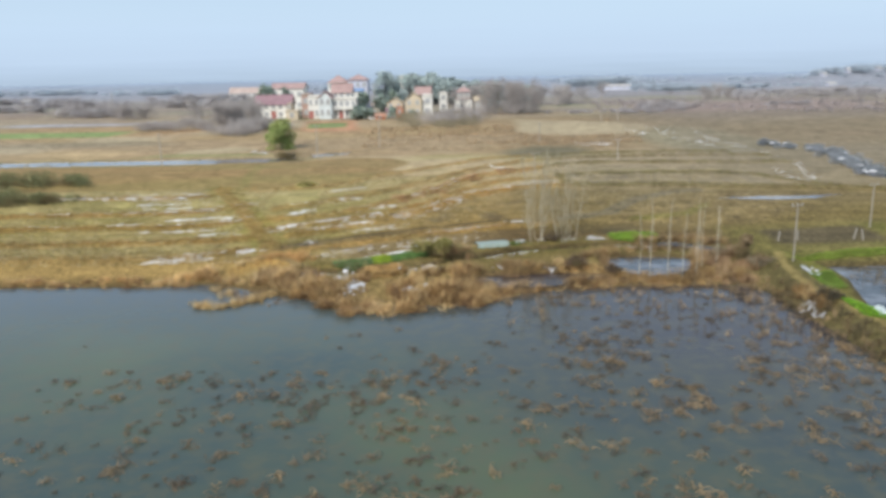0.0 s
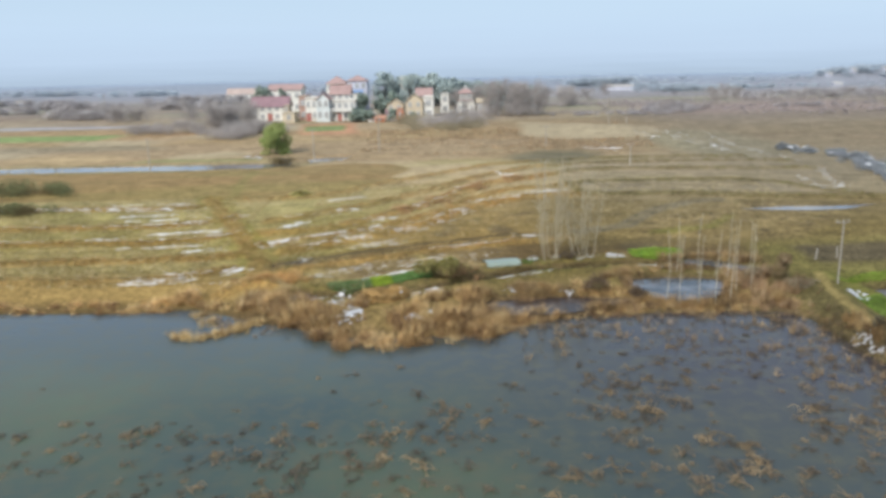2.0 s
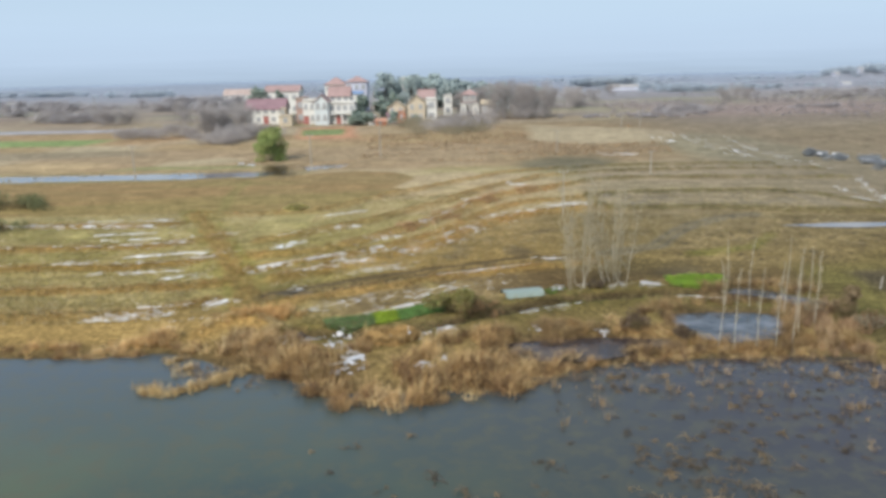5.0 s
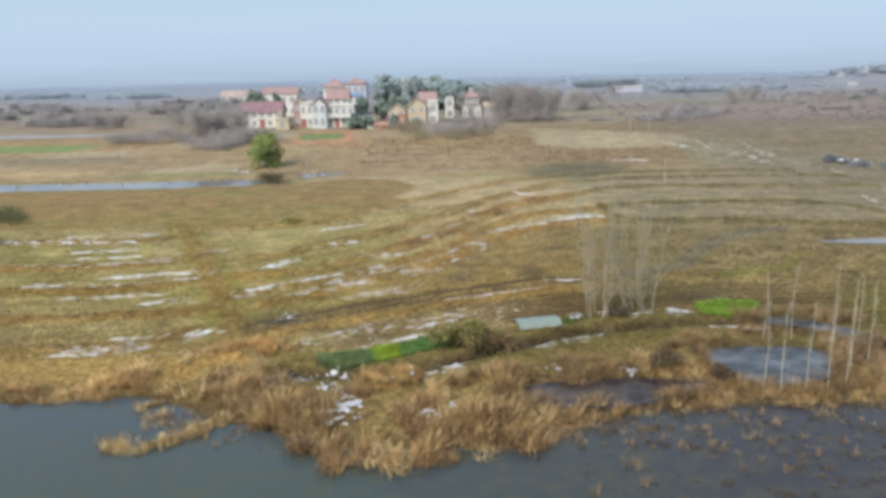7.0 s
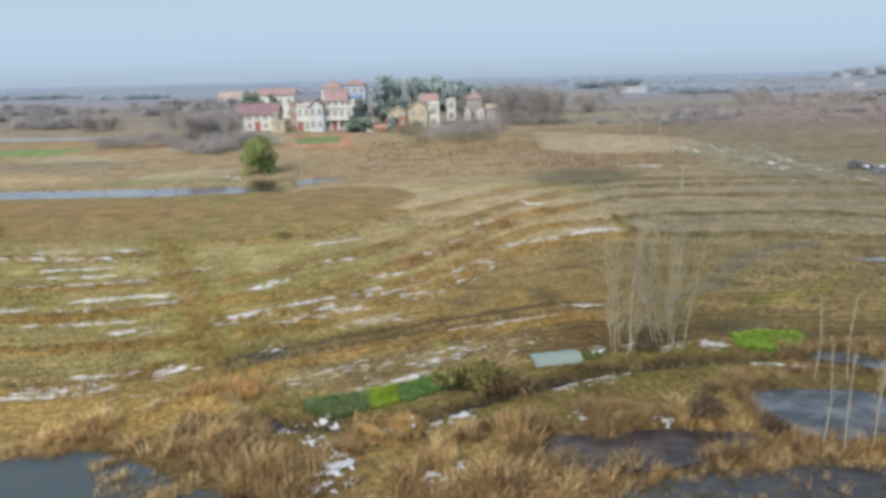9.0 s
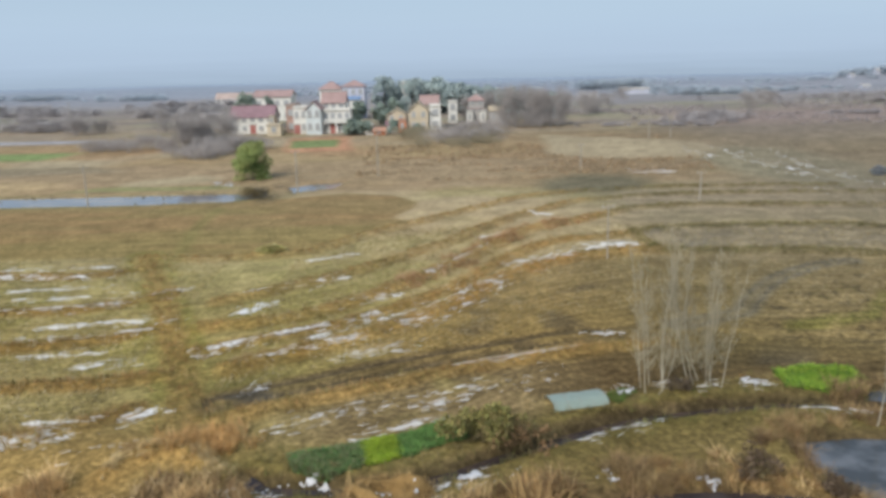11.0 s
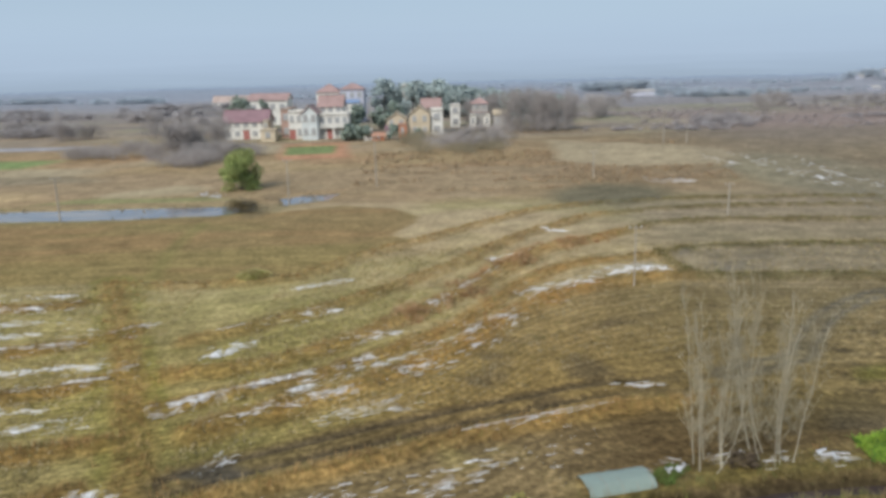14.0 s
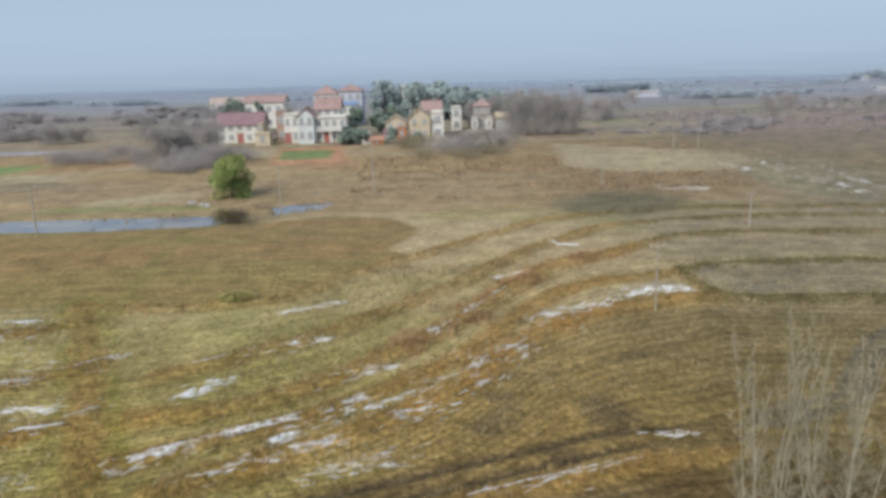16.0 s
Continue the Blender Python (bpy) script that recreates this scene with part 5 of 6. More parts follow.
def bare_tree(x, y, height, width, seed, mat=TWIG, name="bare_tree", label="leafless grey-brown tree with a fine twiggy crown", group="bare trees round the village"):
    rng = np.random.RandomState(seed)
    tree = thing(name, x, y, label, "tree", group)
    wood, crown = [], []
    line = stem_line(rng, (0, 0, -0.2), (0, 0, height * 0.62), 0.25, 6)
    wood.append(tube(line, np.linspace(0.03 * height * 0.6, 0.08, 6), 5))
    for _ in range(9):
        s, a = rng.uniform(0.35, 1), rng.uniform(0, 6.283)
        at = line[0] + (line[-1] - line[0]) * s
        out = width / 2 * rng.uniform(0.5, 1)
        limb = stem_line(rng, at, (out * math.cos(a), out * math.sin(a), height * rng.uniform(0.72, 1.0)), 0.3, 6)
        wood.append(tube(limb, np.linspace(0.1, 0.03, 6), 4))
        crown += twigs_on(rng, limb, 0.16, 9, height * 0.26, 0.55, 0.1, 1)
    for _ in range(26):
        a, out, h = rng.uniform(0, 6.283), width / 2 * rng.rand() ** 0.6 * 0.9, height * rng.uniform(0.12, 0.9)
        crown.append(sliver_cloud(rng, np.array([out * math.cos(a), out * math.sin(a), h]), np.array([1, 1, 0.8]) * width * 0.2, 60, height * 0.09))
    mesh_part("trunk", joined(wood), mat, tree)
    mesh_part("crown", joined(crown), mat, tree, "dense fine bare twigs")
    return tree


def shrub(x, y, height, width, seed, colours, label, leafy=0, name="shrub", group="", wood_mat=None):
    rng = np.random.RandomState(seed)
    bush = thing(name, x, y, label, "shrub", group)
    wood, tone = [], np.array(colours)
    far = y > 100
    for _ in range(14 if far else 26):
        a, out = rng.uniform(0, 6.283), width / 2 * rng.rand() ** 0.5
        h = height * math.sqrt(max(0.15, 1 - (2 * out / width) ** 2)) * rng.uniform(0.7, 1.1)
        line = stem_line(rng, (out * 0.3 * math.cos(a), out * 0.3 * math.sin(a), -0.1), (out * math.cos(a), out * math.sin(a), h), 0.12, 5)
        wood.append(tube(line, np.linspace(0.03, 0.008, 5), 3))
        wood += twigs_on(rng, line, 0.05, 5 if far else 12, height * 0.35, 0.5, 0.2, 1 if far else 3)
    for _ in range(12 if width > 4 else 5):
        a, out = rng.uniform(0, 6.283), width / 2 * rng.rand() ** 0.6 * 0.85
        wood.append(sliver_cloud(rng, np.array([out * math.cos(a), out * math.sin(a), height * rng.uniform(0.25, 0.7)]), np.array([1, 1, 0.5]) * width * 0.22, 120, height * 0.1))
    mesh_part("crown", joined(wood), wood_mat or (OLIVE_TWIG if leafy else TWIG), bush)
    if leafy:
        pieces = [leaf_cloud(rng, np.array([rng.normal(0, width * 0.22), rng.normal(0, width * 0.22), height * rng.uniform(0.3, 0.8)]), np.array([1, 1, 0.7]) * width * 0.24, leafy, 0.12) for _ in range(9)]
        v, f = joined(pieces)
        mesh_part("foliage", (v, f), LEAVES, bush, "", np.repeat(tone[rng.randint(len(tone), size=len(v) // 4)] * rng.uniform(0.7, 1.3, (len(v) // 4, 1)), 4, axis=0), smooth=False)
    return bush


coppice(10.3, 82.5, 7, 9.0, 2.5, 11)
coppice(13.6, 82.9, 7, 9.5, 2.6, 12)
for k, (x, y, h, lean) in enumerate([(18.2, 69.5, 6.6, -0.05), (19.3, 69.2, 6.2, 0.05), (21.4, 77.3, 5.6, 0.0), (23.4, 77.0, 5.8, 0.1), (20.9, 69.3, 6.0, 0.1), (22.4, 69.5, 6.4, 0.2), (23.8, 70.0, 6.8, 0.2), (24.9, 71.4, 6.6, 0.0), (25.6, 75.6, 6.2, 0.1), (26.6, 72.6, 6.0, 0.1), (28.0, 76.6, 5.0, 0.0)]):
    slim_tree(x, y, h, 30 + k, lean)
GREEN_BROWN = [(0.24, 0.215, 0.07), (0.19, 0.185, 0.06), (0.27, 0.21, 0.085)]
shrub(-0.6, 77.0, 1.7, 3.9, 41, GREEN_BROWN, "olive-brown bush beside the vegetable plots", 420)
shrub(1.5, 75.9, 2.5, 3.0, 42, [(0.2, 0.12, 0.06)], "bare reddish-brown bush beside the ditch", 25)
shrub(29.6, 73.6, 3.2, 1.8, 43, [(0.2, 0.15, 0.085), (0.24, 0.17, 0.1)], "tall dead brown bush by the flooded plot", 90)
shrub(30.6, 71.4, 1.0, 2.6, 47, [(0.2, 0.13, 0.075)], "low reddish-brown bush at the foot of the bank", 25, wood_mat=TAWNY_TWIG)
shrub(31.4, 59.6, 0.9, 2.0, 48, [(0.07, 0.06, 0.04)], "dark low bush on the lake bank", 60)
shrub(28.2, 75.6, 1.1, 2.4, 44, [(0.2, 0.13, 0.08)], "low brown bush by the flooded plot", 25, wood_mat=TAWNY_TWIG)
shrub(12.1, 82.6, 0.6, 1.7, 52, [(0.1, 0.075, 0.05)], "low heap of dark dead brush between the poplars", 40)
shrub(13.0, 73.0, 1.2, 2.4, 46, [(0.1, 0.07, 0.045)], "dark brown withered bush between the ponds", 60)
shrub(16.2, 71.6, 0.7, 1.6, 49, [(0.1, 0.07, 0.045)], "dark brown withered bush between the ponds", 60)
for k, (x, y, h, w) in enumerate([(-76, 121.5, 1.5, 9), (-70, 121.8, 1.6, 8), (-64, 122, 1.5, 8), (-59, 122.3, 1.2, 6), (-66, 106.8, 1.8, 8), (-60.5, 107, 1.8, 7), (-56, 107.6, 1.4, 5)]):
    shrub(x, y, h, w, 50 + k, [(0.15, 0.165, 0.08), (0.18, 0.185, 0.085)], "long low olive shrub at the field's edge", 260, wood_mat=None, group="shrubs along the field edge")
shrub(-30.4, 150.6, 2.2, 5.0, 60, [(0.13, 0.115, 0.085)], "dark bramble thicket beside the long pond", 60)

WILLOW = [(0.26, 0.315, 0.11), (0.29, 0.34, 0.12), (0.23, 0.285, 0.105), (0.31, 0.33, 0.13)]
leafy_tree("camphor_tree", -35.5, 170.5, 6.6, 6.4, 61, WILLOW, "broad green broadleaf tree below the village", 38, 0.2, 230, 0.06)
# leaf colours of the village trees lightened and greyed to stand for haze
HAZY_EVERGREEN = [(0.25, 0.31, 0.265), (0.27, 0.325, 0.265), (0.23, 0.29, 0.25)]
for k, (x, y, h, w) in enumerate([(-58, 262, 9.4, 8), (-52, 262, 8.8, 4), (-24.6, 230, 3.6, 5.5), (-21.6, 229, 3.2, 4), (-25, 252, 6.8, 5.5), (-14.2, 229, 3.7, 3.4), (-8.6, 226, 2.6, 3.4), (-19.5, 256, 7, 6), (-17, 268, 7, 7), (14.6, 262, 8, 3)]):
    leafy_tree("evergreen_tree", x, y, h, w, 70 + k, HAZY_EVERGREEN, "green garden tree among the houses, colour paled for haze", 12, 0.35, 110, 0.12, "evergreens in the village")
# pines paler and bluer still, with haze painted into the leaves
HAZY_PINE = [(0.36, 0.425, 0.415), (0.37, 0.435, 0.42), (0.345, 0.41, 0.405)]
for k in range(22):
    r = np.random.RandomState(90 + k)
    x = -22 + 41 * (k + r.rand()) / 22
    leafy_tree("pine", x, 302 + 22 * r.rand(), r.uniform(10.5, 13.0) - 4.0 * ramp(x, -4, 18), r.uniform(7, 10), 90 + k, HAZY_PINE, "pine in the grove behind the village, colour paled for haze", 15, 0.5, 125, 0.14, "pine grove")
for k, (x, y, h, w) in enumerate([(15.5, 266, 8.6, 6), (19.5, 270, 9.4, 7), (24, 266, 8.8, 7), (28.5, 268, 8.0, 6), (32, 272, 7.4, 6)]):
    leafy_tree("evergreen_tree", x, y, h, w, 300 + k, HAZY_PINE, "evergreen among the bare trees beside the village, greyed for haze", 12, 0.4, 100, 0.12, "evergreens in the village")
for k in range(40):
    r = np.random.RandomState(120 + k)
    x, y = [(r.uniform(11, 31), r.uniform(238, 262)), (r.uniform(-60, -42), r.uniform(202, 228)), (r.uniform(-7, 12), r.uniform(206, 226)), (r.uniform(4, 46), r.uniform(268, 300)), (r.uniform(-104, -60), r.uniform(244, 300))][k % 5]
    bare_tree(x, y, (r.uniform(8.5, 11.5), r.uniform(5.5, 8), r.uniform(3, 4.4), r.uniform(7, 9), r.uniform(4, 6))[k % 5], r.uniform(5.5, 8.5), 120 + k)
for k in range(44):
    r = np.random.RandomState(160 + k)
    x, y = [(r.uniform(-80, -60), r.uniform(204, 214)), (r.uniform(-55, -42), r.uniform(191, 210)), (r.uniform(-8, 9), r.uniform(200, 212)), (r.uniform(-58, -44), r.uniform(193, 216)), (r.uniform(-122, -106), r.uniform(254, 268)), (r.uniform(-12, 12), r.uniform(214, 228))][k % 6]
    shrub(x, y, r.uniform(2.2, 4.2) if k % 6 != 2 else r.uniform(1.2, 2.2), r.uniform(6, 10), 160 + k, [(0.12, 0.1, 0.08)], "grey leafless thicket at the foot of the village", 0, "thicket", "thickets below the village", TAWNY_TWIG if k % 6 in (2, 5) else None)

# far woods and hedges, joined; haze is painted into their pale colours
r = np.random.RandomState(7)


def wood_clump(seed, clouds, twigs):
    """A soft clump of bare crowns, two and a half metres high."""
    q = np.random.RandomState(seed)
    pieces = []
    for _ in range(clouds):
        a, o = q.uniform(0, 6.283), q.uniform(0, 2.6)
        v, f = sliver_cloud(q, np.array([o * math.cos(a), o * math.sin(a), q.uniform(0.5, 2.2)]), np.array([1.7, 1.7, 1.0]), twigs, 0.45)
        mid = v.reshape(-1, 4, 3).mean(1).repeat(4, axis=0)
        pieces.append((mid + (v - mid) * (4.2, 4.2, 1), f))
    v, f = joined(pieces)
    return v, np.concatenate([f[:, [0, 1, 2]], f[:, [0, 2, 3]]])


kinds = [wood_clump(900 + k, 9, 17) for k in range(5)]


def belt(name, spots, label, colours, spread=0.1):
    """Clumps along belts: rows of x, y, length, depth, count, size."""
    px, py, ps = [], [], []
    for x, y, long, deep, count, size in spots:
        px.append(x + r.normal(0, long * 0.3, count)), py.append(y + r.normal(0, deep * 0.4, count)), ps.append(size * r.uniform(0.6, 1.15, count))
    x, y, size = np.concatenate(px), np.concatenate(py), np.concatenate(ps)
    places = places_at(x, y, r, 1, 1, 0.2)
    places[:, 4] = size
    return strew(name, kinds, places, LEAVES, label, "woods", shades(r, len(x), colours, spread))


HAZE_MAUVE = [(0.37, 0.34, 0.335), (0.355, 0.33, 0.33), (0.39, 0.355, 0.34)]
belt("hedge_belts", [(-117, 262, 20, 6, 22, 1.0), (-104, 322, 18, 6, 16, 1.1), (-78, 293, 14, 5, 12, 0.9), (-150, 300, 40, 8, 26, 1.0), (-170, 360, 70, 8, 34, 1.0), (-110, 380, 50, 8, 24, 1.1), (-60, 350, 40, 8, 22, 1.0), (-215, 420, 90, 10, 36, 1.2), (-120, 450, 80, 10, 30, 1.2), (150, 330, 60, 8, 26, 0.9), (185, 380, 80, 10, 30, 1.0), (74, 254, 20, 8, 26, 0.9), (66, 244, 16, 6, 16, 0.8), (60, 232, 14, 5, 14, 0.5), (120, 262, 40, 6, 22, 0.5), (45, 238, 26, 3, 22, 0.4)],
     "leafless hedges between the far fields, paled mauve-grey for haze", HAZE_MAUVE, 0.08)
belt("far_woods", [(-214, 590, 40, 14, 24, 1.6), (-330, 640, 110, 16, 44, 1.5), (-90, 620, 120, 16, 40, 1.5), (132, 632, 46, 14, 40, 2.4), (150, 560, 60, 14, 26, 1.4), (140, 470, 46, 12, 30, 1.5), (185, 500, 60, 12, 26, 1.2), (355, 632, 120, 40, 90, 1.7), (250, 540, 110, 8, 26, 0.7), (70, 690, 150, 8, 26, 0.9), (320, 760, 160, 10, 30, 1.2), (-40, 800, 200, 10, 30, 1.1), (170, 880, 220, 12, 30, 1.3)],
     "winter woods across the plain, paled blue-grey for haze", [(0.42, 0.475, 0.525), (0.41, 0.465, 0.515), (0.43, 0.47, 0.51)], 0.04)
# low scrub on the slope beside the village, its mauve-grey paled for haze
x, y = r.uniform(50, 170, 3000), r.uniform(192, 320, 3000)
keep = (y > 246 - 0.55 * (x - 40) + 8 * rough_noise(x, y, 12.0, 98)) & (rough_noise(x * 0.4, y, 14.0, 99) > 0.38)
x, y = x[keep][:420], y[keep][:420]
strew("scrub", kinds, places_at(x, y, r, 0.16, 0.4, 0.1), LEAVES, "low leafless scrub on the slope, paled mauve-grey for haze", "scrub", shades(r, len(x), [(0.36, 0.315, 0.3), (0.34, 0.3, 0.29), (0.38, 0.33, 0.31)], 0.06))
# single trees on the slopes beyond the village
for x, y, h, w in ((42, 280, 7.5, 7), (46, 284, 6.5, 6), (113, 320, 6.5, 7.5), (109, 322, 5.5, 6), (128, 345, 5, 6), (60, 330, 5.5, 7), (84, 410, 7, 8)):
    bare_tree(x, y, h, w, int(x))


# ---- power poles ----
def power_pole(x, y, height, turn, arms=1):
    thick = 1.0 if y < 130 else 1.6
    stone = POLE_CONCRETE if y > 100 else CONCRETE
    pole = thing("power_pole", x, y, "thin concrete power pole with a crossarm", "pole", "power poles", turn=turn)
    mesh_part("shaft", tube([(0, 0, -0.4), (0, 0, height / 2), (0, 0, height)], np.array([0.075, 0.065, 0.05]) * thick, 10), stone, pole)
    for a in range(arms):
        z = height - 0.25 - 0.9 * a
        part("crossarm", box(-0.6, 0.05, z - 0.03, 0.6, 0.11, z + 0.03), CONCRETE, pole)
        for px in (-0.55, 0, 0.55):
            mesh_part("insulator", tube([(px, 0.08, z + 0.04), (px, 0.08, z + 0.1), (px, 0.08, z + 0.15), (px, 0.08, z + 0.24)], [0.03, 0.045, 0.035, 0.02], 8), FRAME_WHITE, pole)
    return pole


for x, y, h, turn in ((13.5, 111.5, 5.4, 10), (32.1, 140.2, 4.0, 10), (22, 173.8, 4.6, 10), (-13.8, 171.1, 8.2, 0), (-25.8, 159.5, 7.0, 0), (-53.7, 147.0, 6.0, 0), (41.7, 202.7, 6.6, 10), (45.6, 200.4, 4.6, 10), (-116, 276, 7.5, 0), (33.3, 70.8, 5.6, 15), (48.1, 84.6, 5.0, 15), (-21, 246, 9.5, 0), (12.5, 246, 8, 0)):
    power_pole(x, y, h, turn)


# ---- houses ----
def slab(points, thick):
    """A flat slab: a ring of points and the same ring lower down."""
    bm = bmesh.new()
    face = bm.faces.new([bm.verts.new(p) for p in points])
    low = bmesh.ops.extrude_face_region(bm, geom=[face])
    bmesh.ops.translate(bm, verts=[v for v in low["geom"] if isinstance(v, bmesh.types.BMVert)], vec=(0, 0, -thick))
    bmesh.ops.recalc_face_normals(bm, faces=bm.faces[:])
    return bm


def gable_wall(w, h, y0, y1):
    """The triangle of wall under a ridge that runs along y, from y0 to y1."""
    bm = bmesh.new()
    front = [bm.verts.new((x, y0, z)) for x, z in ((-w / 2, 0), (w / 2, 0), (0, h))]
    back = [bm.verts.new((x, y1, z)) for x, z in ((-w / 2, 0), (w / 2, 0), (0, h))]
    bm.faces.new(front), bm.faces.new(back[::-1])
    for k in range(3):
        bm.faces.new((front[k], back[k], back[(k + 1) % 3], front[(k + 1) % 3]))
    bmesh.ops.recalc_face_normals(bm, faces=bm.faces[:])
    return bm


def pitched_roof(hs, w, d, h, rise, over, kind, roof, wall):
    """Roof slopes as slabs, with the gable walls and a ridge. kind: gable (ridge along x), front (ridge along y) or hip."""
    a, b = w / 2 + over, d / 2 + over
    drop = over * rise / ((d if kind != "front" else w) / 2)
    if kind == "hip":
        i = min(a, b) * 0.85
        e0, e1 = (-a + i, 0, h + rise), (a - i, 0, h + rise)
        c = [(-a, -b, h - 0.05), (a, -b, h - 0.05), (a, b, h - 0.05), (-a, b, h - 0.05)]
        for ring in ((c[0], c[1], e1, e0), (c[2], c[3], e0, e1), (c[1], c[2], e1), (c[3], c[0], e0)):
            part("roof", slab(ring, 0.12), roof, hs)
        ends = (-a + i, a - i)
    elif kind == "gable":
        for s in (-1, 1):
            part("roof", slab([(-a, s * b, h - drop), (a, s * b, h - drop), (a, 0, h + rise), (-a, 0, h + rise)], 0.14), roof, hs)
        for s in (-1, 1):
            g = part("gable", gable_wall(d, rise - 0.15, -0.1, 0.1), wall, hs)
            g.matrix_local = pose(s * (w / 2 - 0.1), 0, h, 0, 0, 90)
        ends = (-a, a)
    else:
        for s in (-1, 1):
            part("roof", slab([(s * a, -b, h - drop), (s * a, b, h - drop), (0, b, h + rise), (0, -b, h + rise)], 0.14), roof, hs)
        for s in (-1, 1):
            g = part("gable", gable_wall(w, rise - 0.15, -0.1, 0.1), wall, hs)
            g.matrix_local = pose(0, s * (d / 2 - 0.1), h)
        part("ridge", box(-0.14, -b, h + rise - 0.05, 0.14, b, h + rise + 0.1), roof, hs)
        return
    part("ridge", box(ends[0], -0.14, h + rise - 0.05, ends[1], 0.14, h + rise + 0.1), roof, hs)


def ring_wall(w, d, z, h, t):
    """A parapet round a flat roof."""
    bm = bmesh.new()
    for x0, y0, x1, y1 in ((-w / 2, -d / 2, w / 2, -d / 2 + t), (-w / 2, d / 2 - t, w / 2, d / 2), (-w / 2, -d / 2 + t, -w / 2 + t, d / 2 - t), (w / 2 - t, -d / 2 + t, w / 2, d / 2 - t)):
        piece = box(x0, y0, z, x1, y1, z + h)
        scrap = bpy.data.meshes.new("scrap")
        piece.to_mesh(scrap), piece.free()
        bm.from_mesh(scrap)
        bpy.data.meshes.remove(scrap)
    return bm


def window(parent, x, y, z, w, h):
    frame_ob = part("window", box(x - w / 2 - 0.08, y - 0.06, z - 0.08, x + w / 2 + 0.08, y + 0.02, z + h + 0.08), FRAME_WHITE, parent)
    for s in (-1, 1):
        part("pane", box(x + s * w / 4 - w / 4 + 0.03, y - 0.09, z, x + s * w / 4 + w / 4 - 0.03, y - 0.05, z + h), GLASS_PALED, frame_ob)
    part("sill", box(x - w / 2 - 0.15, y - 0.2, z - 0.16, x + w / 2 + 0.15, y - 0.02, z - 0.08), CONCRETE, frame_ob)


def house(x, y, w, d, h, wall, roof, roof_h, kind, label, storeys=2, openings=3, door=None, balcony=False, turn=0.0, base=None, group="village houses", name="house", low=1.0, pane=1.5):
    """A village house whose front faces the lake (-y)."""
    hs = thing(name, x, y, label, "house", group, base, turn)
    part("wall", box(-w / 2, -d / 2, -0.6, w / 2, d / 2, h), wall, hs)
    if kind == "flat":
        part("roof", box(-w / 2 - 0.2, -d / 2 - 0.2, h, w / 2 + 0.2, d / 2 + 0.2, h + 0.18), roof, hs)
        part("parapet", ring_wall(w, d, h + 0.18, roof_h, 0.15), wall, hs)
    else:
        pitched_roof(hs, w, d, h, roof_h, 0.4, kind, roof, wall)
    step = h / storeys
    for s in range(storeys):
        for k in range(openings):
            px = (k + 0.5) / openings * w - w / 2
            if s == 0 and door is not None and k == door:
                leaf = part("door", box(px - 0.75, -d / 2 - 0.08, -0.1, px + 0.75, -d / 2 + 0.02, 2.2), DOOR_RED, hs)
                part("lintel", box(px - 0.95, -d / 2 - 0.14, 2.2, px + 0.95, -d / 2 + 0.02, 2.4), CONCRETE, leaf)
            else:
                window(hs, px, -d / 2, s * step + min(low, step * 0.4), min(pane, w / openings * 0.5), min(1.4, step * 0.45))
        if balcony and s:
            part("balcony", box(-w / 2, -d / 2 - 1.3, s * step - 0.12, w / 2, -d / 2 - 0.01, s * step + 0.06), wall, hs)
            rail = part("balustrade", box(-w / 2, -d / 2 - 1.3, s * step + 0.75, w / 2, -d / 2 - 1.15, s * step + 0.95), wall, hs)
            for k in range(int(w / 0.6)):
                px = -w / 2 + 0.3 + k * 0.6
                part("baluster", box(px - 0.08, -d / 2 - 1.28, s * step + 0.06, px + 0.08, -d / 2 - 1.17, s * step + 0.75), wall, rail)
            for px in (-w / 2 + 0.2, 0, w / 2 - 0.2):
                part("column", box(px - 0.17, -d / 2 - 1.28, -0.3, px + 0.17, -d / 2 - 0.95, s * step - 0.12), wall, hs)
    return hs


# the front row, from the purple roof to the tan farmhouse
house(-51.1, 241, 10.8, 6.4, 4.5, WALL_WHITE, ROOF_PURPLE, 2.5, "gable", "long two-storey house with a purple-red tile roof", 2, 5, 2, pane=1.2)
house(-45.6, 236.5, 1.2, 3, 4.4, WALL_TAN, CONCRETE, 0.15, "flat", "narrow tan end wing of the purple-roofed house", 2, 1)
house(-44.2, 232, 3.4, 3.2, 2.5, WALL_TAN, CONCRETE, 0.25, "flat", "small tan outbuilding with a dark window", 1, 1, name="outbuilding", pane=1.0)
house(-41.4, 243, 2.4, 8, 6.8, WALL_BRICK, CONCRETE, 0.2, "flat", "narrow red brick wing between two white houses", 2, 1)
house(-38.4, 239, 3.4, 7, 6.3, WALL_WHITE, CONCRETE, 0.4, "flat", "white flat-roofed house wing with a red door", 2, 2, 0)
house(-34.6, 236.4, 3.7, 7, 6.4, WALL_PALE, ROOF_RED, 1.7, "front", "pale blue gable-fronted wing of the white house", 2, 2, pane=0.9, low=1.9)
house(-29.1, 237.2, 7.2, 4.6, 5.5, WALL_WHITE, CONCRETE, 0.45, "flat", "white two-storey house front with balcony and roof terrace", 2, 4, 1, True)
house(-30.4, 243, 5.8, 5.6, 7.7, WALL_WHITE, ROOF_RED, 2.3, "gable", "white upper house with a dull red tile roof", 3, 3)
house(-20.3, 230, 1.9, 3, 2.3, WALL_WHITE, CONCRETE, 0.1, "flat", "small whitewashed hut beside an orange shed", 1, 1, name="hut", pane=0.7)
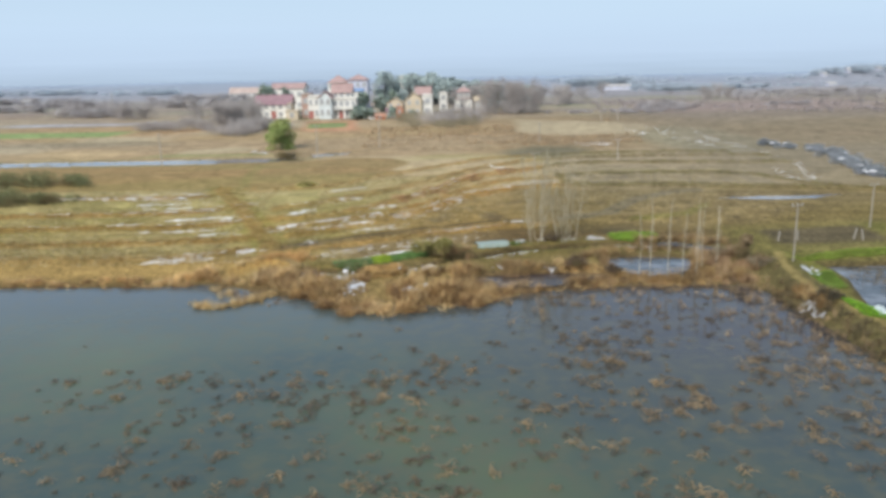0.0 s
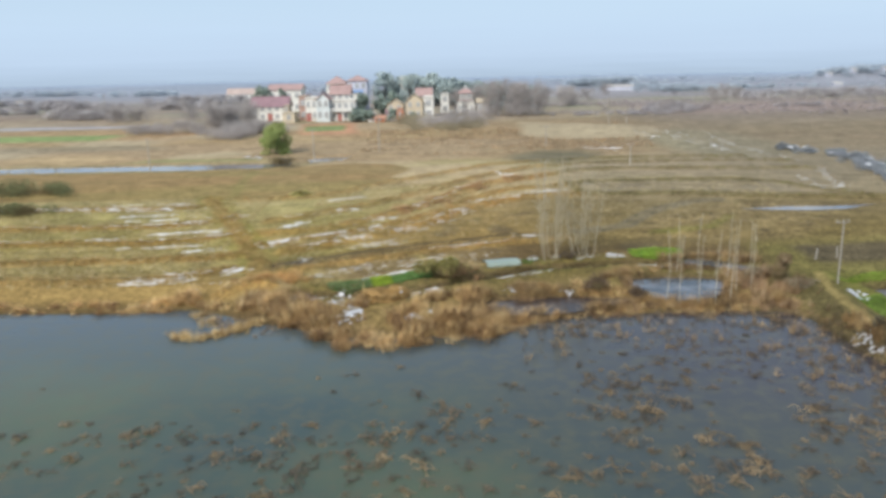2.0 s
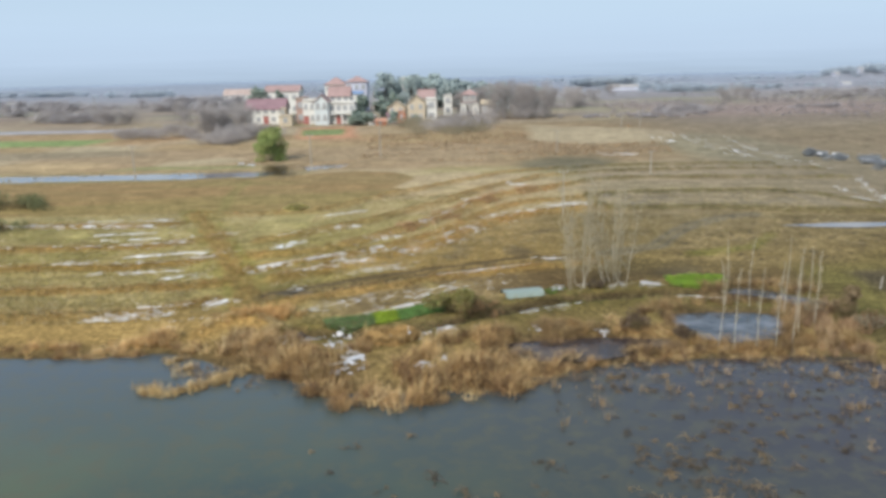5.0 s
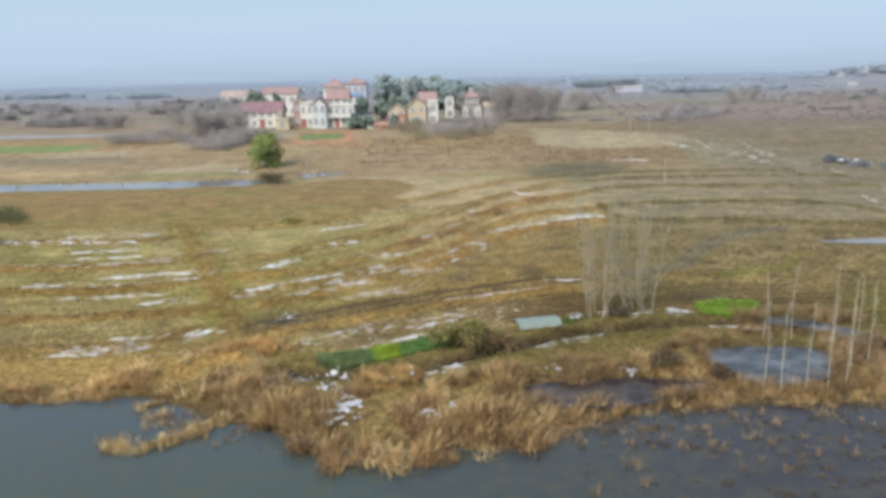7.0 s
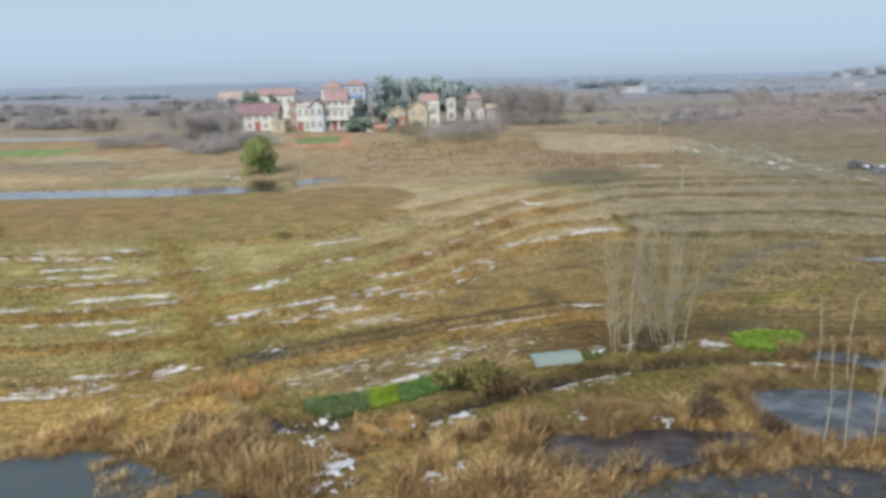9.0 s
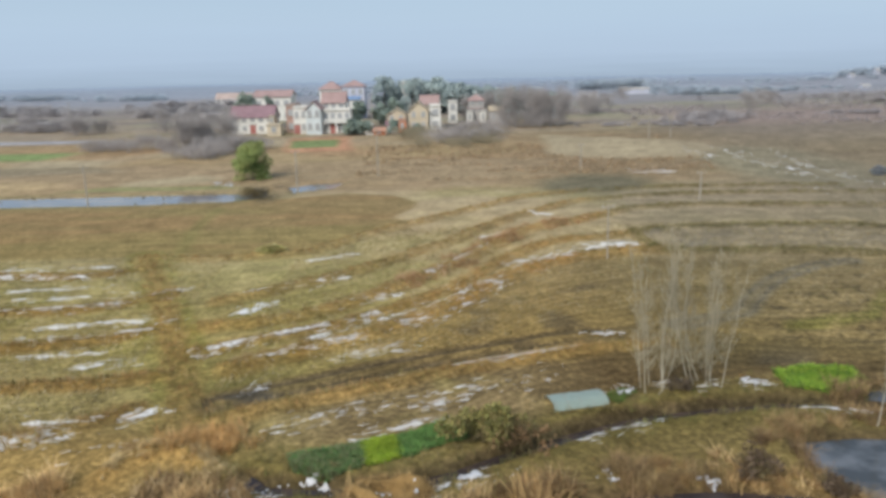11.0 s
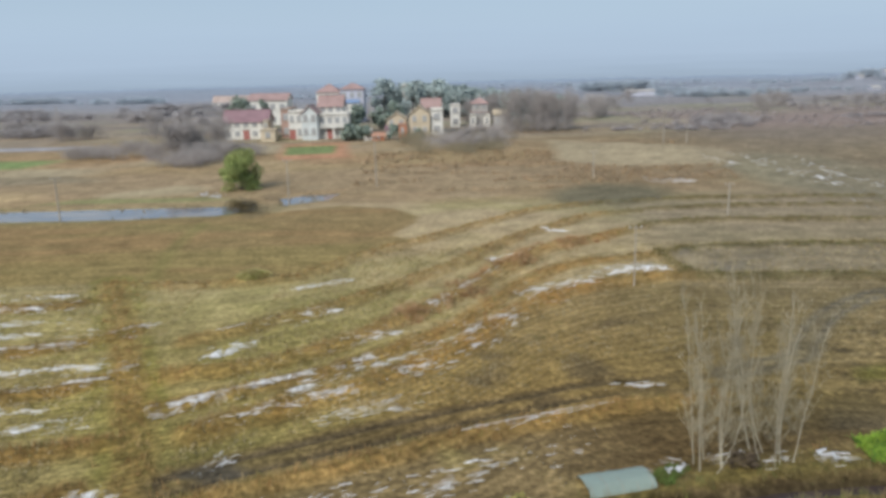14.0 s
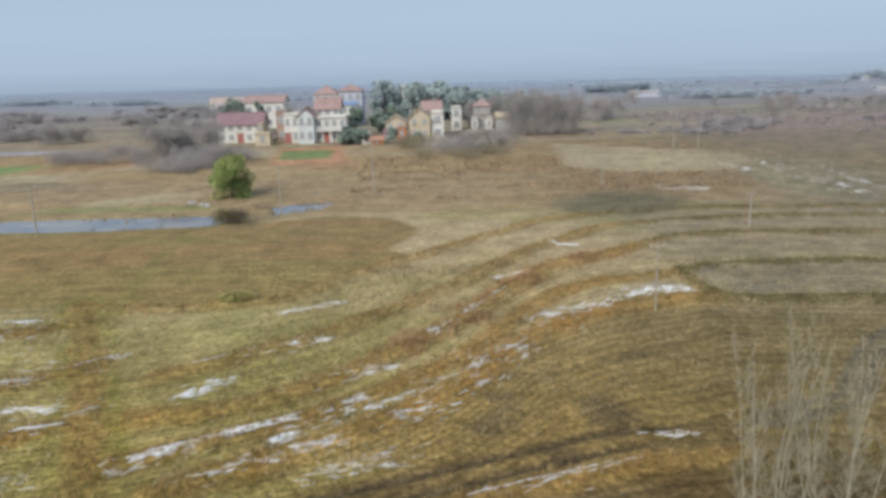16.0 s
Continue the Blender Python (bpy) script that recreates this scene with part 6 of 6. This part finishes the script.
house(-18.0, 229, 2.7, 3, 1.2, WALL_ORANGE, ROOF_ORANGE, 0.5, "gable", "low orange shed with a sheet roof", 1, 1, turn=8, name="shed", pane=0.5)
house(-14.0, 240, 4.7, 8, 4.2, WALL_TAN, ROOF_TAN, 1.6, "front", "low tan house with its gable to the lake", 2, 2, pane=0.8)
house(-14.9, 234.4, 2.8, 2.6, 2.2, WALL_GREY, ROOF_PURPLE, 0.7, "gable", "low grey lean-to with a purple tile roof", 1, 1, name="outbuilding")
house(-12.4, 234.2, 2.0, 2.8, 2.9, WALL_ORANGE, CONCRETE, 0.15, "flat", "small orange-red painted block beside the tan house", 1, 1, name="outbuilding", pane=0.6)
house(-8.3, 239, 4.9, 9, 5.3, WALL_TAN, ROOF_TAN, 2.0, "front", "taller tan house with its gable to the lake", 2, 2, pane=0.8)
house(-5.6, 249, 4.6, 6, 6.4, WALL_TAN, ROOF_RED, 2.0, "gable", "tan rear house with a dull red tile roof", 2, 2)
house(-4.1, 239, 2.9, 7, 5.9, WALL_WHITE, CONCRETE, 0.35, "flat", "white flat-roofed wing beside the tan house", 2, 1)
# the back row
house(-55.5, 288, 11.6, 9, 7.6, WALL_WHITE, ROOF_RED, 1.7, "gable", "white house with a red roof behind the village front", 2, 4)
house(-38.1, 294, 7, 8, 9.4, WALL_WHITE, ROOF_RED, 2.3, "hip", "tall white house with a red roof at the back", 3, 3)
house(-30.4, 292, 7, 8, 10.2, WALL_LAVENDER, ROOF_RED, 1.7, "hip", "lavender-white house with a dark red roof at the back", 3, 3)
house(-30.6, 285, 5, 4, 6.4, WALL_WHITE, ROOF_BLUE, 0.7, "gable", "white annex with a blue sheet roof", 2, 2)
house(-118.5, 480, 20, 8, 3.2, WALL_WHITE, ROOF_SALMON, 3.0, "gable", "long low farm building with a salmon tile roof", 1, 6)
house(0.8, 262, 2.6, 5, 5.8, WALL_WHITE, CONCRETE, 0.3, "flat", "small white house among bare trees", 2, 1)
tower = house(7.6, 263, 4.2, 5, 6.2, WALL_GREY, ROOF_RED, 1.5, "hip", "grey tower house with a tiered red roof and white finial", 3, 2)
part("eave_tier", box(-2.5, -2.9, 3.7, 2.5, 2.9, 3.9, 0.05), ROOF_RED, tower)
mesh_part("finial", tube([(0, 0, 7.6), (0, 0, 7.9), (0, 0, 8.2), (0, 0, 8.6)], [0.3, 0.34, 0.2, 0.08], 8), FRAME_WHITE, tower)
house(5.6, 259.6, 1.7, 2, 3.0, WALL_WHITE, CONCRETE, 0.3, "flat", "white wing of the grey tower house", 1, 1, pane=0.7)
house(9.4, 259.6, 1.7, 2, 3.0, WALL_WHITE, CONCRETE, 0.3, "flat", "white wing of the grey tower house", 1, 1, pane=0.7)
house(13.0, 258, 3.6, 5, 3.6, WALL_GREY, ROOF_TAN, 1.0, "gable", "low grey house under bare trees", 1, 2)
house(-14, 315, 4, 6, 10.8, WALL_WHITE, CONCRETE, 0.3, "flat", "white house half hidden in the pine grove", 3, 2)
for x, y, w, h in ((-222, 422, 6.5, 1.5), (261, 524, 5, 1.5), (300, 615, 3, 1.8), (322, 622, 2.6, 2.4), (345, 618, 4, 1.6), (362, 625, 2.4, 2.8), (384, 612, 3, 2.0), (117, 520, 17, 2.6)):
    house(x, y, w, 6, h, WALL_LAVENDER, WALL_GREY, 1.0, "gable", "distant pale farmhouse on the plain", 1, 2, group="far farmhouses", pane=0.6)


# ---- farm bits ----
def seedbed(x, y, w, d, turn):
    bed = thing("seedbed", x, y, "low seedbed covered with pale green plastic film", "seedbed", turn=turn)
    n, m = 14, 8
    u, v = np.meshgrid(np.linspace(-1, 1, n), np.linspace(-1, 1, m), indexing="ij")
    q = np.random.RandomState(3)
    z = 0.42 * np.sqrt(np.clip(1 - np.abs(v) ** 3, 0, 1)) + q.normal(0, 0.02, u.shape) - 0.05
    verts = np.stack([u * w / 2 + q.normal(0, 0.03, u.shape), v * d / 2, z], -1).reshape(-1, 3)
    a, b = np.meshgrid(np.arange(n - 1), np.arange(m - 1), indexing="ij")
    f = np.stack([a * m + b, (a + 1) * m + b, (a + 1) * m + b + 1, a * m + b + 1], -1).reshape(-1, 4)
    mesh_part("film", (verts, f), FILM, bed)
    for k in range(5):
        s = np.linspace(-1, 1, 9)
        px = (-0.9 + 0.45 * k) * w / 2
        mesh_part("hoop", tube(np.stack([0 * s + px, s * d / 2, 0.42 * np.sqrt(np.clip(1 - np.abs(s) ** 3, 0, 1)) - 0.06], -1), [0.015] * 9, 5), CONCRETE, bed)
    return bed


seedbed(5.2, 81.2, 3.5, 1.9, 14)


def film_tunnel(x, y, w, d, h, turn):
    tunnel = thing("film_tunnel", x, y, "small white plastic film tunnel on the bank", "film tunnel", turn=turn)
    s = np.linspace(0, math.pi, 11)
    rows = np.linspace(-w / 2, w / 2, 7)
    q = np.random.RandomState(9)
    verts = np.array([(px, -math.cos(t) * d / 2, h * math.sin(t) + q.normal(0, 0.03) - 0.05) for px in rows for t in s])
    a, b = np.meshgrid(np.arange(6), np.arange(10), indexing="ij")
    mesh_part("film", (verts, np.stack([a * 11 + b, (a + 1) * 11 + b, (a + 1) * 11 + b + 1, a * 11 + b + 1], -1).reshape(-1, 4)), WHITE_FILM, tunnel)
    for px in (rows[0], rows[-1]):
        bm = bmesh.new()
        bm.faces.new([bm.verts.new((px, -math.cos(t) * d / 2, h * math.sin(t) - 0.05)) for t in s])
        part("end_sheet", bm, WHITE_FILM, tunnel)
    return tunnel


film_tunnel(33.3, 55.6, 2.0, 1.0, 0.45, 75)
for x, y, h, lean in ((36.0, 80.4, 1.1, 6), (38.2, 80.6, 1.1, -5), (44.0, 80.2, 1.2, 14), (44.7, 79.6, 1.2, -12)):
    ob = part("concrete_post", box(-0.06, -0.06, -0.3, 0.06, 0.06, h, 0.015), CONCRETE)
    ob.matrix_world = pose(x, y, float(land(x, y)), 0, lean, 10)
    tagged(ob, "leaning concrete post at the edge of a plot", "post", "posts by the bank")
# dark brambles along the far ditch, with old snow on them
BRAMBLE = material("dark_bramble_twigs", (0.27, 0.29, 0.33), 0.9, 0.8, 0.3, 0.0, 0.3)
for k, (x, y) in enumerate(curved([(66, 158), (69, 152), (72, 147), (72, 139), (70, 131), (68, 124), (67, 117)], 2.3)):
    q = np.random.RandomState(600 + k)
    x, y = x + q.normal(0, 0.8), y + q.normal(0, 0.8)
    bush = shrub(x, y, q.uniform(0.8, 1.5), q.uniform(3.0, 4.6), 600 + k, [(0.2, 0.225, 0.24), (0.22, 0.23, 0.245)], "dark bramble hedge along a ditch, with some snow", 120, "bramble", "brambles along the far ditch", BRAMBLE)
    if k % 3 == 1:
        v, f = joined([(v * q.uniform(0.3, 0.7) + (*q.normal(0, 0.8, 2), q.uniform(0.6, 0.9)), f) for v, f in [clod(640 + m, 0.2, 9) for m in range(5)]])
        mesh_part("snow_cap", (v, f), SNOW, bush)

# reddish reeds sloping from the flooded plot to the foot of the bank
x, y = rng.uniform(25.5, 30.6, 700), rng.uniform(67.5, 76.5, 700)
keep = (shore_gap(x, y) > -0.4) & (rough_noise(x, y, 1.8, 85) > 0.42) & (ring_depth(x, y, WET_PLOT) < -0.3) & (ring_depth(x, y, BLUE_POND) < -0.4) & (reach(x, y, BANK) > 0.9)
x, y = x[keep][:260], y[keep][:260]
strew("corner_reeds", sedges, places_at(x, y, rng, 0.2, 0.62, 0.05), REED, "loose reddish-brown reeds at the lake's corner", "reeds", shades(rng, len(x), [(0.3, 0.19, 0.105), (0.38, 0.25, 0.14), (0.22, 0.14, 0.085), (0.42, 0.3, 0.17)]))

# a heap of cut reeds beside the vegetable plots
heap = thing("reed_heap", -5.6, 71.2, "round heap of golden cut reeds with snow on its rim", "reed heap")
q = np.random.RandomState(44)
u, t = np.meshgrid(np.linspace(0, 1, 9), np.linspace(0, 2 * np.pi, 25)[:-1], indexing="ij")
rise = np.interp(u, [0, 0.35, 0.62, 0.78, 1], [0.0, 0.1, 0.62, 0.58, -0.1]) * (1 + 0.25 * np.sin(2 * t + 0.6)) + q.normal(0, 0.05, u.shape)
lobe = 1 + 0.12 * np.sin(3 * t) + 0.08 * np.cos(2 * t)
verts = np.stack([2.1 * lobe * u * np.cos(t), 1.45 * lobe * u * np.sin(t), rise], -1).reshape(-1, 3)
a, b = np.meshgrid(np.arange(8), np.arange(24), indexing="ij")
c = (b + 1) % 24
mesh_part("mound", (verts, np.stack([a * 24 + b, (a + 1) * 24 + b, (a + 1) * 24 + c, a * 24 + c], -1).reshape(-1, 4)), material("cut_reeds", (0.25, 0.155, 0.06), 0.9, 3.0, 0.3, 0.8, 0.8, gloss=0.1), heap)
fringe = []
for k in range(300):
    v, f = tuft(1300 + k, 5, 0.1, 0.6, 0.024, 0.9, 2)
    ang, rad = q.uniform(0, 6.283), q.uniform(0.5, 1.0)
    fringe.append((v + (2.1 * rad * math.cos(ang), 1.45 * rad * math.sin(ang), 0.16), f))
v, f = joined(fringe)
mesh_part("loose_reeds", (v, f), REED, heap, "", np.repeat(shades(q, len(v) // 6, [(0.36, 0.23, 0.09), (0.2, 0.12, 0.05), (0.45, 0.31, 0.13)]), 6, axis=0), smooth=False)

rim = []
for k in range(10):
    v, f = clod(1500 + k, 0.16, 9)
    ang = q.normal(0.35, 0.55)
    rim.append((v * (q.uniform(0.1, 0.22), q.uniform(0.1, 0.22), 0.6) + (1.5 * math.cos(ang), 1.05 * math.sin(ang), 0.58), f))
mesh_part("snow_rim", joined(rim), SOFT_SNOW, heap)

# rust-coloured grass beside the footpath
x, y = rng.normal(-16.2, 1.3, 160), rng.normal(77.3, 0.8, 160)
strew("rust_grass", sedges, places_at(x, y, rng, 0.3, 0.55, 0.05), REED, "patch of rust-coloured grass beside the footpath", "grass", shades(rng, len(x), [(0.55, 0.33, 0.13), (0.6, 0.38, 0.17), (0.46, 0.27, 0.1)]))


# tall dead weeds on the rough slope below the village and along the bund
x, y = rng.uniform(-18, 44, 5200), rng.uniform(166, 204, 5200)
keep = (rough_noise(x * 0.35, y, 5.0, 121) > 0.47) & (ring_depth(x, y, PLOTS[2][0]) < -1) & (ring_depth(x, y, PLOTS[1][0]) < -1) & (ring_depth(x, y, LONG_POND) < -1)
x, y = x[keep][:1500], y[keep][:1500]
strew("rough_weeds", sedges, places_at(x, y, rng, 0.2, 0.55, 0.05), REED, "tall rusty dead weeds on the rough slope below the village", "weeds", shades(rng, len(x), [(0.38, 0.27, 0.16), (0.34, 0.24, 0.15), (0.42, 0.32, 0.2), (0.3, 0.23, 0.15)]))
line = curved([(-6, 105), (-2, 110.5), (2.8, 118), (8, 125), (13, 128.4)], 0.4)
grid = line[rng.randint(len(line), size=1300)] + rng.normal(0, 1.0, (1300, 2))
grid = grid[rough_noise(grid[:, 0], grid[:, 1], 2.5, 123) > 0.48]
strew("rust_weeds", sedges, places_at(grid[:, 0], grid[:, 1], rng, 0.15, 0.42, 0.05), REED, "rust-coloured dead weeds along a bund between plots", "weeds", shades(rng, len(grid), [(0.42, 0.25, 0.125), (0.36, 0.22, 0.11), (0.48, 0.33, 0.18)]))

# dark rushes along the bank and in the pond behind it
x, y = rng.uniform(28.5, 33, 420), rng.uniform(34, 66, 420)
gap = shore_gap(x, y)
keep = (gap > -0.6) & (gap < 1.6)
x, y = np.r_[x[keep], rng.normal(39.6, 1.2, 110)], np.r_[y[keep], rng.normal(67.2, 1.8, 110)]
strew("bank_rushes", sedges, places_at(x, y, rng, 0.3, 0.62, 0.05), REED, "dark brown rushes along the lake bank", "rushes", shades(rng, len(x), [(0.12, 0.09, 0.05), (0.16, 0.115, 0.06), (0.09, 0.075, 0.045)]))


# hazy far distance all round the plain: a glowing ring added as haze
def far_distance(radius, low, high):
    m = bpy.data.materials.new("haze_distance")
    m.use_nodes = True
    n, l = m.node_tree.nodes, m.node_tree.links
    n.remove(n["Principled BSDF"])
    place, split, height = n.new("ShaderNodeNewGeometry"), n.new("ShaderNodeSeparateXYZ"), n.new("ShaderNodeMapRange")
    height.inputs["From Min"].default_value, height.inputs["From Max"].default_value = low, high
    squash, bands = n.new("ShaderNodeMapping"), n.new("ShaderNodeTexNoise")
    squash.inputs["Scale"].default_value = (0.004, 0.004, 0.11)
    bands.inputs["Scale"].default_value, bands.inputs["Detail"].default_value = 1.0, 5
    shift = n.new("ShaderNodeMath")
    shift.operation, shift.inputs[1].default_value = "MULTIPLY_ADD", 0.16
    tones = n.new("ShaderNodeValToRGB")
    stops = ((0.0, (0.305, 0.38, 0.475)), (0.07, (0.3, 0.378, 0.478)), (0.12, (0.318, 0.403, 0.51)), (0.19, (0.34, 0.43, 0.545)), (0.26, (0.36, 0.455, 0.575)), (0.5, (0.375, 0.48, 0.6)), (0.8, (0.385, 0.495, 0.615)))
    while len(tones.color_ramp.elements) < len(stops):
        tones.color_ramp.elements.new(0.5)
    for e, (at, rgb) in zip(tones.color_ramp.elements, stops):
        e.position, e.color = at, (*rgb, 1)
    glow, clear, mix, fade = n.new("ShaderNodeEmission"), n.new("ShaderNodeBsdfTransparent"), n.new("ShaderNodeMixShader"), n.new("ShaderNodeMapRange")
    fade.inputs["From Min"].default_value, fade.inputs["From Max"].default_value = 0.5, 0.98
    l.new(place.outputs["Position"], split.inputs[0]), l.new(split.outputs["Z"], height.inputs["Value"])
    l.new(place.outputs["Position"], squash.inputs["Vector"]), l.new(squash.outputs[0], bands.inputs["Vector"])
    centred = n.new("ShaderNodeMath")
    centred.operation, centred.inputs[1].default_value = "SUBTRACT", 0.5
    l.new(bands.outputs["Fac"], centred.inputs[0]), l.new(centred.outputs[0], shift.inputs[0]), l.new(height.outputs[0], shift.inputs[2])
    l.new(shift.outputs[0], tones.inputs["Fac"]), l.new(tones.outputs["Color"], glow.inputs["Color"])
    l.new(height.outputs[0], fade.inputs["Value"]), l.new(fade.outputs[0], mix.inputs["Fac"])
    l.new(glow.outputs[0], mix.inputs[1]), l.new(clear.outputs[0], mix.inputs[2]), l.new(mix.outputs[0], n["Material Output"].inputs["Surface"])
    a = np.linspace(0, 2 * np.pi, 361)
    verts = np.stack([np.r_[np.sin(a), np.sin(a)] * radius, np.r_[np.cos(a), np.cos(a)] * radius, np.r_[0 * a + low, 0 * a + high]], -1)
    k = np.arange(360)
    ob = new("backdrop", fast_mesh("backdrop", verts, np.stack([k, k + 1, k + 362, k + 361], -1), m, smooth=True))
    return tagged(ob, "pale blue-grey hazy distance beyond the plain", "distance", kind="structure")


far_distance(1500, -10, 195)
